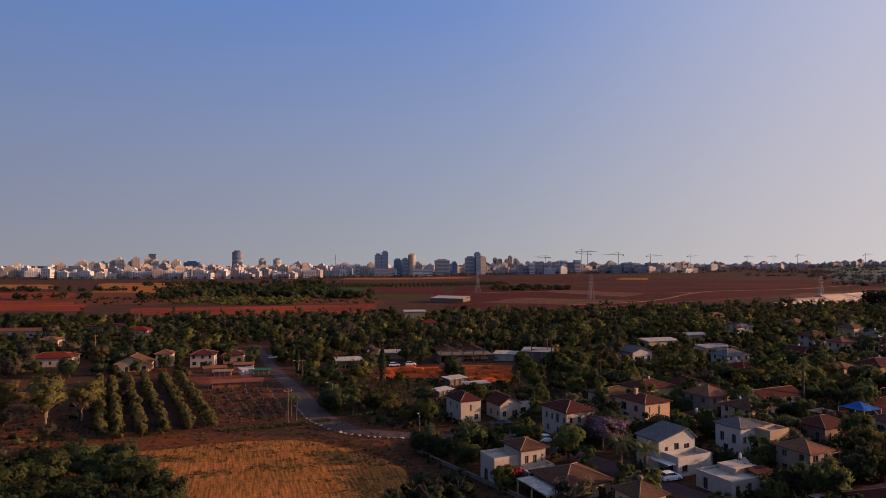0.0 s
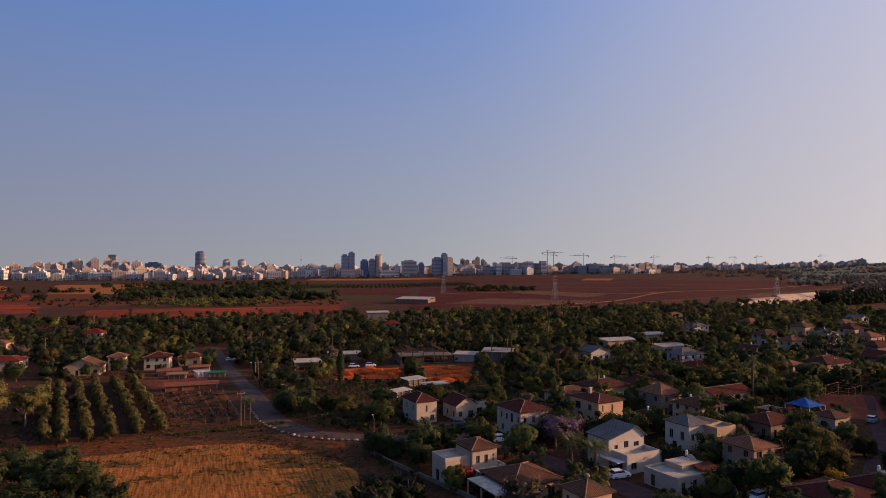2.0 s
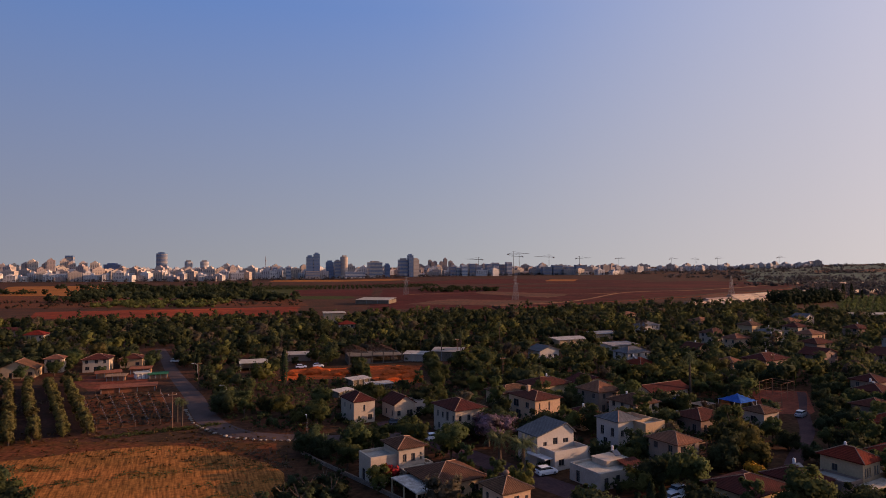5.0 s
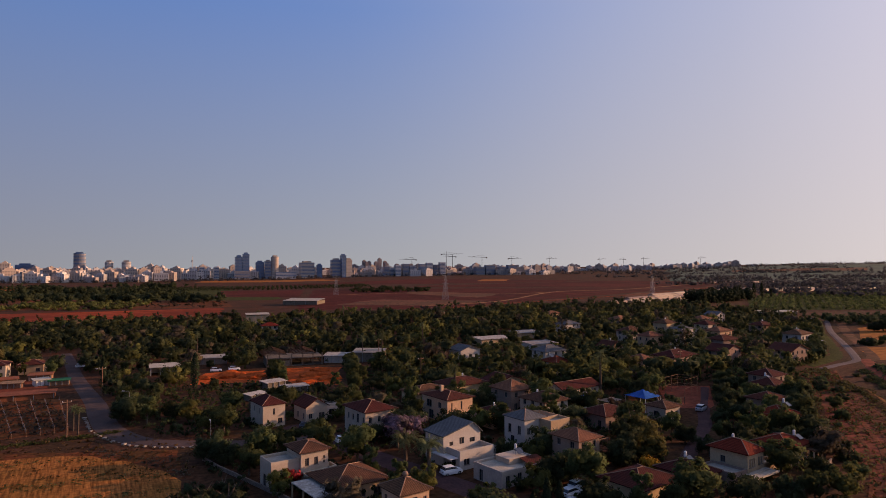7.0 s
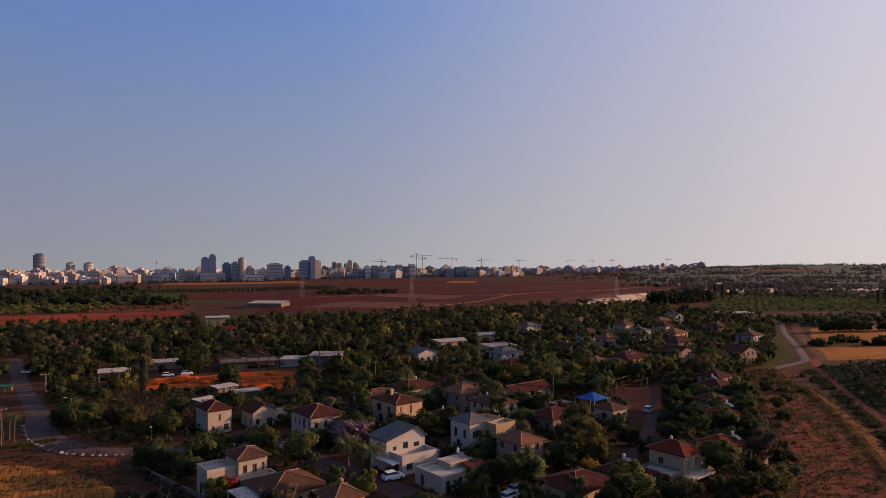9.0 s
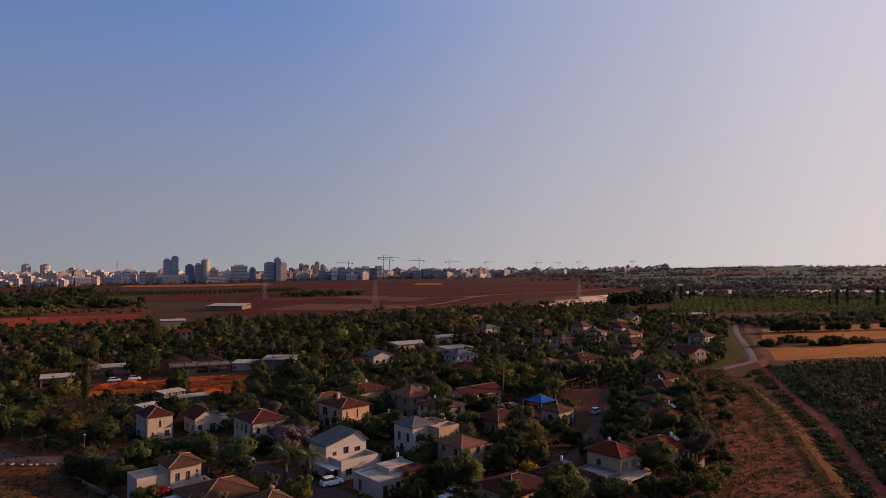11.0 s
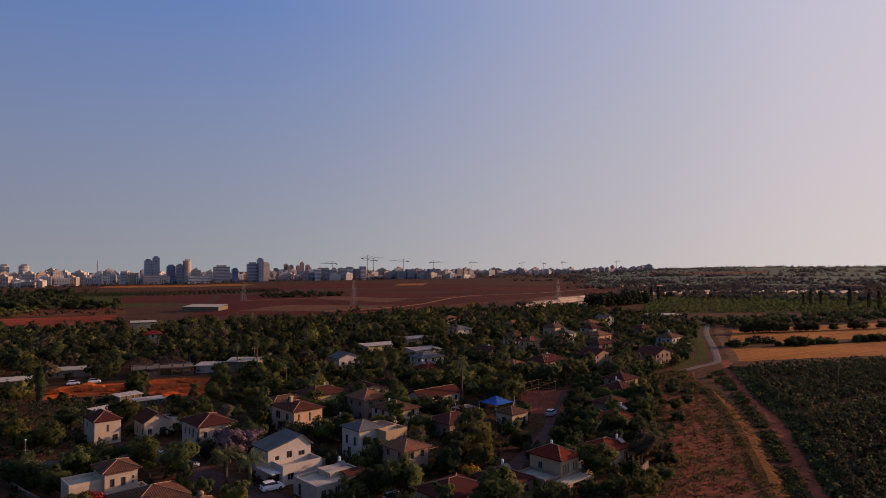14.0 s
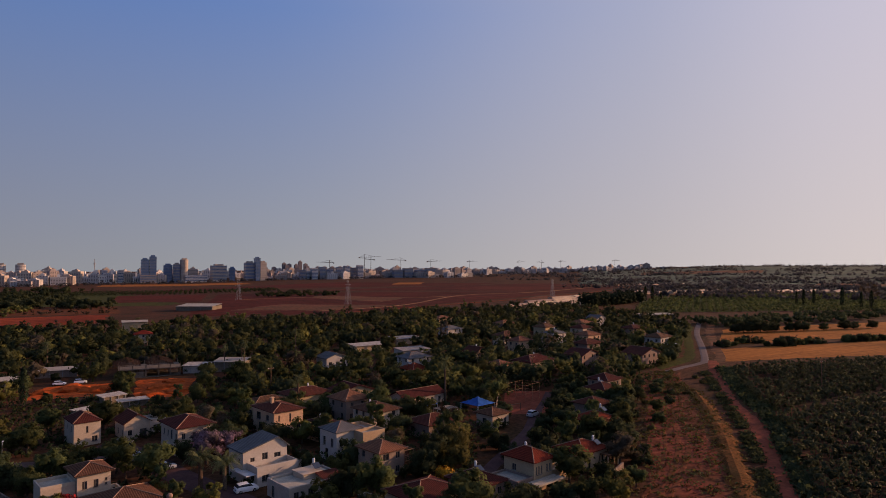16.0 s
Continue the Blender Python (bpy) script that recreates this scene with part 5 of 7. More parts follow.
for x, y, s in ((2, 250, 6.0), (9, 246, 5.0), (-5, 247, 4.6), (31, 240, 5.5), (36, 232, 4.4), (28, 230, 4.2), (34, 252, 4.0)):
    bm = bmesh.new()
    bmesh.ops.create_icosphere(bm, subdivisions=3, radius=1.0)
    for v in bm.verts:
        k = 1 + 0.35 * noise.noise(v.co * 1.7 + Vector((x, y, 0))) + 0.16 * noise.noise(v.co * 4.5 + Vector((y, x, 0)))
        v.co = Vector((v.co.x * s * k, v.co.y * s * 0.8 * k, v.co.z * s * 0.34 * k))
    ob = new("soil_mound", mesh_of("soil_mound", bm))
    ob.data.materials.append(M["orange"])
    ob.location = (x, y, ground_z(x, y) - 0.2)
    tagged(ob, "heap of bright orange dug soil", "soil heap", "soil mounds")


# ---- vehicles ----
def loft(profile, half):
    """A body from side-view stations (x, bottom, top, half-width)."""
    bm, rings = bmesh.new(), []
    for x, z0, z1, w in profile:
        rings.append([bm.verts.new(p) for p in ((x, -w, z0), (x, -w * 1.02, (z0 + z1) / 2), (x, -w * 0.86, z1), (x, w * 0.86, z1), (x, w * 1.02, (z0 + z1) / 2), (x, w, z0))])
    for a, b in zip(rings, rings[1:]):
        for k in range(6):
            bm.faces.new((a[k], b[k], b[(k + 1) % 6], a[(k + 1) % 6]))
    bm.faces.new(rings[0])
    bm.faces.new(rings[-1][::-1])
    return bm




def car(x, y, turn, paint, words, kind_="hatch"):
    ob = thing("car", x, y, turn, words, "car", "parked cars", ground_z(x, y) + 0.1)
    tall = 0.16 if kind_ == "suv" else 0.0
    part("body", loft([(-2.15, 0.35, 0.75, 0.80), (-2.05, 0.25, 0.95 + tall, 0.87), (-1.3, 0.22, 0.98 + tall, 0.89), (0.9, 0.22, 0.95 + tall, 0.89), (1.7, 0.24, 0.86 + tall, 0.86), (2.1, 0.32, 0.70, 0.78)], 0), M[paint], ob)
    part("glasshouse", loft([(-1.95, 0.93 + tall, 0.98 + tall, 0.78), (-1.55, 0.93 + tall, 1.40 + tall, 0.74), (0.25, 0.93 + tall, 1.42 + tall, 0.74), (1.05, 0.93 + tall, 0.97 + tall, 0.78)], 0), M["glass"], ob)
    part("roof_panel", loft([(-1.6, 1.36 + tall, 1.46 + tall, 0.72), (-0.6, 1.40 + tall, 1.52 + tall, 0.73), (0.3, 1.38 + tall, 1.47 + tall, 0.72)], 0), M[paint], ob)
    for wx in (-1.3, 1.3):
        for wy in (-0.80, 0.80):
            wheel = part("wheel", rod(bmesh.new(), (wx, wy - 0.1, 0.31), (wx, wy + 0.1, 0.31), 0.31, 0.31, 14), M["tyre"], ob)
            sg = 0.11 if wy > 0 else -0.11
            part("rim", rod(bmesh.new(), (wx, wy, 0.31), (wx, wy + sg, 0.31), 0.19, 0.17, 10), M["grey_metal"], wheel)
    for wy in (-0.55, 0.55):
        part("headlight", boxes((2.02, 2.12, wy - 0.16, wy + 0.16, 0.62, 0.74)), M["white_metal"], ob)
        part("tail_light", boxes((-2.17, -2.08, wy - 0.16, wy + 0.16, 0.70, 0.86)), M["roof_red"], ob)
    return ob


for x, y, a, paint, words, k in ((28.3, 155.0, 20, "car_silver", "silver hatchback parked by the road", "hatch"), (33.0, 150.2, 10, "car_white", "white estate car parked on the street", "suv"),
                                 (35.6, 142.6, 15, "car_silver", "silver car parked in shade on the street", "hatch"), (50.3, 122.0, 15, "car_white", "white car parked beside the grey-roofed house", "suv"),
                                 (96.8, 138.6, 15, "car_white", "white estate car parked by the lane", "suv"), (126.0, 151.5, 35, "car_silver", "silver car on the paved lane", "suv"),
                                 (67.0, 105.0, 25, "car_white", "white car parked under trees", "hatch"),
                                 (69.6, 107.6, 25, "car_white", "white van-like car parked under trees", "suv"), (65.0, 100.6, 60, "car_silver", "silver car parked under trees", "hatch"),
                                 (-56.0, 285.0, 20, "car_silver", "silver car at the head of the village road", "hatch"), (-4.0, 262.0, 5, "car_white", "white car on the building plot", "hatch"),
                                 (2.5, 263.0, 8, "car_white", "white pickup on the building plot", "suv"), (60.0, 264.0, 0, "car_dark", "dark car beside the farm hall", "hatch"), (25.5, 166.6, 0, "car_dark", "dark car in a driveway", "hatch"),
                                 (97.0, 158.0, 20, "car_white", "white car near the blue canopy", "suv")):
    car(x, y, a, paint, words, k)


# ---- canopies, playground, walls, poles ----
def canopy(x, y, w, d, z, rise, turn, material, label):
    ob = thing("shade_canopy", x, y, turn, label, "canopy", z=ground_z(x, y))
    FOOT.append((x, y, 0.5 * math.hypot(w, d)))
    bm = bmesh.new()
    n = 8
    g_ = [[bm.verts.new((w * (i / n - 0.5), d * (j / n - 0.5), z + rise * (1 - max(abs(2 * i / n - 1), abs(2 * j / n - 1))) ** 1.25)) for i in range(n + 1)] for j in range(n + 1)]
    for j in range(n):
        for i in range(n):
            bm.faces.new((g_[j][i], g_[j][i + 1], g_[j + 1][i + 1], g_[j + 1][i]))
    bmesh.ops.solidify(bm, geom=bm.faces[:], thickness=0.04)
    part("canvas", bm, M[material], ob)
    for sx in (-0.46, 0.46):
        for sy in (-0.46, 0.46):
            part("post", rod(bmesh.new(), (w * sx, d * sy, -0.4), (w * sx, d * sy, z + 0.02), 0.07), M["white_metal"], ob)
    return ob


canopy(112.7, 157.8, 7.0, 7.0, 3.7, 1.7, 22, "blue", "bright blue canvas shade canopy on white posts")
canopy(101.5, 166.5, 4.5, 3.5, 2.6, 0.8, 22, "blue", "blue canvas shade canopy beside a house")
canopy(104.0, 159.5, 6.0, 4.0, 2.8, 0.5, 22, "roof_white", "pale canvas awning by a house")

frame_ = thing("climbing_frame", 134, 172, 30, "tall bare metal climbing frame on the playground", "climbing frame")
for px in (-4, 0, 4):
    for py in (-3, 3):
        part("post", rod(bmesh.new(), (px, py, -0.3), (px, py, 5.0), 0.06), M["wood"], frame_)
for pz in (2.4, 4.9):
    for py in (-3, 3):
        part("rail", rod(bmesh.new(), (-4, py, pz), (4, py, pz), 0.04), M["wood"], frame_)
    for px in (-4, 0, 4):
        part("rail", rod(bmesh.new(), (px, -3, pz), (px, 3, pz), 0.04), M["wood"], frame_)
goal = thing("goal", 124.5, 158.5, 22, "dark metal goal frame on the playground", "goal")
for px in (-2, 2):
    part("post", rod(bmesh.new(), (px, 0, -0.2), (px, 0, 2.1), 0.07), M["shutter"], goal)
part("crossbar", rod(bmesh.new(), (-2, 0, 2.1), (2, 0, 2.1), 0.07), M["shutter"], goal)


def low_wall(name, pts, h, t, material, label, category="wall"):
    bm = bmesh.new()
    for (x0, y0), (x1, y1) in zip(pts, pts[1:]):
        d = Vector((x1 - x0, y1 - y0))
        s = Vector((-d.y, d.x)).normalized() * t / 2
        d = d.normalized() * 0.02
        v = []
        for x, y, e in ((x0, y0, -1), (x1, y1, 1)):
            for sg in (-1, 1):
                for z in (-0.4, h):
                    v.append(bm.verts.new((x + s.x * sg + d.x * e, y + s.y * sg + d.y * e, ground_z(x, y) + z)))
        for f in ((0, 1, 3, 2), (4, 6, 7, 5), (0, 4, 5, 1), (2, 3, 7, 6), (1, 5, 7, 3), (0, 2, 6, 4)):
            bm.faces.new([v[i] for i in f])
    ob = new(name, mesh_of(name, bm))
    ob.data.materials.append(M[material])
    return tagged(ob, label, category, kind="structure")


low_wall("garden_wall", [(3.3, 146), (7, 139), (11, 132.5), (16, 124), (21, 115.5), (27, 105), (32, 96)], 0.75, 0.3, "stone", "low pale stone wall between the field and the gardens")
low_wall("plot_wall", [(98, 92), (106, 95.5), (115, 100.5), (121, 105)], 1.5, 0.3, "stone", "pale stone garden wall with a gate gap")
low_wall("court_wall", [(117.5, 157), (133, 187)], 1.2, 0.25, "stone", "low pale wall along the playground")
for k in range(44):
    i = 22 + k * 0.62
    q, w = main_road[int(i)]
    d = (main_road[int(i) + 1][0] - main_road[int(i) - 1][0]).normalized()
    p = q + Vector((-d.y, d.x)) * (w / 2 + 0.35) * 1.0
    p = q - Vector((d.y, -d.x)) * (w / 2 + 0.3)
    if k == 0:
        bm = bmesh.new()
        bmesh.ops.create_icosphere(bm, subdivisions=1, radius=0.5)
        for v in bm.verts:
            v.co *= 1 + 0.3 * noise.noise(v.co * 3)
        kerb_mesh = mesh_of("kerb_stone", bm)
        kerb_mesh.materials.append(M["kerb"])
    ob = new("kerb_stone", kerb_mesh)
    s = 0.5 + 0.6 * rng.uniform()
    ob.matrix_basis = pose(p.x + rng.uniform(-0.3, 0.3), p.y + rng.uniform(-0.3, 0.3), ground_z(p.x, p.y) + 0.12, 0, 0, rng.uniform(0, 360)) @ Matrix.Diagonal((s * 1.2, s, s * 0.6, 1))
    tagged(ob, "pale rough boulder along the road edge", "stone", "boulders along the road")


def lamp_post(x, y, turn, h=5.6):
    ob = thing("street_lamp", x, y, turn, "thin grey street lamp on a single arm", "street lamp", "street lamps")
    part("pole", rod(bmesh.new(), (0, 0, -0.3), (0, 0, h), 0.07, 0.04), M["grey_metal"], ob)
    part("arm", rod(bmesh.new(), (0, 0, h - 0.05), (1.4, 0, h + 0.35), 0.045, 0.04), M["grey_metal"], ob)
    part("lamp_head", boxes((1.25, 1.95, -0.14, 0.14, h + 0.28, h + 0.42)), M["white_metal"], ob)


for x, y, a in ((-21, 197, 180), (4.0, 154.6, 100), (-38, 240, 180), (232, 219, 180), (301, 297, 180)):
    lamp_post(x, y, a)


def power_pole(x, y, turn, h=9.0):
    ob = thing("power_pole", x, y, turn, "weathered wooden power pole with a cross-arm", "pole", "power poles")
    part("pole", rod(bmesh.new(), (0, 0, -0.4), (0, 0, h), 0.16, 0.10, 7), M["wood"], ob)
    arm = part("cross_arm", boxes((-1.0, 1.0, -0.07, 0.07, h - 0.7, h - 0.55)), M["wood"], ob)
    for k in (-0.9, 0, 0.9):
        part("insulator", rod(bmesh.new(), (k, 0, h - 0.55), (k, 0, h - 0.3), 0.05, 0.04), M["white_metal"], arm)


for x, y in ((226.3, 147), (-29.5, 172), (-34, 223), (58.5, 268), (-137, 300), (64, 212), (150, 196)):
    power_pole(x, y, 20)

trellis = thing("vine_trellis", -48, 194, 0, "wooden posts and wires of a young vineyard", "trellis")
for i in range(7):
    for j in range(8):
        u, v = i / 6, j / 7
        x = (-47 * (1 - u) - 31 * u) * (1 - v) + (-66 * (1 - u) - 44 * u) * v + 48
        y = (172 * (1 - u) + 178.5 * u) * (1 - v) + (214.5 * (1 - u) + 216.5 * u) * v - 194
        part("post", rod(bmesh.new(), (x, y, -0.2), (x, y, 1.5 + 0.5 * rng.uniform()), 0.035, 0.03, 5), M["wood"], trellis)
        if j < 7:
            v2 = (j + 1) / 7
            x2 = (-47 * (1 - u) - 31 * u) * (1 - v2) + (-66 * (1 - u) - 44 * u) * v2 + 48
            y2 = (172 * (1 - u) + 178.5 * u) * (1 - v2) + (214.5 * (1 - u) + 216.5 * u) * v2 - 194
            bm = rod(bmesh.new(), (x, y, 1.45), (x2, y2, 1.45), 0.015, 0.015, 4)
            rod(bm, (x, y, 0.9), (x2, y2, 0.9), 0.012, 0.012, 4)
            part("wire", bm, M["grey_metal"], trellis)


def pylon(x, y, h, turn):
    """A lattice power pylon: four tapering legs, braces and three cross-arms."""
    ob = thing("pylon", x, y, turn, "grey steel lattice power pylon in the red field", "pylon", "pylons")
    b, t, r = h * 0.10, h * 0.018, 0.10
    legs = [(sx, sy) for sx in (-1, 1) for sy in (-1, 1)]
    at = lambda k, s: Vector((k[0] * (b * (1 - s) + t * s), k[1] * (b * (1 - s) + t * s), h * s))
    for k in legs:
        part("leg", rod(bmesh.new(), at(k, -0.01), at(k, 1), r, r * 0.7, 4), M["grey_metal"], ob)
    for i in range(9):
        s0, s1 = 1 - 0.87 ** i / 1.0 if i else 0.0, 1 - 0.87 ** (i + 1)
        bm = bmesh.new()
        for p, q in (((-1, -1), (1, -1)), ((1, -1), (1, 1)), ((1, 1), (-1, 1)), ((-1, 1), (-1, -1))):
            rod(bm, at(p, s0), at(q, s1), r * 0.5, r * 0.5, 4)
            rod(bm, at(q, s0), at(p, s1), r * 0.5, r * 0.5, 4)
        part("brace", bm, M["grey_metal"], ob)
    for s, w in ((0.66, 0.17), (0.80, 0.14), (0.93, 0.10)):
        bm = bmesh.new()
        for sg in (-1, 1):
            rod(bm, (0, -t, h * s), (sg * h * w, 0, h * s), r * 0.6, r * 0.4, 4)
            rod(bm, (0, t, h * (s + 0.03)), (sg * h * w, 0, h * s), r * 0.6, r * 0.4, 4)
        part("cross_arm", bm, M["grey_metal"], ob)


pylon(88, 805, 26, 20)
pylon(184, 645, 25, 20)
pylon(398, 610, 22, 20)


# ---- fields with greenhouses ----
def greenhouse(x, y, w, length, turn):
    ob = thing("greenhouse", x, y, turn, "long tunnel greenhouse of dull pale film", "greenhouse", "tunnel greenhouses")
    bm, n = bmesh.new(), 8
    rows_ = [[bm.verts.new((-w / 2 * math.cos(math.pi * k / n), s * length / 2, -0.2 + 3.2 * math.sin(math.pi * k / n))) for k in range(n + 1)] for s in (-1, 1)]
    for k in range(n):
        bm.faces.new((rows_[0][k], rows_[0][k + 1], rows_[1][k + 1], rows_[1][k]))
    bm.faces.new(rows_[0][::-1])
    bm.faces.new(rows_[1])
    part("film", bm, M["plastic"], ob)
    for s in (-0.48, -0.16, 0.16, 0.48):
        bm = bmesh.new()
        for k in range(n):
            p, q = [(-(w / 2 + 0.05) * math.cos(math.pi * j / n), s * length, -0.15 + 3.25 * math.sin(math.pi * j / n)) for j in (k, k + 1)]
            rod(bm, p, q, 0.06, 0.06, 4)
        part("hoop", bm, M["grey_metal"], ob)


for k in range(15):
    greenhouse(318 + k * 10.5 + (k * 7 % 5) * 5, 528 + k * 9.5 - (k * 7 % 5) * 9, 7.6, 46 + (k * 17 % 30), 118)
for k in range(9):
    greenhouse(556 + k * 17, 690 - k * 4, 8.5, 74, 118)
for k in range(8):
    greenhouse(706 + k * 18, 640 - k * 6, 9, 70, 118)
for k in range(4):
    greenhouse(720 + k * 24, 935 - k * 18, 10, 60, 118)


# ---- trees ----
STREETS = [[(34, 152), (14, 156.5), (-12, 164), (-22, 176), (-28, 193), (-32.5, 211), (-42, 236), (-51.5, 261), (-63, 297), (-74, 330)],
           [(22, 170), (31, 154), (38, 138), (47, 121), (56, 104), (62, 90)], [(146, 178), (127, 152), (108, 128), (88, 104)],
           [(196, 192), (220, 201.5), (262, 246), (329, 319)], [(-9, 247), (14, 247)], [(24, 240), (38, 228)], [(121, 158), (142, 182)]]


def to_street(x, y):
    best = 1e9
    for line in STREETS:
        for (x0, y0), (x1, y1) in zip(line, line[1:]):
            dx, dy = x1 - x0, y1 - y0
            s = min(max(((x - x0) * dx + (y - y0) * dy) / (dx * dx + dy * dy), 0), 1)
            best = min(best, math.hypot(x - x0 - s * dx, y - y0 - s * dy))
    return best


FOOT += [(47, 108, 6), (44, 100, 5), (53, 112, 3), (33, 152, 5.5), (36, 143, 4.5), (29, 158, 4.5), (43, 125, 4), (47, 122, 4), (52, 121, 4), (22, 166, 5), (13, 164, 4), (60, 155, 4), (78, 158, 3), (96, 98, 5), (66, 131, 3), (78, 114, 4), (31, 166, 5), (117, 104, 4), (126, 116, 3), (108, 150, 4), (104, 190, 4)]


def clear(x, y, r):
    return all((x - a) ** 2 + (y - b) ** 2 > (c + r) ** 2 for a, b, c in FOOT) and to_street(x, y) > 4.2 + r * 0.6


def west_edge(y):
    if y < 150:
        return 5 + max(0, (140 - y) * 0.6)
    if y < 330:
        return -24 - (y - 176) * 0.33 if y > 176 else 5 - (y - 150) * 0.8
    return -330


def east_edge(y):
    return np.interp(y, [60, 100, 145, 185, 200, 240, 320, 400, 500], [88, 117, 150, 190, 213, 258, 328, 352, 342])


CELLS = {}


def occupy(x, y, r):
    CELLS.setdefault((int(x // 8), int(y // 8)), []).append((x, y, r))


def free(x, y, gap):
    i, j = int(x // 8), int(y // 8)
    return all((x - a) ** 2 + (y - b) ** 2 > (gap * 0.5 + c) ** 2 for p in (-1, 0, 1) for q in (-1, 0, 1) for a, b, c in CELLS.get((i + p, j + q), ()))


def put(sort, x, y, size=1.0, group="garden trees", tall=1.0, room=2.6):
    occupy(x, y, room * size)
    plant(sort, x, y, size, group, tall)


# Trees that stand out: olive rows, gums, palms, cypresses, blossom
dx, dy = -31 / 74, 67 / 74
for row in range(6):
    x0, y0 = -71.5 + row * 4.7, 161.5 + row * 1.6 - (3 if 0 < row < 4 else 0)
    for k in range(27):
        if row in (3,) and k in (6, 7, 16):
            continue
        s = rng.uniform(0.85, 1.08)
        plant("olive", x0 + dx * k * 2.95 + rng.uniform(-0.3, 0.3), y0 + dy * k * 2.95 + rng.uniform(-0.3, 0.3), s, "olive rows", 1.3)
for x, y, s in ((-90, 172, 1.25), (-84, 178, 1.0), (-95, 182, 1.25), (-88, 190, 0.9), (-102, 176, 1.2), (-100, 192, 1.1)):
    put("gum_a", x, y, s)
for x, y, s in ((-74, 150, 1.1), (-80, 153, 0.9), (-68, 151, 0.8), (-88, 157, 1.0), (-62, 149, 0.8)):
    put("shrub_c", x, y, s)
for k in range(26):
    put(("shrub_c", "shrub_b", "shrub_c", "dull_a")[k % 4], rng.uniform(-122, -80), rng.uniform(140, 205), rng.uniform(0.5, 1.0), "scrub by the olive rows")
for sort, x, y, s, tall in (("fan_palm", -27.9, 175, 0.82, 0.75), ("fan_palm", -30, 179, 0.8, 0.7), ("fan_palm", 111, 178, 1.25, 0.95), ("date_palm", 42.4, 126.6, 1.2, 1.15), ("date_palm", 46.6, 124.6, 1.15, 1.05),
                            ("fan_palm", 69, 188, 1.1, 0.8), ("fan_palm", 59, 262, 0.9, 1.25), ("fan_palm", 52, 268, 0.8, 1.2), ("fan_palm", 20, 330, 0.8, 1.1), ("fan_palm", 84, 300, 0.9, 1.2),
                            ("fan_palm", -15, 300, 0.8, 1.3), ("fan_palm", 40, 420, 0.9, 1.2), ("fan_palm", 60, 430, 0.9, 1.2), ("cypress_tall", -7.4, 226, 1.0, 1.0), ("cypress", -40, 250, 0.9, 1.1),
                            ("cypress", 60, 99, 0.7, 0.9), ("cypress", 57, 97.5, 0.6, 0.8), ("cypress", 63, 101, 0.6, 0.8), ("jacaranda", 43.8, 142.8, 1.15, 1.0), ("jacaranda", 47.8, 145.6, 1.0, 0.95),
                            ("bougainvillea", 20.6, 123.4, 1.15, 1.25), ("cassia", 85.0, 109.6, 1.0, 1.0), ("jacaranda", 34, 188, 0.7, 0.8), ("shade_a", 92, 126, 1.0, 1.25), ("oak_a", 87, 122, 1.15, 1.1)):
    put(sort, x, y, s, tall=tall)
for x, y, s in ((118, 196, 1.1), (128, 204, 1.2), (112, 208, 1.0), (138, 210, 1.1), (124, 190, 0.9), (148, 204, 1.0), (133, 196, 0.9), (146, 192, 0.85)):
    put("shade_a", x, y, s)
for x, y, sort, s in ((18.5, 121.5, "lime_a", 0.9), (13, 133, "ash_a", 0.95), (8, 142, "oak_a", 0.9), (15, 141, "ash_b", 1.05), (20, 144, "ash_a", 1.0), (9, 150, "shrub_a", 1.1), (5, 152, "shrub_b", 1.1),
                      (14, 148, "ash_c", 0.9), (39.5, 148.4, "ash_c", 0.75), (62, 108, "lime_a", 1.0), (66, 111, "oak_a", 1.0),
                      (70, 112, "oak_a", 1.05), (68, 124, "lime_a", 0.9), (63, 128, "oak_a", 0.8), (80, 130, "oak_a", 1.0), (52, 106, "lime_a", 0.7), (48, 100, "cypress", 0.5), (-8, 104, "shrub_a", 1.3),
                      (-2, 103, "oak_a", 0.8), (4, 105, "oak_a", 0.85), (9, 108, "oak_a", 0.8), (12, 102, "ash_c", 0.8), (-14, 107, "shrub_b", 1.1), (1, 98, "oak_a", 0.8), (17, 108, "shrub_a", 1.1), (20, 101, "oak_a", 0.9)):
    put(sort, x, y, s)

for x, y, sort, s in ((18.2, 236, "ash_b", 0.8), (19.2, 245, "oak_a", 0.8), (20.5, 229, "poplar_a", 0.7), (19, 254, "ash_b", 0.7), (36, 213, "poplar_a", 0.8), (42, 210, "ash_b", 0.9), (46, 219, "poplar_a", 0.9), (31, 209, "oak_a", 0.7), (-2, 229, "oak_a", 0.6), (6, 227, "shrub_b", 1.2), (10, 224, "shrub_a", 1.2), (48, 206, "ash_c", 0.8)):
    put(sort, x, y, s)

for x, y, s in ((1.9, 118.6, 1.5), (6, 121, 1.7), (10.2, 118, 1.8), (3.9, 126, 1.2), (8.8, 126.5, 1.3), (-2, 116, 1.4), (5, 115, 1.8), (11, 123, 1.5)):
    put("shrub_a", x, y, s, "bushes by the field", 0.9)

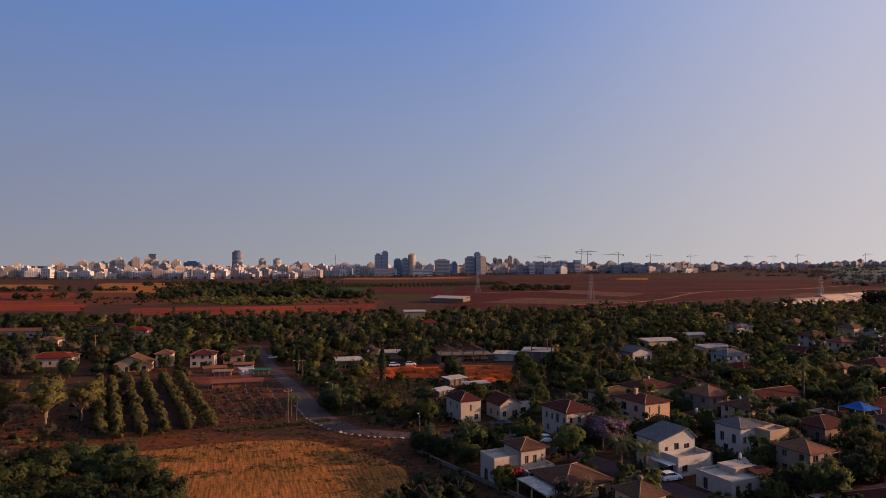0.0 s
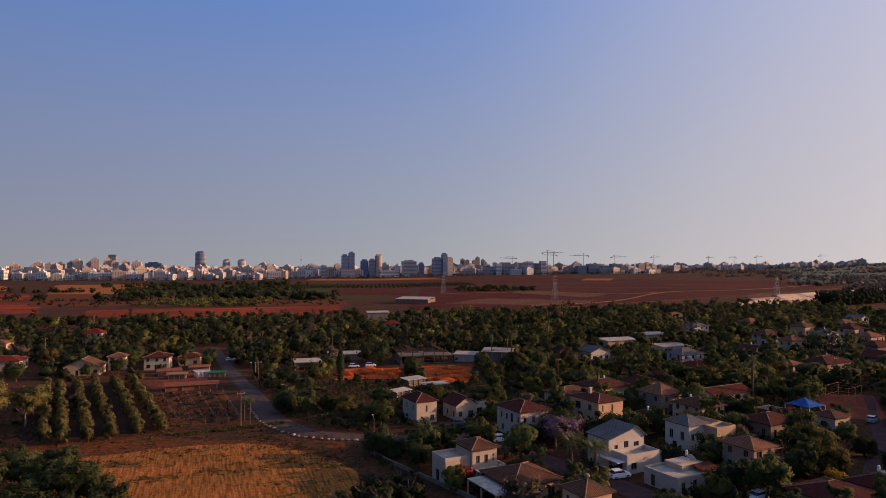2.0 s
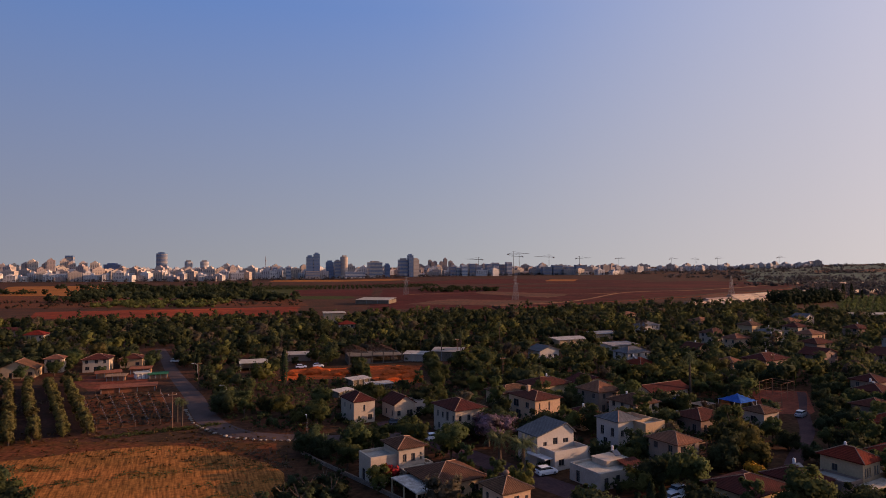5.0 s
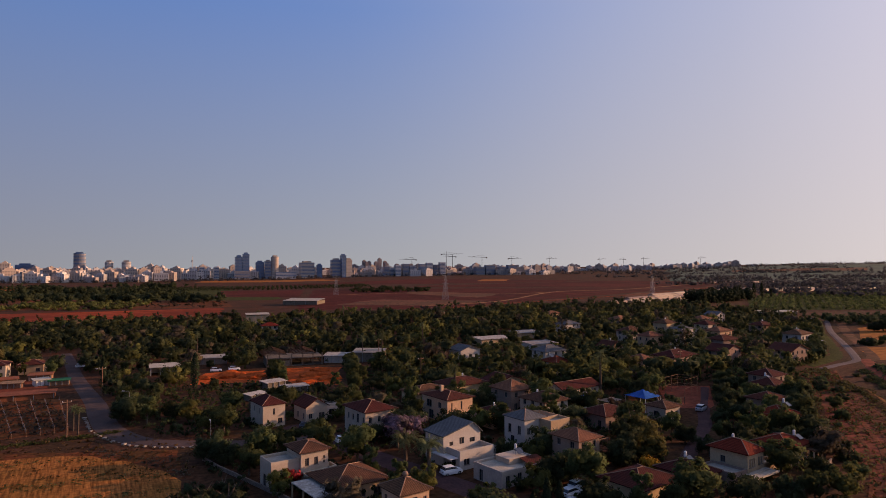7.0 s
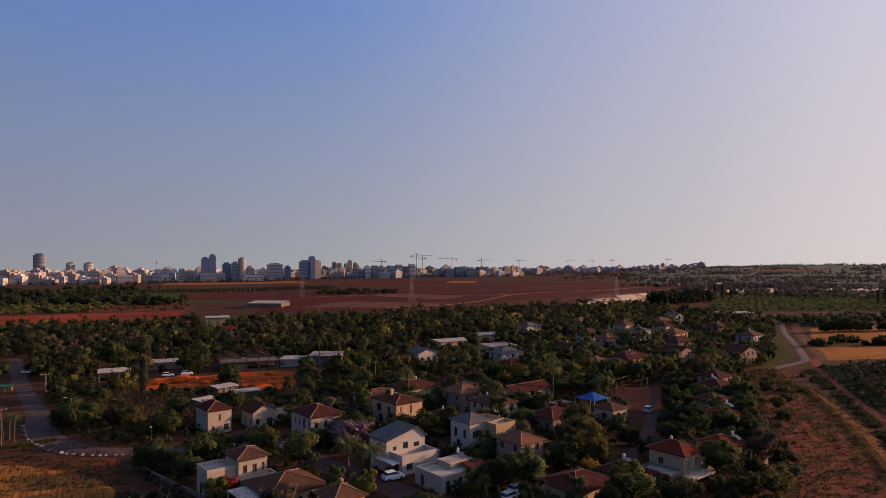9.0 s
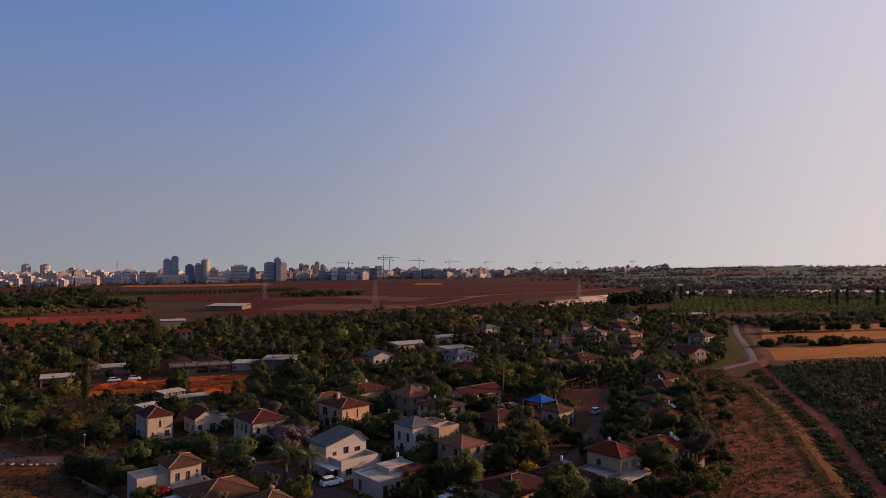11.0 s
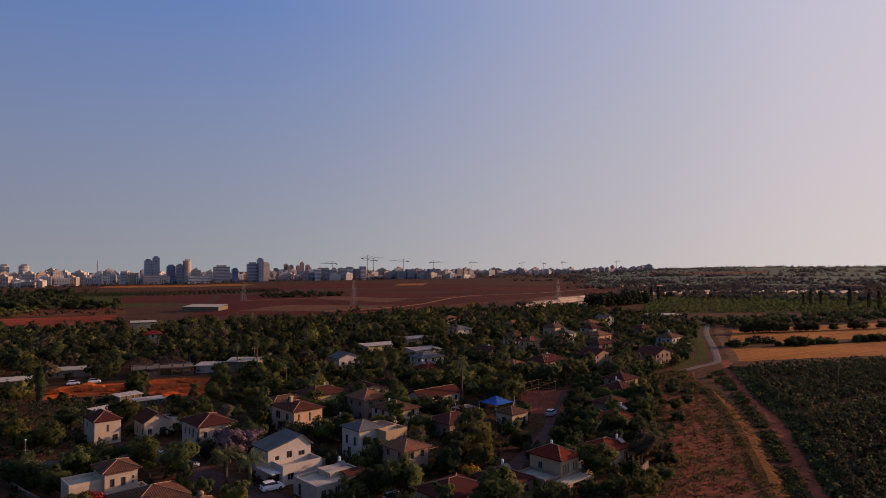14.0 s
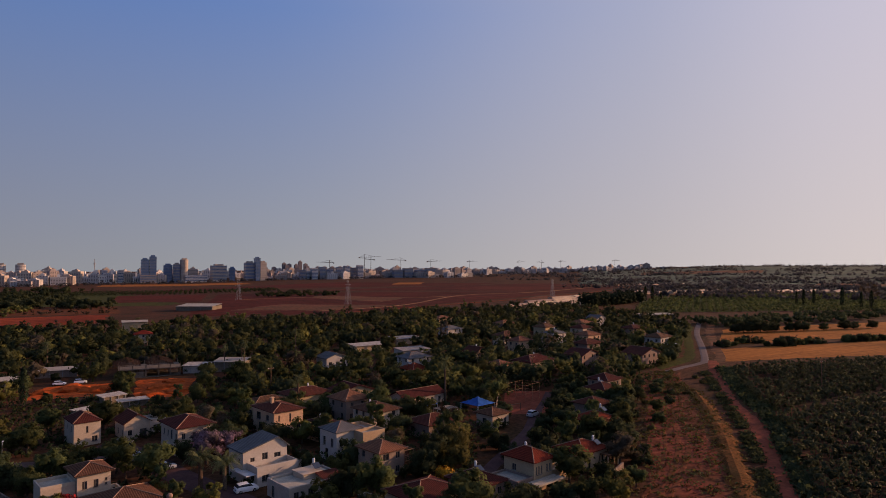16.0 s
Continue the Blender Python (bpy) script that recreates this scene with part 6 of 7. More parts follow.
for x, y, sort, s in ((121.5, 138, "oak_a", 0.75), (113, 126, "ash_a", 0.7), (104, 126.5, "oak_a", 0.8), (128, 144, "ash_b", 0.7), (141, 163, "oak_a", 0.85), (146, 168, "ash_c", 0.9), (103, 117, "ash_c", 0.7), (152, 178, "ash_a", 0.8),
                      (17, 240, "oak_a", 0.9), (17.5, 247, "ash_b", 0.9), (18, 255, "oak_a", 0.8), (44, 240, "ash_c", 0.9), (45, 250, "ash_a", 1.0), (46, 258, "oak_a", 0.9), (44, 231, "ash_b", 0.9), (-7, 272, "oak_a", 0.6), (38, 271, "oak_a", 0.6),
                      (53, 270, "ash_a", 0.7), (4, 271, "ash_b", 0.6)):
    put(sort, x, y, s)

for x, y, sort, s in ((-112, 249, "ash_c", 0.8), (-106, 247, "oak_a", 0.7), (-99, 250, "ash_b", 0.75), (-91, 257, "ash_a", 0.9), (-87, 260, "poplar_a", 0.9), (-84, 254, "shrub_a", 1.4), (-76, 259, "oak_a", 0.6), (-104, 266, "ash_c", 1.1),
                      (-92, 275, "ash_a", 1.2), (-84, 278, "gum_a", 1.0), (-74, 285, "ash_c", 1.1), (-64, 282, "oak_a", 1.1), (-62, 270, "ash_b", 0.8), (-118, 262, "gum_a", 1.0), (-126, 254, "oak_a", 1.1), (-120, 244, "ash_a", 0.9),
                      (-95, 246, "shrub_b", 1.4), (-101, 243, "shrub_a", 1.3), (-79, 246, "shrub_c", 1.2)):
    put(sort, x, y, s)

for x, y, sort, s in ((222, 212, "oak_a", 0.9), (228, 219, "ash_c", 1.0), (236, 227, "oak_a", 1.0), (243, 235, "ash_b", 0.9), (251, 244, "ash_c", 1.0), (260, 255, "oak_a", 1.0), (270, 267, "ash_a", 0.9), (281, 280, "ash_c", 1.0),
                      (294, 295, "oak_a", 1.0), (216, 213, "ash_c", 0.9), (223, 217, "oak_a", 1.0), (232, 224, "ash_a", 1.0), (241, 234, "poplar_a", 0.9), (247, 241, "ash_c", 1.0), (256, 249, "oak_a", 1.0), (266, 259, "poplar_a", 1.0), (276, 270, "ash_c", 1.0), (290, 284, "oak_a", 1.1), (302, 297, "ash_b", 1.0), (226, 228, "ash_a", 1.0), (246, 252, "oak_a", 1.1), (262, 272, "ash_c", 1.1)):
    put(sort, x, y, s)

# The dense dark stand in the near south-west
for k in range(400):
    x, y = rng.uniform(-98, -30), rng.uniform(84, 134)
    edge = 134 - max(0, x + 56) * 1.1
    if y < edge and free(x, y, 4.0):
        put(("oak_a", "ash_c", "ash_a")[k % 3], x, y, rng.uniform(0.95, 1.2), "dense stand by the field", room=2.0)

# Gardens, filled up to the houses and streets
near, far_trees, mid = 0, [], []
SORTS = ("ash_a", "ash_b", "ash_c", "oak_a", "oak_a", "lime_a", "dull_a", "poplar_a", "ash_c", "shrub_a", "shrub_b", "poplar_a", "lime_a", "ash_b")
for k in range(16000):
    y = 90 + 400 * rng.uniform() ** 1.25
    x = rng.uniform(-330, 335)
    dist = math.hypot(x - 20, y)
    inside = west_edge(y) < x < east_edge(y)
    west = y > 242 and -330 < x < west_edge(y) - 12
    if not (inside or west) or y > 478 + 0.09 * x:
        continue
    if 21 < x < 42 and 218 < y < 264 or -12 < x < 14 and 232 < y < 264:
        continue
    if -92 < x < -46 and y < 264 or dist > 215 and rng.uniform() < 0.05:
        continue
    s = rng.uniform(0.75, 1.25)
    close = dist < 205 and x > -40
    if -16 < x < 52 and 188 < y < 236:
        continue
    ax, ay = (x - 20) / dist, y / dist
    if not close and rng.uniform() < 0.93 and not all(clear(x + ax * q, y + ay * q, -0.4) for q in (4, 8, 12)):
        continue
    if clear(x, y, 1.5 if close else 0.6) and free(x, y, 3.9 if close else 7.2):
        if close and near < 330:
            sort = SORTS[k % len(SORTS)]
            near += 1
            put(sort, x, y, s)
        else:
            occupy(x, y, 2.3)
            u = rng.uniform()
            far_trees.append((x, y, 2.9 + 3.3 * u, 4.6 + 6.0 * u * rng.uniform(0.6, 1.0)) if rng.uniform() < 0.84 else (x, y, 2.4 + 1.8 * u, 8 + 5.5 * u))
for i, (mname, txt) in enumerate((("leaf", "dense green garden trees further back"), ("leaf_dark", "dense dark green garden trees further back"), ("leaf_brown", "dull brownish garden trees further back"), ("leaf_yellow", "yellow-green garden trees further back"))):
    chosen = [t for j, t in enumerate(far_trees) if (j * 7919 % 10) in ((0, 1, 2, 7), (3, 4, 5, 6), (8,), (9,))[i]]
    woods("garden_woods", [t for t in chosen if t[1] < 270], M[mname], txt, 260, 0.30, lobes=9, fat=1.1)
    woods("garden_woods", [t for t in chosen if t[1] >= 270], M[mname], txt + " towards the fields", 130, 0.38, lobes=7, fat=1.2)

# Garden shrubs and hedges in every gap
shrubs = []
for k in range(9000):
    y = 88 + 160 * rng.uniform()
    x = rng.uniform(-50, 215)
    if west_edge(y) - 2 < x < east_edge(y) + 1 and not (21 < x < 42 and 218 < y < 264 or -12 < x < 14 and 232 < y < 264) and to_street(x, y) > 4.4 and free(x, y, 0.6):
        if all((x - a) ** 2 + (y - b) ** 2 > (c * 0.86) ** 2 for a, b, c in FOOT):
            occupy(x, y, 0.75)
            shrubs.append((x, y, rng.uniform(0.8, 1.7), rng.uniform(1.0, 2.6)))
lanes = [(33, 152, 4), (36, 143, 4), (29, 158, 4), (47, 108, 4), (43, 125, 3.5), (52, 121, 3.5)]
for hx, hy, w, d, turn in RECTS:
    c, q = math.cos(radians(turn)), math.sin(radians(turn))
    if hy > 235 or hx < -20:
        continue
    for k in range(int((w + d) * 1.15)):
        e = rng.uniform(-1, 1)
        lx, ly = (e * (w / 2 + 1), -d / 2 - rng.uniform(1.3, 2.6)) if rng.uniform() < w / (w + d) else (rng.choice((-1, 1)) * (w / 2 + rng.uniform(1.3, 2.6)), e * (d / 2 + 1))
        x, y = hx + lx * c - ly * q, hy + lx * q + ly * c
        inside = any(abs((x - a) * math.cos(radians(tn)) + (y - b) * math.sin(radians(tn))) < ww / 2 + 0.7 and abs(-(x - a) * math.sin(radians(tn)) + (y - b) * math.cos(radians(tn))) < dd / 2 + 0.7
                     for a, b, ww, dd, tn in RECTS)
        if not inside and to_street(x, y) > 4.4 and all((x - a) ** 2 + (y - b) ** 2 > r_ * r_ for a, b, r_ in lanes):
            shrubs.append((x, y, rng.uniform(0.9, 1.7), rng.uniform(1.4, 3.4)))
rng.shuffle(shrubs)
woods("garden_shrubs", shrubs[::2], M["leaf_dark"], "dark garden shrubs and hedges round the houses", 30, 0.65, "shrubs", 3)
woods("garden_hedges", shrubs[1::2], M["leaf"], "green garden shrubs and hedges round the houses", 30, 0.65, "shrubs", 3)

# Dry weeds and tufts on the open ground
def tufts(name, n, spot, size, material, label):
    r, parts = np.random.default_rng(n), []
    for k in range(n):
        x, y = spot(r)
        z, c = ground_z(x, y), size * r.uniform(0.5, 1.5)
        p = np.array([x, y, z]) + np.stack([r.normal(0, c * 0.6, 7), r.normal(0, c * 0.6, 7), r.uniform(0.05, c * 0.7, 7)], 1)
        parts.append(leaf_cards(p, np.tile((0.0, 0.0, 0.8), (7, 1)), c * 0.45, r, 0.8))
    return tagged(new(name, arrays_mesh(name, parts, material)), label, "weeds", kind="stuff")


def on_strip(r):
    y = r.uniform(66, 194)
    lo, hi = np.interp(y, [60, 100, 145, 195], [90, 118, 152, 198]), np.interp(y, [60, 82, 118, 152, 194], [110, 128, 156, 180, 206])
    return lo + (hi - lo) * r.uniform() + 2, y


def in_gully(r):
    y = r.uniform(66, 186)
    while math.sin(y * 0.31) + math.sin(y * 0.83 + 1) < -1.0:
        y = r.uniform(66, 186)
    return np.interp(y, [60, 82, 96, 124, 170, 194], [117.5, 134.8, 147.5, 170, 203.5, 221]) + r.normal(0, 0.9), y


def on_ridge(r):
    y = r.uniform(64, 172)
    return np.interp(y, [56, 84, 91, 109, 120.5, 135.5, 159], [108, 131.5, 137, 151.5, 160.5, 171, 187]) + r.normal(0, 1.5), y


def past_track(r):
    y = r.uniform(66, 190)
    return np.interp(y, [60, 82, 118, 152, 194], [125.5, 142, 173.5, 197, 228]) + abs(r.normal(0, 2.6)) * (0.5 if y < 110 else 1.4), y


tufts("dry_weeds", 700, on_strip, 0.4, M["weed"], "dry brown weeds over the bare strip")
tufts("green_weeds", 900, on_strip, 0.6, M["leaf_olive"], "green weeds over the bare strip")
tufts("gully_scrub", 1500, in_gully, 0.62, M["leaf_dark"], "dark scrub in the gully beside the track")
tufts("ridge_weeds", 700, on_ridge, 0.5, M["leaf_olive"], "yellowing grass tufts on the ridge")
tufts("track_scrub", 1300, past_track, 1.0, M["leaf_dark"], "dark scrub between track and orchard")
def in_patches(r):
    cx, cy, wx, wy = ((-38, 133, 3, 1.2), (-26, 136, 4, 1.2), (-14, 140, 4, 1.5), (-6, 137, 3, 1.5), (-10, 128, 7, 1.0), (-48, 143, 3, 1.2), (-30, 152, 8, 1.0), (-9, 121, 4, 1.5))[r.integers(8)]
    return cx + r.normal(0, wx), cy + r.normal(0, wy)


def on_bank(r):
    x = r.uniform(-22, 5)
    return x, min(stubble_edge(x) + 1 + abs(r.normal(0, 5)), float(np.interp(x, [-24, -11, 0, 10], [171, 159.5, 155, 153])))


tufts("field_weeds", 520, in_patches, 0.32, M["leaf_olive"], "patches of low green weeds in the stubble")
tufts("bank_scrub", 260, on_bank, 0.35, M["leaf_brown"], "dull low scrub on the bank below the road")
tufts("plot_verge", 200, lambda r: (lambda u: (-44 + 26 * u, 165.5 + 9.5 * u + r.normal(0, 1.0)))(r.uniform()), 0.5, M["leaf_yellow"], "green grass along the edge of the vine plot")
tufts("bank_weeds", 600, lambda r: (r.uniform(-100, 4), r.uniform(140, 172)), 0.45, M["weed"], "dry weeds on the field bank")
tufts("west_weeds", 900, lambda r: (r.uniform(-130, -74), r.uniform(136, 215)), 0.7, M["leaf_brown"], "dry weeds west of the olive rows")
tufts("plot_weeds", 330, lambda r: (lambda u, v: (-47 + 17 * u - 18 * v, 172 + 6 * u + 42 * v))(r.uniform(), r.uniform()), 0.7, M["leaf_brown"], "straggling young vines and weeds")

# Hedges, orchard and far belts
def strew(n, xy, s0, s1, h0, h1):
    out = []
    for k in range(n):
        x, y = xy(k)
        out.append((x, y, rng.uniform(s0, s1), rng.uniform(h0, h1)))
    return out


for x, y, s in ((273, 238, 2.3), (277, 239, 2.0), (281, 238, 1.6), (290, 243, 2.2), (295, 243, 2.4), (300, 242, 1.8), (293, 231, 1.7), (299, 229, 2.6), (303, 228.5, 2.4), (307, 229, 2.5), (311, 228.5, 1.9),
                (317, 229, 1.7), (321, 229, 2.2), (325, 228, 1.5), (341, 227, 2.2), (345, 227, 2.4), (350, 226, 2.5), (356, 225, 2.3), (362, 224, 2.0), (369, 223, 2.3)):
    put(("shrub_a", "shrub_b")[x % 3 == 2], x, y, s, "hedge bushes", rng.uniform(0.85, 1.1), 0.5)
for x, y, s in ((323, 280, 0.8), (328, 279, 0.95), (333, 278, 1.05), (338, 277, 1.05), (343, 277, 0.95), (347, 276, 0.8), (356, 274, 0.75), (360, 273, 0.9), (365, 272, 0.8), (378, 270, 0.7), (392, 268, 0.8), (398, 267, 0.7), (412, 266, 0.8)):
    put("oak_a", x, y, s * 1.4, "hedge trees", rng.uniform(0.75, 0.95), 0.3)
for x, y, sort, s in ((149, 145, "ash_c", 1.2), (145, 139, "oak_a", 1.1), (152.5, 150, "ash_c", 1.0), (131, 121, "ash_c", 1.05), (126, 114, "oak_a", 1.05), (117, 95.5, "ash_a", 0.62), (113, 99, "oak_a", 0.75), (183, 171, "shrub_b", 1.7),
                      (176, 164, "shrub_a", 1.7), (158, 141, "ash_a", 0.6), (153, 134, "shrub_b", 1.5), (164, 157, "oak_a", 0.8)):
    put(sort, x, y, s, "trees along the bare strip")
for x, y, s in ((178, 160, 0.9), (188, 168, 0.8), (170, 150, 1.0), (163, 152, 0.8), (180, 176, 0.9), (158, 139, 0.7), (196, 182, 0.8), (146, 128, 0.7), (131, 112, 1.1), (127, 107, 1.2), (150, 140, 0.9), (168, 165, 0.9), (140, 131, 1.0),
                (135, 122, 1.2), (128, 113, 0.9), (204, 178, 0.8), (200, 170, 0.7), (183, 158, 0.8)):
    put("shrub_c" if s < 0.85 else "shrub_a", x, y, s * 1.2, "weedy bushes")
citrus = []
for i in range(56):
    for j in range(62):
        u, v = 3.6 * j, 3.4 * i
        x, y = 126 + 0.62 * v + 0.78 * u, 62 + 0.78 * v - 0.30 * u + 3
        lo = float(np.interp(y, [60, 80, 101, 109, 122, 139, 156, 179, 194], [126, 143, 161, 168, 180, 191, 202, 222, 236]))
        if lo + 1 < x < 345 and 58 < y < min(195 - (x - 239) * 0.3, 186 - (x - 240) * 0.14) and abs(y - 126 - (x - 184) * 0.16) > 2.0 and not (228 > x > 214 and 160 < y < 170) and rng.uniform() < 0.97:
            citrus.append((x + rng.uniform(-0.4, 0.4), y + rng.uniform(-0.4, 0.4), rng.uniform(1.7, 2.4), rng.uniform(2.6, 4.2)))
woods("orchard", citrus, M["citrus"], "dense dark green orchard rows", 64, 0.42, "orchard", 4)
woods("far_orchard", [(x, y, rng.uniform(2.6, 3.4), rng.uniform(3.0, 4.4)) for i in range(58) for j in range(44) for x, y in [(366 + i * 5.4 + j * 4.2, 425 - i * 2.2 + j * 4.6)] if y < 590 and x < 800 and rng.uniform() < 0.95],
      M["leaf"], "far orchard in even rows", 12, 0.9, "orchard", 2)
woods("windbreak", strew(80, lambda k: (368 + (k % 27) * 3.1 + rng.uniform(-2, 2), 494 + (k % 27) * 1.2 + (k // 27) * 7 + rng.uniform(-2, 2)), 3.0, 4.2, 13, 18), M["leaf_pine"], "dark dense windbreak of tall conifers", 170, 0.6, lobes=11, low=-0.06, fat=1.3)
for x, y, s in ((457, 531, 1.2), (463, 528, 1.2), (470, 524, 0.8), (539, 428, 0.9), (543, 424, 1.1), (549, 419, 1.1), (539, 384, 1.35), (541, 369, 1.1), (547, 365, 1.2), (560, 356, 1.2)):
    put("cypress_tall", x, y, s, "far cypresses", 1.1)
WEST = [(lambda u, v: (-265 + 225 * u - 165 * v * (1 - 0.4 * u), 730 + 470 * v))(rng.uniform(), rng.uniform() ** 1.4) for k in range(44)]
woods("west_belt", strew(400, lambda k: (WEST[k % 44][0] + rng.normal(0, 15), WEST[k % 44][1] + rng.normal(0, 9)), 3.0, 8.5, 5, 12), M["leaf_dark"], "belt of dark trees beyond the red strip", 90, 0.55, lobes=6)
woods("west_thicket", strew(170, lambda k: (rng.uniform(-215, -105), rng.uniform(622, 720)), 2.5, 5.0, 2.5, 6.0), M["leaf_yellow"], "yellow-green thicket beyond the red strip", 60, 0.55, lobes=5)
woods("west_scrub", strew(150, lambda k: (rng.uniform(-330, -30), rng.uniform(632, 735)), 1.5, 3.6, 1.5, 4.0), M["leaf_brown"], "dull scrub beyond the red strip", 30, 0.7, lobes=3)
woods("outer_belt", strew(150, lambda k: (lambda u: (-330 - 330 * u + rng.uniform(-20, 20), (718, 735, 905, 925)[k % 4] + rng.uniform(-12, 12)))(rng.uniform()), 3.0, 6.5, 4, 9), M["leaf_dark"], "hedges and trees between the western fields", 60, 0.6, lobes=4)
woods("plantation", [(x + rng.uniform(-1, 1), 1012 + k * 14 + (x * 0.02) + rng.uniform(-2, 2), 3.2, 5.0) for x in range(-170, 160, 7) for k in range(8)], M["leaf_dark"], "green plantation behind the red field", 30, 0.7, lobes=3)
woods("copse", strew(90, lambda k: (lambda u: (112 + 95 * u + rng.uniform(-6, 20), rng.uniform(830, 950)))(rng.uniform()), 3.0, 5.5, 3.5, 6.5), M["leaf_dark"], "low dark copse in the red field", 60, 0.6, lobes=4)
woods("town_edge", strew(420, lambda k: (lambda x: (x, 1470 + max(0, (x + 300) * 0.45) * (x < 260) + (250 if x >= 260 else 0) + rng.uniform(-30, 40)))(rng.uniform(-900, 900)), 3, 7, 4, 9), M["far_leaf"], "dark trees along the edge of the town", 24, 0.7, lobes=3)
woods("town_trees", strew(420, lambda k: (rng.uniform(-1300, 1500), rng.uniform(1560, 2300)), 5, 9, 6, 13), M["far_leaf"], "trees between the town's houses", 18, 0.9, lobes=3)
def polar(a0, a1, r0, r1):
    a, r = radians(rng.uniform(a0, a1)), rng.uniform(r0, r1)
    return r * math.sin(a), r * math.cos(a)


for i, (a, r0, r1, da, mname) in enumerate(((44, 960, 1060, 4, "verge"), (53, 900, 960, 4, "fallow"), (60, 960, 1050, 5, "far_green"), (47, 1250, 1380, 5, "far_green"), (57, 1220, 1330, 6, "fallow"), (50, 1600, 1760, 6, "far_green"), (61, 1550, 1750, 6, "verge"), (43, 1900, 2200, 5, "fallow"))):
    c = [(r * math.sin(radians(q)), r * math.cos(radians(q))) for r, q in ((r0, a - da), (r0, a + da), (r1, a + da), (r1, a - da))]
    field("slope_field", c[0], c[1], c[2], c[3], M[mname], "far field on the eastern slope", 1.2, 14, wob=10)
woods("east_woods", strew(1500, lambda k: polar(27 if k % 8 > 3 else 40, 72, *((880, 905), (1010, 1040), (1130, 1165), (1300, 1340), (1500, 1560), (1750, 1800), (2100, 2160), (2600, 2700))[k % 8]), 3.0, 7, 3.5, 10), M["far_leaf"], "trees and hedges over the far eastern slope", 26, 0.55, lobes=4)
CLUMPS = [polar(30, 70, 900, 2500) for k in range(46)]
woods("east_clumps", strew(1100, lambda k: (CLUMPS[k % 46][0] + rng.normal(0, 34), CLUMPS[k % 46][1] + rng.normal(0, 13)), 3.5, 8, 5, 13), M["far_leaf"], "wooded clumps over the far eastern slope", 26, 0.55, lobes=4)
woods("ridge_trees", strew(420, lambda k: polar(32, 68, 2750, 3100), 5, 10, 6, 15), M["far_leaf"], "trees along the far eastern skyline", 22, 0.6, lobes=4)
woods("field_margin", strew(150, lambda k: (rng.uniform(335, 560), rng.uniform(300, 345)), 2.5, 4.2, 3.5, 6.5), M["leaf_dark"], "bushes between golden fields and the far orchard", 70, 0.7)
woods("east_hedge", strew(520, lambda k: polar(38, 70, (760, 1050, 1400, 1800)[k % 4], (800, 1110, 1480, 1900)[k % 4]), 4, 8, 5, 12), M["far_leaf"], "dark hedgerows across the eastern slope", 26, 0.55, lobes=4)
woods("field_hedges", strew(200, lambda k: (lambda s, j: (430 + 560 * s + 30 * j + rng.uniform(-8, 8), 640 + 420 * s - 160 * j + rng.uniform(-6, 6)))(rng.uniform(0.3, 1), 2 + k % 2), 3, 6, 4, 9), M["leaf_brown"], "hedgerows between far eastern fields", 20, 0.9, lobes=3)


# ---- the town on the skyline ----
def block_meshes(w, d, h, wall, steps_, dark="city_dark", bays=4):
    """Meshes of an apartment block: body with stepped top, recessed window columns and roof boxes."""
    bm = boxes((-w / 2, w / 2, -d / 2, d / 2, -3, h))
    if steps_:
        box(bm, -w * 0.30, w * 0.22, -d * 0.34, d * 0.34, h, h + 3.2)
    body = mesh_of("wall", bm)
    body.materials.append(M[wall])
    bm = bmesh.new()
    z = 3.2
    while z < h - 2:
        for k in range(bays):
            x = -w / 2 + w * (k + 0.5) / bays
            box(bm, x - w * 0.27 / bays, x + w * 0.27 / bays, -d / 2 - 0.12, -d / 2 + 0.3, z, z + 1.5)
        for sg in (-1, 1):
            box(bm, sg * w / 2 - 0.12, sg * w / 2 + 0.12, -d * 0.36, d * 0.36, z, z + 1.4)
        z += 3.2
    grid = mesh_of("window_grid", bm)
    grid.materials.append(M[dark])
    bm = boxes((-w * 0.1, w * 0.1, -d * 0.15, d * 0.15, h + (3.2 if steps_ else 0), h + 5.6))
    top = mesh_of("roof_box", bm)
    top.materials.append(M[wall])
    return body, grid, top


BLOCKS = [block_meshes(22, 18, 22, "city_white", True), block_meshes(26, 16, 27, "city_beige", True, bays=5), block_meshes(18, 18, 34, "city_pink", True), block_meshes(30, 16, 18, "city_white", False, bays=6),
          block_meshes(20, 20, 42, "city_beige", True), block_meshes(24, 16, 15, "city_pink", False), block_meshes(18, 16, 48, "city_pink", True, bays=3), block_meshes(34, 18, 24, "city_grey", False, bays=6)]
BLOCK_WORDS = ["white apartment block with a stepped roof", "beige apartment block of many storeys", "dusky pink apartment block", "long white apartment block", "tall beige apartment block", "low dusky apartment block",
               "slim dusky apartment tower", "broad grey office block"]


def block(i, x, y, turn, stretch=1.0):
    body, grid, top = BLOCKS[i]
    ob = thing("apartment_building", x, y, turn, BLOCK_WORDS[i] + " on the skyline", "building", "town blocks")
    ob.scale = (1, 1, stretch)
    part("wall", body, None, ob)
    tagged(part("window_grid", grid, None, ob), "tiny far-off windows", kind="stuff")
    part("roof_box", top, None, ob)


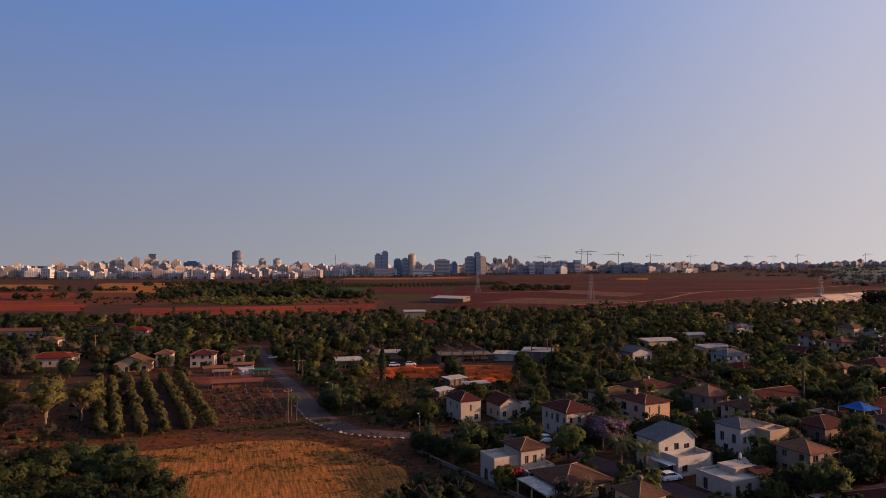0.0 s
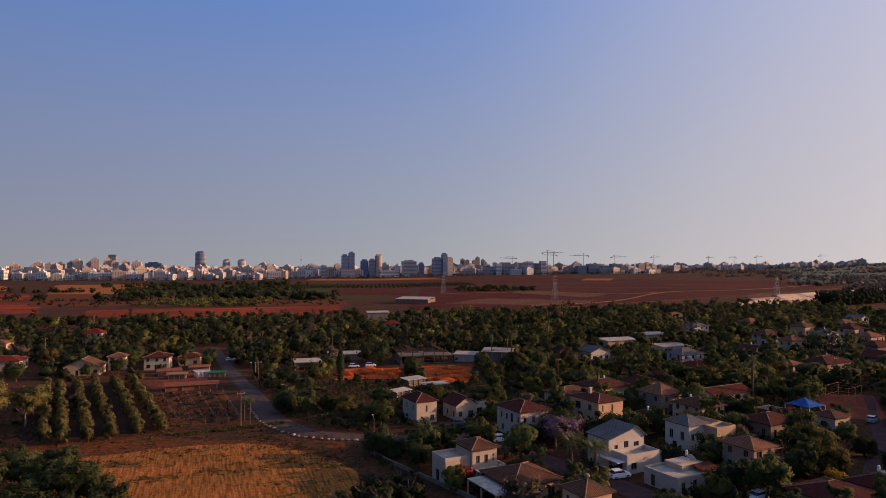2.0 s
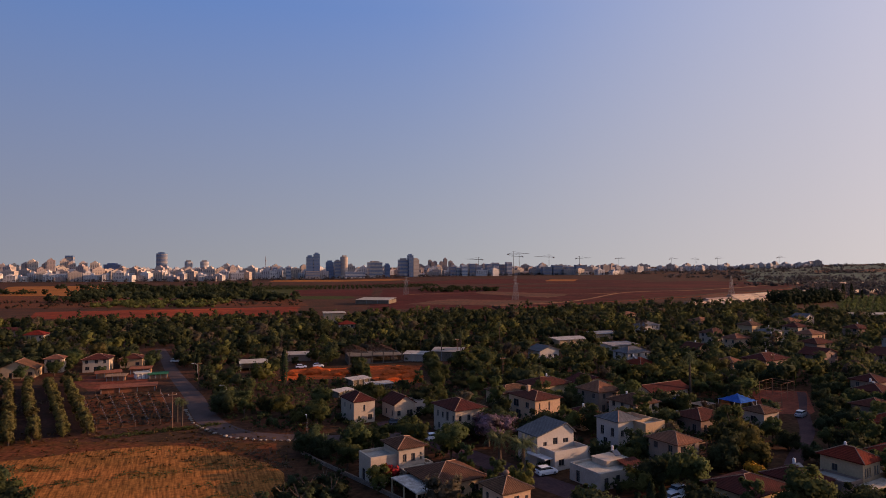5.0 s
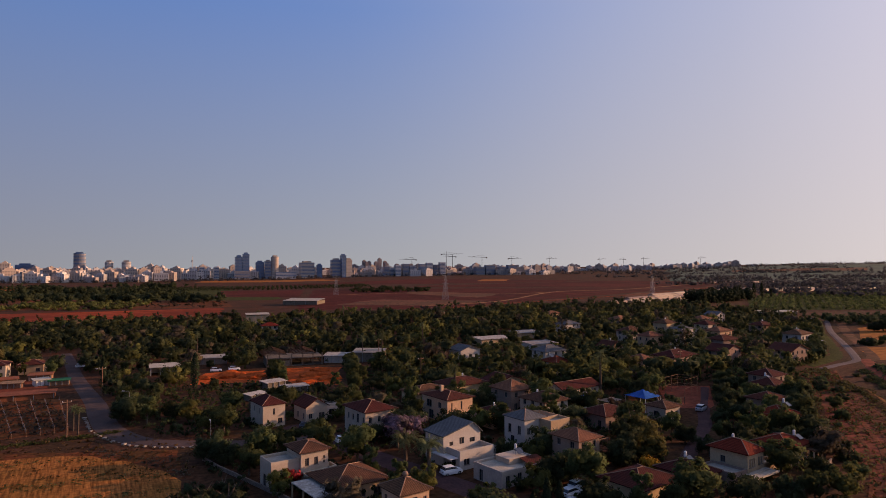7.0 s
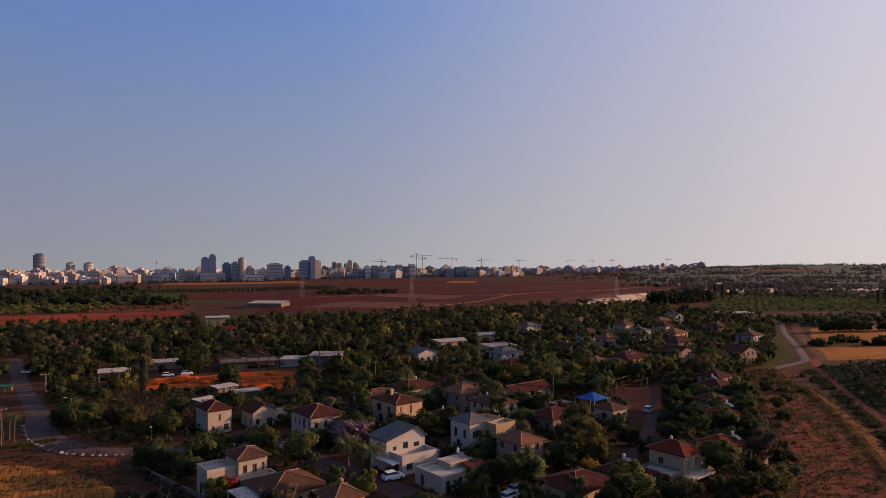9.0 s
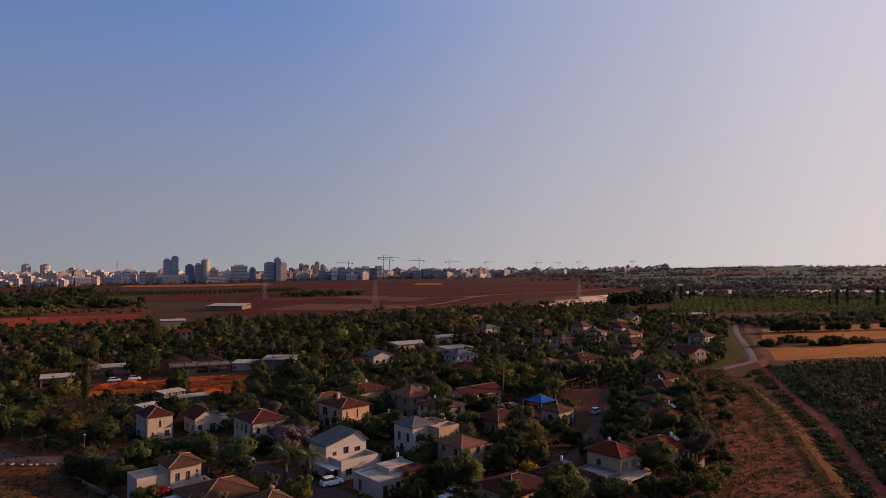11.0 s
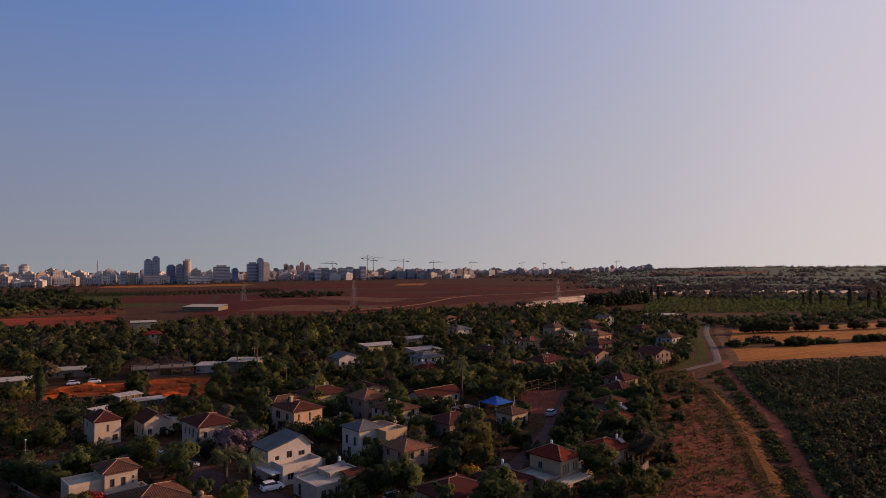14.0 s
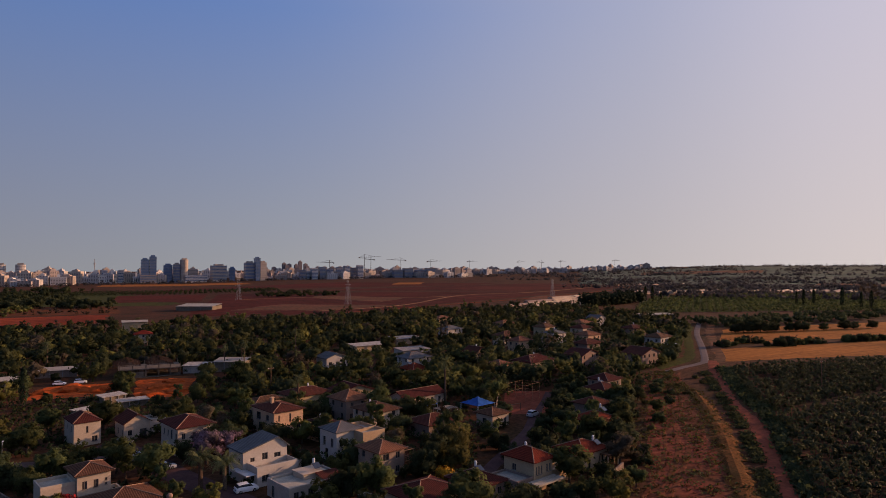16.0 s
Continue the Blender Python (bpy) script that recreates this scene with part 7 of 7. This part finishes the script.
for k in range(64):
    block((0, 3, 0, 5, 1, 3)[k % 6], -1180 + k * 18.5 + rng.uniform(-5, 5), 1705 + rng.uniform(-8, 30), rng.uniform(-25, 35), rng.uniform(0.75, 1.05))
for k in range(60):
    block((0, 1, 5, 3, 5)[k % 5], -1300 + k * 22 + rng.uniform(-7, 7), 1800 + rng.uniform(-20, 40), rng.uniform(-25, 35), rng.uniform(0.85, 1.15))
for k in range(50):
    block((1, 0, 5, 3)[k % 4], -1400 + k * 30 + rng.uniform(-9, 9), 1950 + rng.uniform(-30, 60), rng.uniform(-25, 35), rng.uniform(0.9, 1.25))
for k in range(34):
    block((0, 3, 5, 0, 1)[k % 5], -760 + k * 15 + rng.uniform(-5, 5), 1520 + rng.uniform(-25, 25), rng.uniform(-25, 35), rng.uniform(0.6, 0.95))
for k in range(40):
    block((1, 0, 2, 3, 1)[k % 5], -860 + k * 16.5 + rng.uniform(-5, 5), 1610 + rng.uniform(-25, 25), rng.uniform(-25, 35), rng.uniform(0.7, 1.0))
for x, i, s in ((-812, 2, 1.0), (-790, 4, 0.85), (-768, 6, 0.8), (-748, 4, 1.05), (-730, 2, 1.1), (-706, 6, 0.98), (-688, 4, 1.1), (-668, 2, 1.15), (-640, 6, 0.85), (-612, 4, 0.95), (-845, 4, 0.9), (-870, 2, 0.9)):
    block(i, x, 1745 + (x % 7) * 8, 12 + x % 17, s)
for k in range(38):
    block((5, 3, 7, 0, 1)[k % 5], 210 + k * 15 + rng.uniform(-5, 5), 1720 + rng.uniform(-20, 80), rng.uniform(-20, 30), rng.uniform(0.45, 0.95))
FAR_TOWN = [((0, 3, 1, 0, 5, 3)[k % 6], 840 + k * 9.6 + rng.uniform(-22, 22), 2200 + k * 2 + rng.uniform(-60, 260), rng.uniform(-20, 40), rng.uniform(0.5, 0.95)) for k in range(120)]
FAR_TOWN += [((1, 0, 3)[k % 3], 380 + k * 24 + rng.uniform(-9, 9), 2250 + rng.uniform(0, 140), rng.uniform(-20, 40), rng.uniform(0.5, 0.85)) for k in range(40)]
FAR_TOWN += [((2, 6)[k % 2], 330 + k * 21 + rng.uniform(-9, 9), 3300 + rng.uniform(-60, 60), 10, rng.uniform(0.8, 1.15) if 4 < k < 12 else 0.55) for k in range(22)]
FAR_TOWN += [((5, 0, 3, 1)[k % 4], -320 + k * 26 + rng.uniform(-9, 9), 2480 + rng.uniform(-80, 80), rng.uniform(-20, 40), rng.uniform(0.7, 1.1)) for k in range(46)]
FAR_TOWN += [((5, 0, 3, 5)[k % 4], -1250 + k * 19 + rng.uniform(-9, 9), 2120 + rng.uniform(-60, 160), rng.uniform(-20, 40), rng.uniform(0.7, 1.15)) for k in range(120)]


def far_rows(places):
    """The rows of blocks behind, too far off to tell apart: one mesh, with the blocks' own walls, windows and roof boxes."""
    verts, faces, slots, index = [], [], [], []
    for i, x, y, turn, stretch in places:
        m = pose(x, y, ground_z(x, y), 0, 0, turn) @ Matrix.Diagonal((1, 1, stretch, 1))
        for me in BLOCKS[i]:
            if me.materials[0] not in slots:
                slots.append(me.materials[0])
            off = len(verts)
            verts += [m @ v.co for v in me.vertices]
            faces += [[off + v for v in p.vertices] for p in me.polygons]
            index += [slots.index(me.materials[0])] * len(me.polygons)
    me = bpy.data.meshes.new("far_town")
    me.from_pydata(verts, [], faces)
    for k in slots:
        me.materials.append(k)
    me.polygons.foreach_set("material_index", index)
    return tagged(new("far_town", me), "pale apartment blocks crowded along the far skyline", "buildings", kind="stuff")


far_rows(FAR_TOWN)


def tower(x, y, w, d, h, turn, wall, label, band="city_band", crown=True, curved=False):
    """An office tower: body, a window band for every storey, and its crown."""
    ob = thing("tower", x, y, turn, label, "tower", "towers")
    def ring(grow, z0, z1):
        bm = bmesh.new()
        if not curved:
            return box(bm, -w / 2 - grow, w / 2 + grow, -d / 2 - grow, d / 2 + grow, z0, z1)
        pts = [(-w / 2 - grow, d / 2 + grow)] + [((w / 2 + grow) * -math.cos(math.pi * k / 10), -(d / 2 + grow) * (0.35 + 0.65 * math.sin(math.pi * k / 10))) for k in range(11)] + [(w / 2 + grow, d / 2 + grow)]
        lo, hi = [bm.verts.new((*p, z0)) for p in pts], [bm.verts.new((*p, z1)) for p in pts]
        for k in range(len(pts)):
            j = (k + 1) % len(pts)
            bm.faces.new((lo[k], lo[j], hi[j], hi[k]))
        bm.faces.new(hi)
        bm.faces.new(lo[::-1])
        return bm
    part("body", ring(0, -3, h), M[wall], ob)
    z = 4.0
    while z < h - 2:
        part("window_band", ring(0.15, z, z + 1.9), M[band], ob)
        z += 3.6
    if crown:
        part("crown_wall", boxes((-w * 0.3, w * 0.3, -d * 0.3, d * 0.3, h, h + 3.5)), M[wall], ob)
    return ob


tower(-74, 1700, 17, 20, 56, 8, "city_glass", "dark blue glass office tower")
tower(-57, 1702, 15, 20, 63, 8, "city_glass", "dark blue glass office tower, the taller wing")
tower(-66, 1690, 36, 16, 20, 8, "city_grey", "low grey base of the glass towers", crown=False)
tower(-24, 1715, 20, 18, 43, 4, "city_glass", "blue-grey office tower on the skyline")
tower(-4, 1708, 16, 18, 45, 4, "city_grey", "grey slab beside the pale tower")
tower(13, 1705, 17, 20, 56, 10, "city_beige", "pale beige round-edged tower", "city_beige", curved=True)
tower(40, 1700, 50, 18, 17, 6, "city_white", "long pale commercial building", crown=False)
tower(92, 1715, 34, 24, 40, 14, "city_beige", "beige hotel block with a stepped top")
tower(124, 1720, 14, 18, 33, 4, "city_glass", "blue glass office block")
tower(166, 1712, 24, 20, 46, 10, "city_grey", "grey glass office tower", "city_glass")
tower(184, 1708, 12, 20, 57, 10, "city_glass", "dark glass stair tower with a pointed top")
tower(198, 1712, 15, 20, 46, 10, "city_beige", "pale flank of an office tower", "city_beige")
tower(-484, 1900, 27, 20, 66, 6, "city_glass", "light curved glass tower standing alone", "city_grey", curved=True)
tower(-721, 1905, 19, 18, 60, 6, "city_glass", "blue glass tower behind apartment blocks", "city_grey", crown=False)
tower(-612, 1905, 42, 20, 36, 6, "city_glass", "broad blue-grey office block")
tower(-412, 1895, 20, 18, 44, 10, "city_grey", "rounded grey twin tower", "city_white", curved=True)
tower(-370, 1895, 22, 18, 44, 10, "city_grey", "rounded grey twin tower", "city_white", curved=True)
for k in range(4):
    tower(-178 + k * 17, 1705 + (k % 2) * 6, 12, 16, 27 + (k % 2) * 4, 8, "city_white", "row of white slim apartment towers", crown=k % 2 == 0)
for k, (x, hgt) in enumerate(((330, 30), (352, 33), (372, 28), (396, 32), (418, 35), (436, 30), (452, 36), (300, 26), (318, 22))):
    tower(x, 1722 + (k % 3) * 8, 15, 16, hgt, 6, ("city_white", "city_grey", "city_white", "city_pink")[k % 4], "pale new office block at the edge of the town", crown=False)
for k, x in enumerate((560, 590, 625, 655)):
    tower(x, 1730, 26, 18, 22 + 5 * (k % 2), 4, "city_grey", "dark unfinished concrete block", crown=False)
mast = thing("radio_mast", -200, 1850, 0, "thin grey radio mast over the town", "mast")
part("mast_pole", rod(bmesh.new(), (0, 0, -2), (0, 0, 58), 1.2, 0.7, 6), M["grey_metal"], mast)
part("antenna_ring", rod(bmesh.new(), (0, 0, 44), (0, 0, 48), 2.2, 2.2, 8), M["grey_metal"], mast)


def crane(x, y, h, jib, turn):
    ob = thing("tower_crane", x, y, turn, "slim tower crane over the town", "crane", "tower cranes")
    r = 0.75
    part("tower_mast", rod(bmesh.new(), (0, 0, -2), (0, 0, h + 7), r, r * 0.7, 4), M["shutter"], ob)
    part("jib", rod(bmesh.new(), (0, 0, h), (jib, 0, h + 1.5), r * 0.8, r * 0.4, 4), M["shutter"], ob)
    part("counter_jib", rod(bmesh.new(), (0, 0, h), (-jib * 0.33, 0, h), r * 0.8, r * 0.8, 4), M["shutter"], ob)
    part("counterweight", boxes((-jib * 0.36, -jib * 0.28, -1.2, 1.2, h - 2.6, h + 0.6)), M["concrete"], ob)
    bm = rod(bmesh.new(), (0, 0, h + 7), (jib * 0.7, 0, h + 1.1), 0.2, 0.2, 4)
    rod(bm, (0, 0, h + 7), (-jib * 0.3, 0, h), 0.2, 0.2, 4)
    part("tie", bm, M["shutter"], ob)


for x, y, hh, jb, a in ((466, 1725, 58, 46, 4), (500, 1790, 52, 30, 175), (385, 1800, 44, 36, 170), (600, 1830, 50, 45, 185), (700, 1850, 46, 36, 5), (1060, 2400, 48, 36, 10), (1290, 2420, 46, 30, 10), (1395, 2420, 44, 30, 190), (1500, 2440, 46, 30, 10), (1800, 2480, 44, 34, 10)):
    crane(x, y, hh, jb, a)
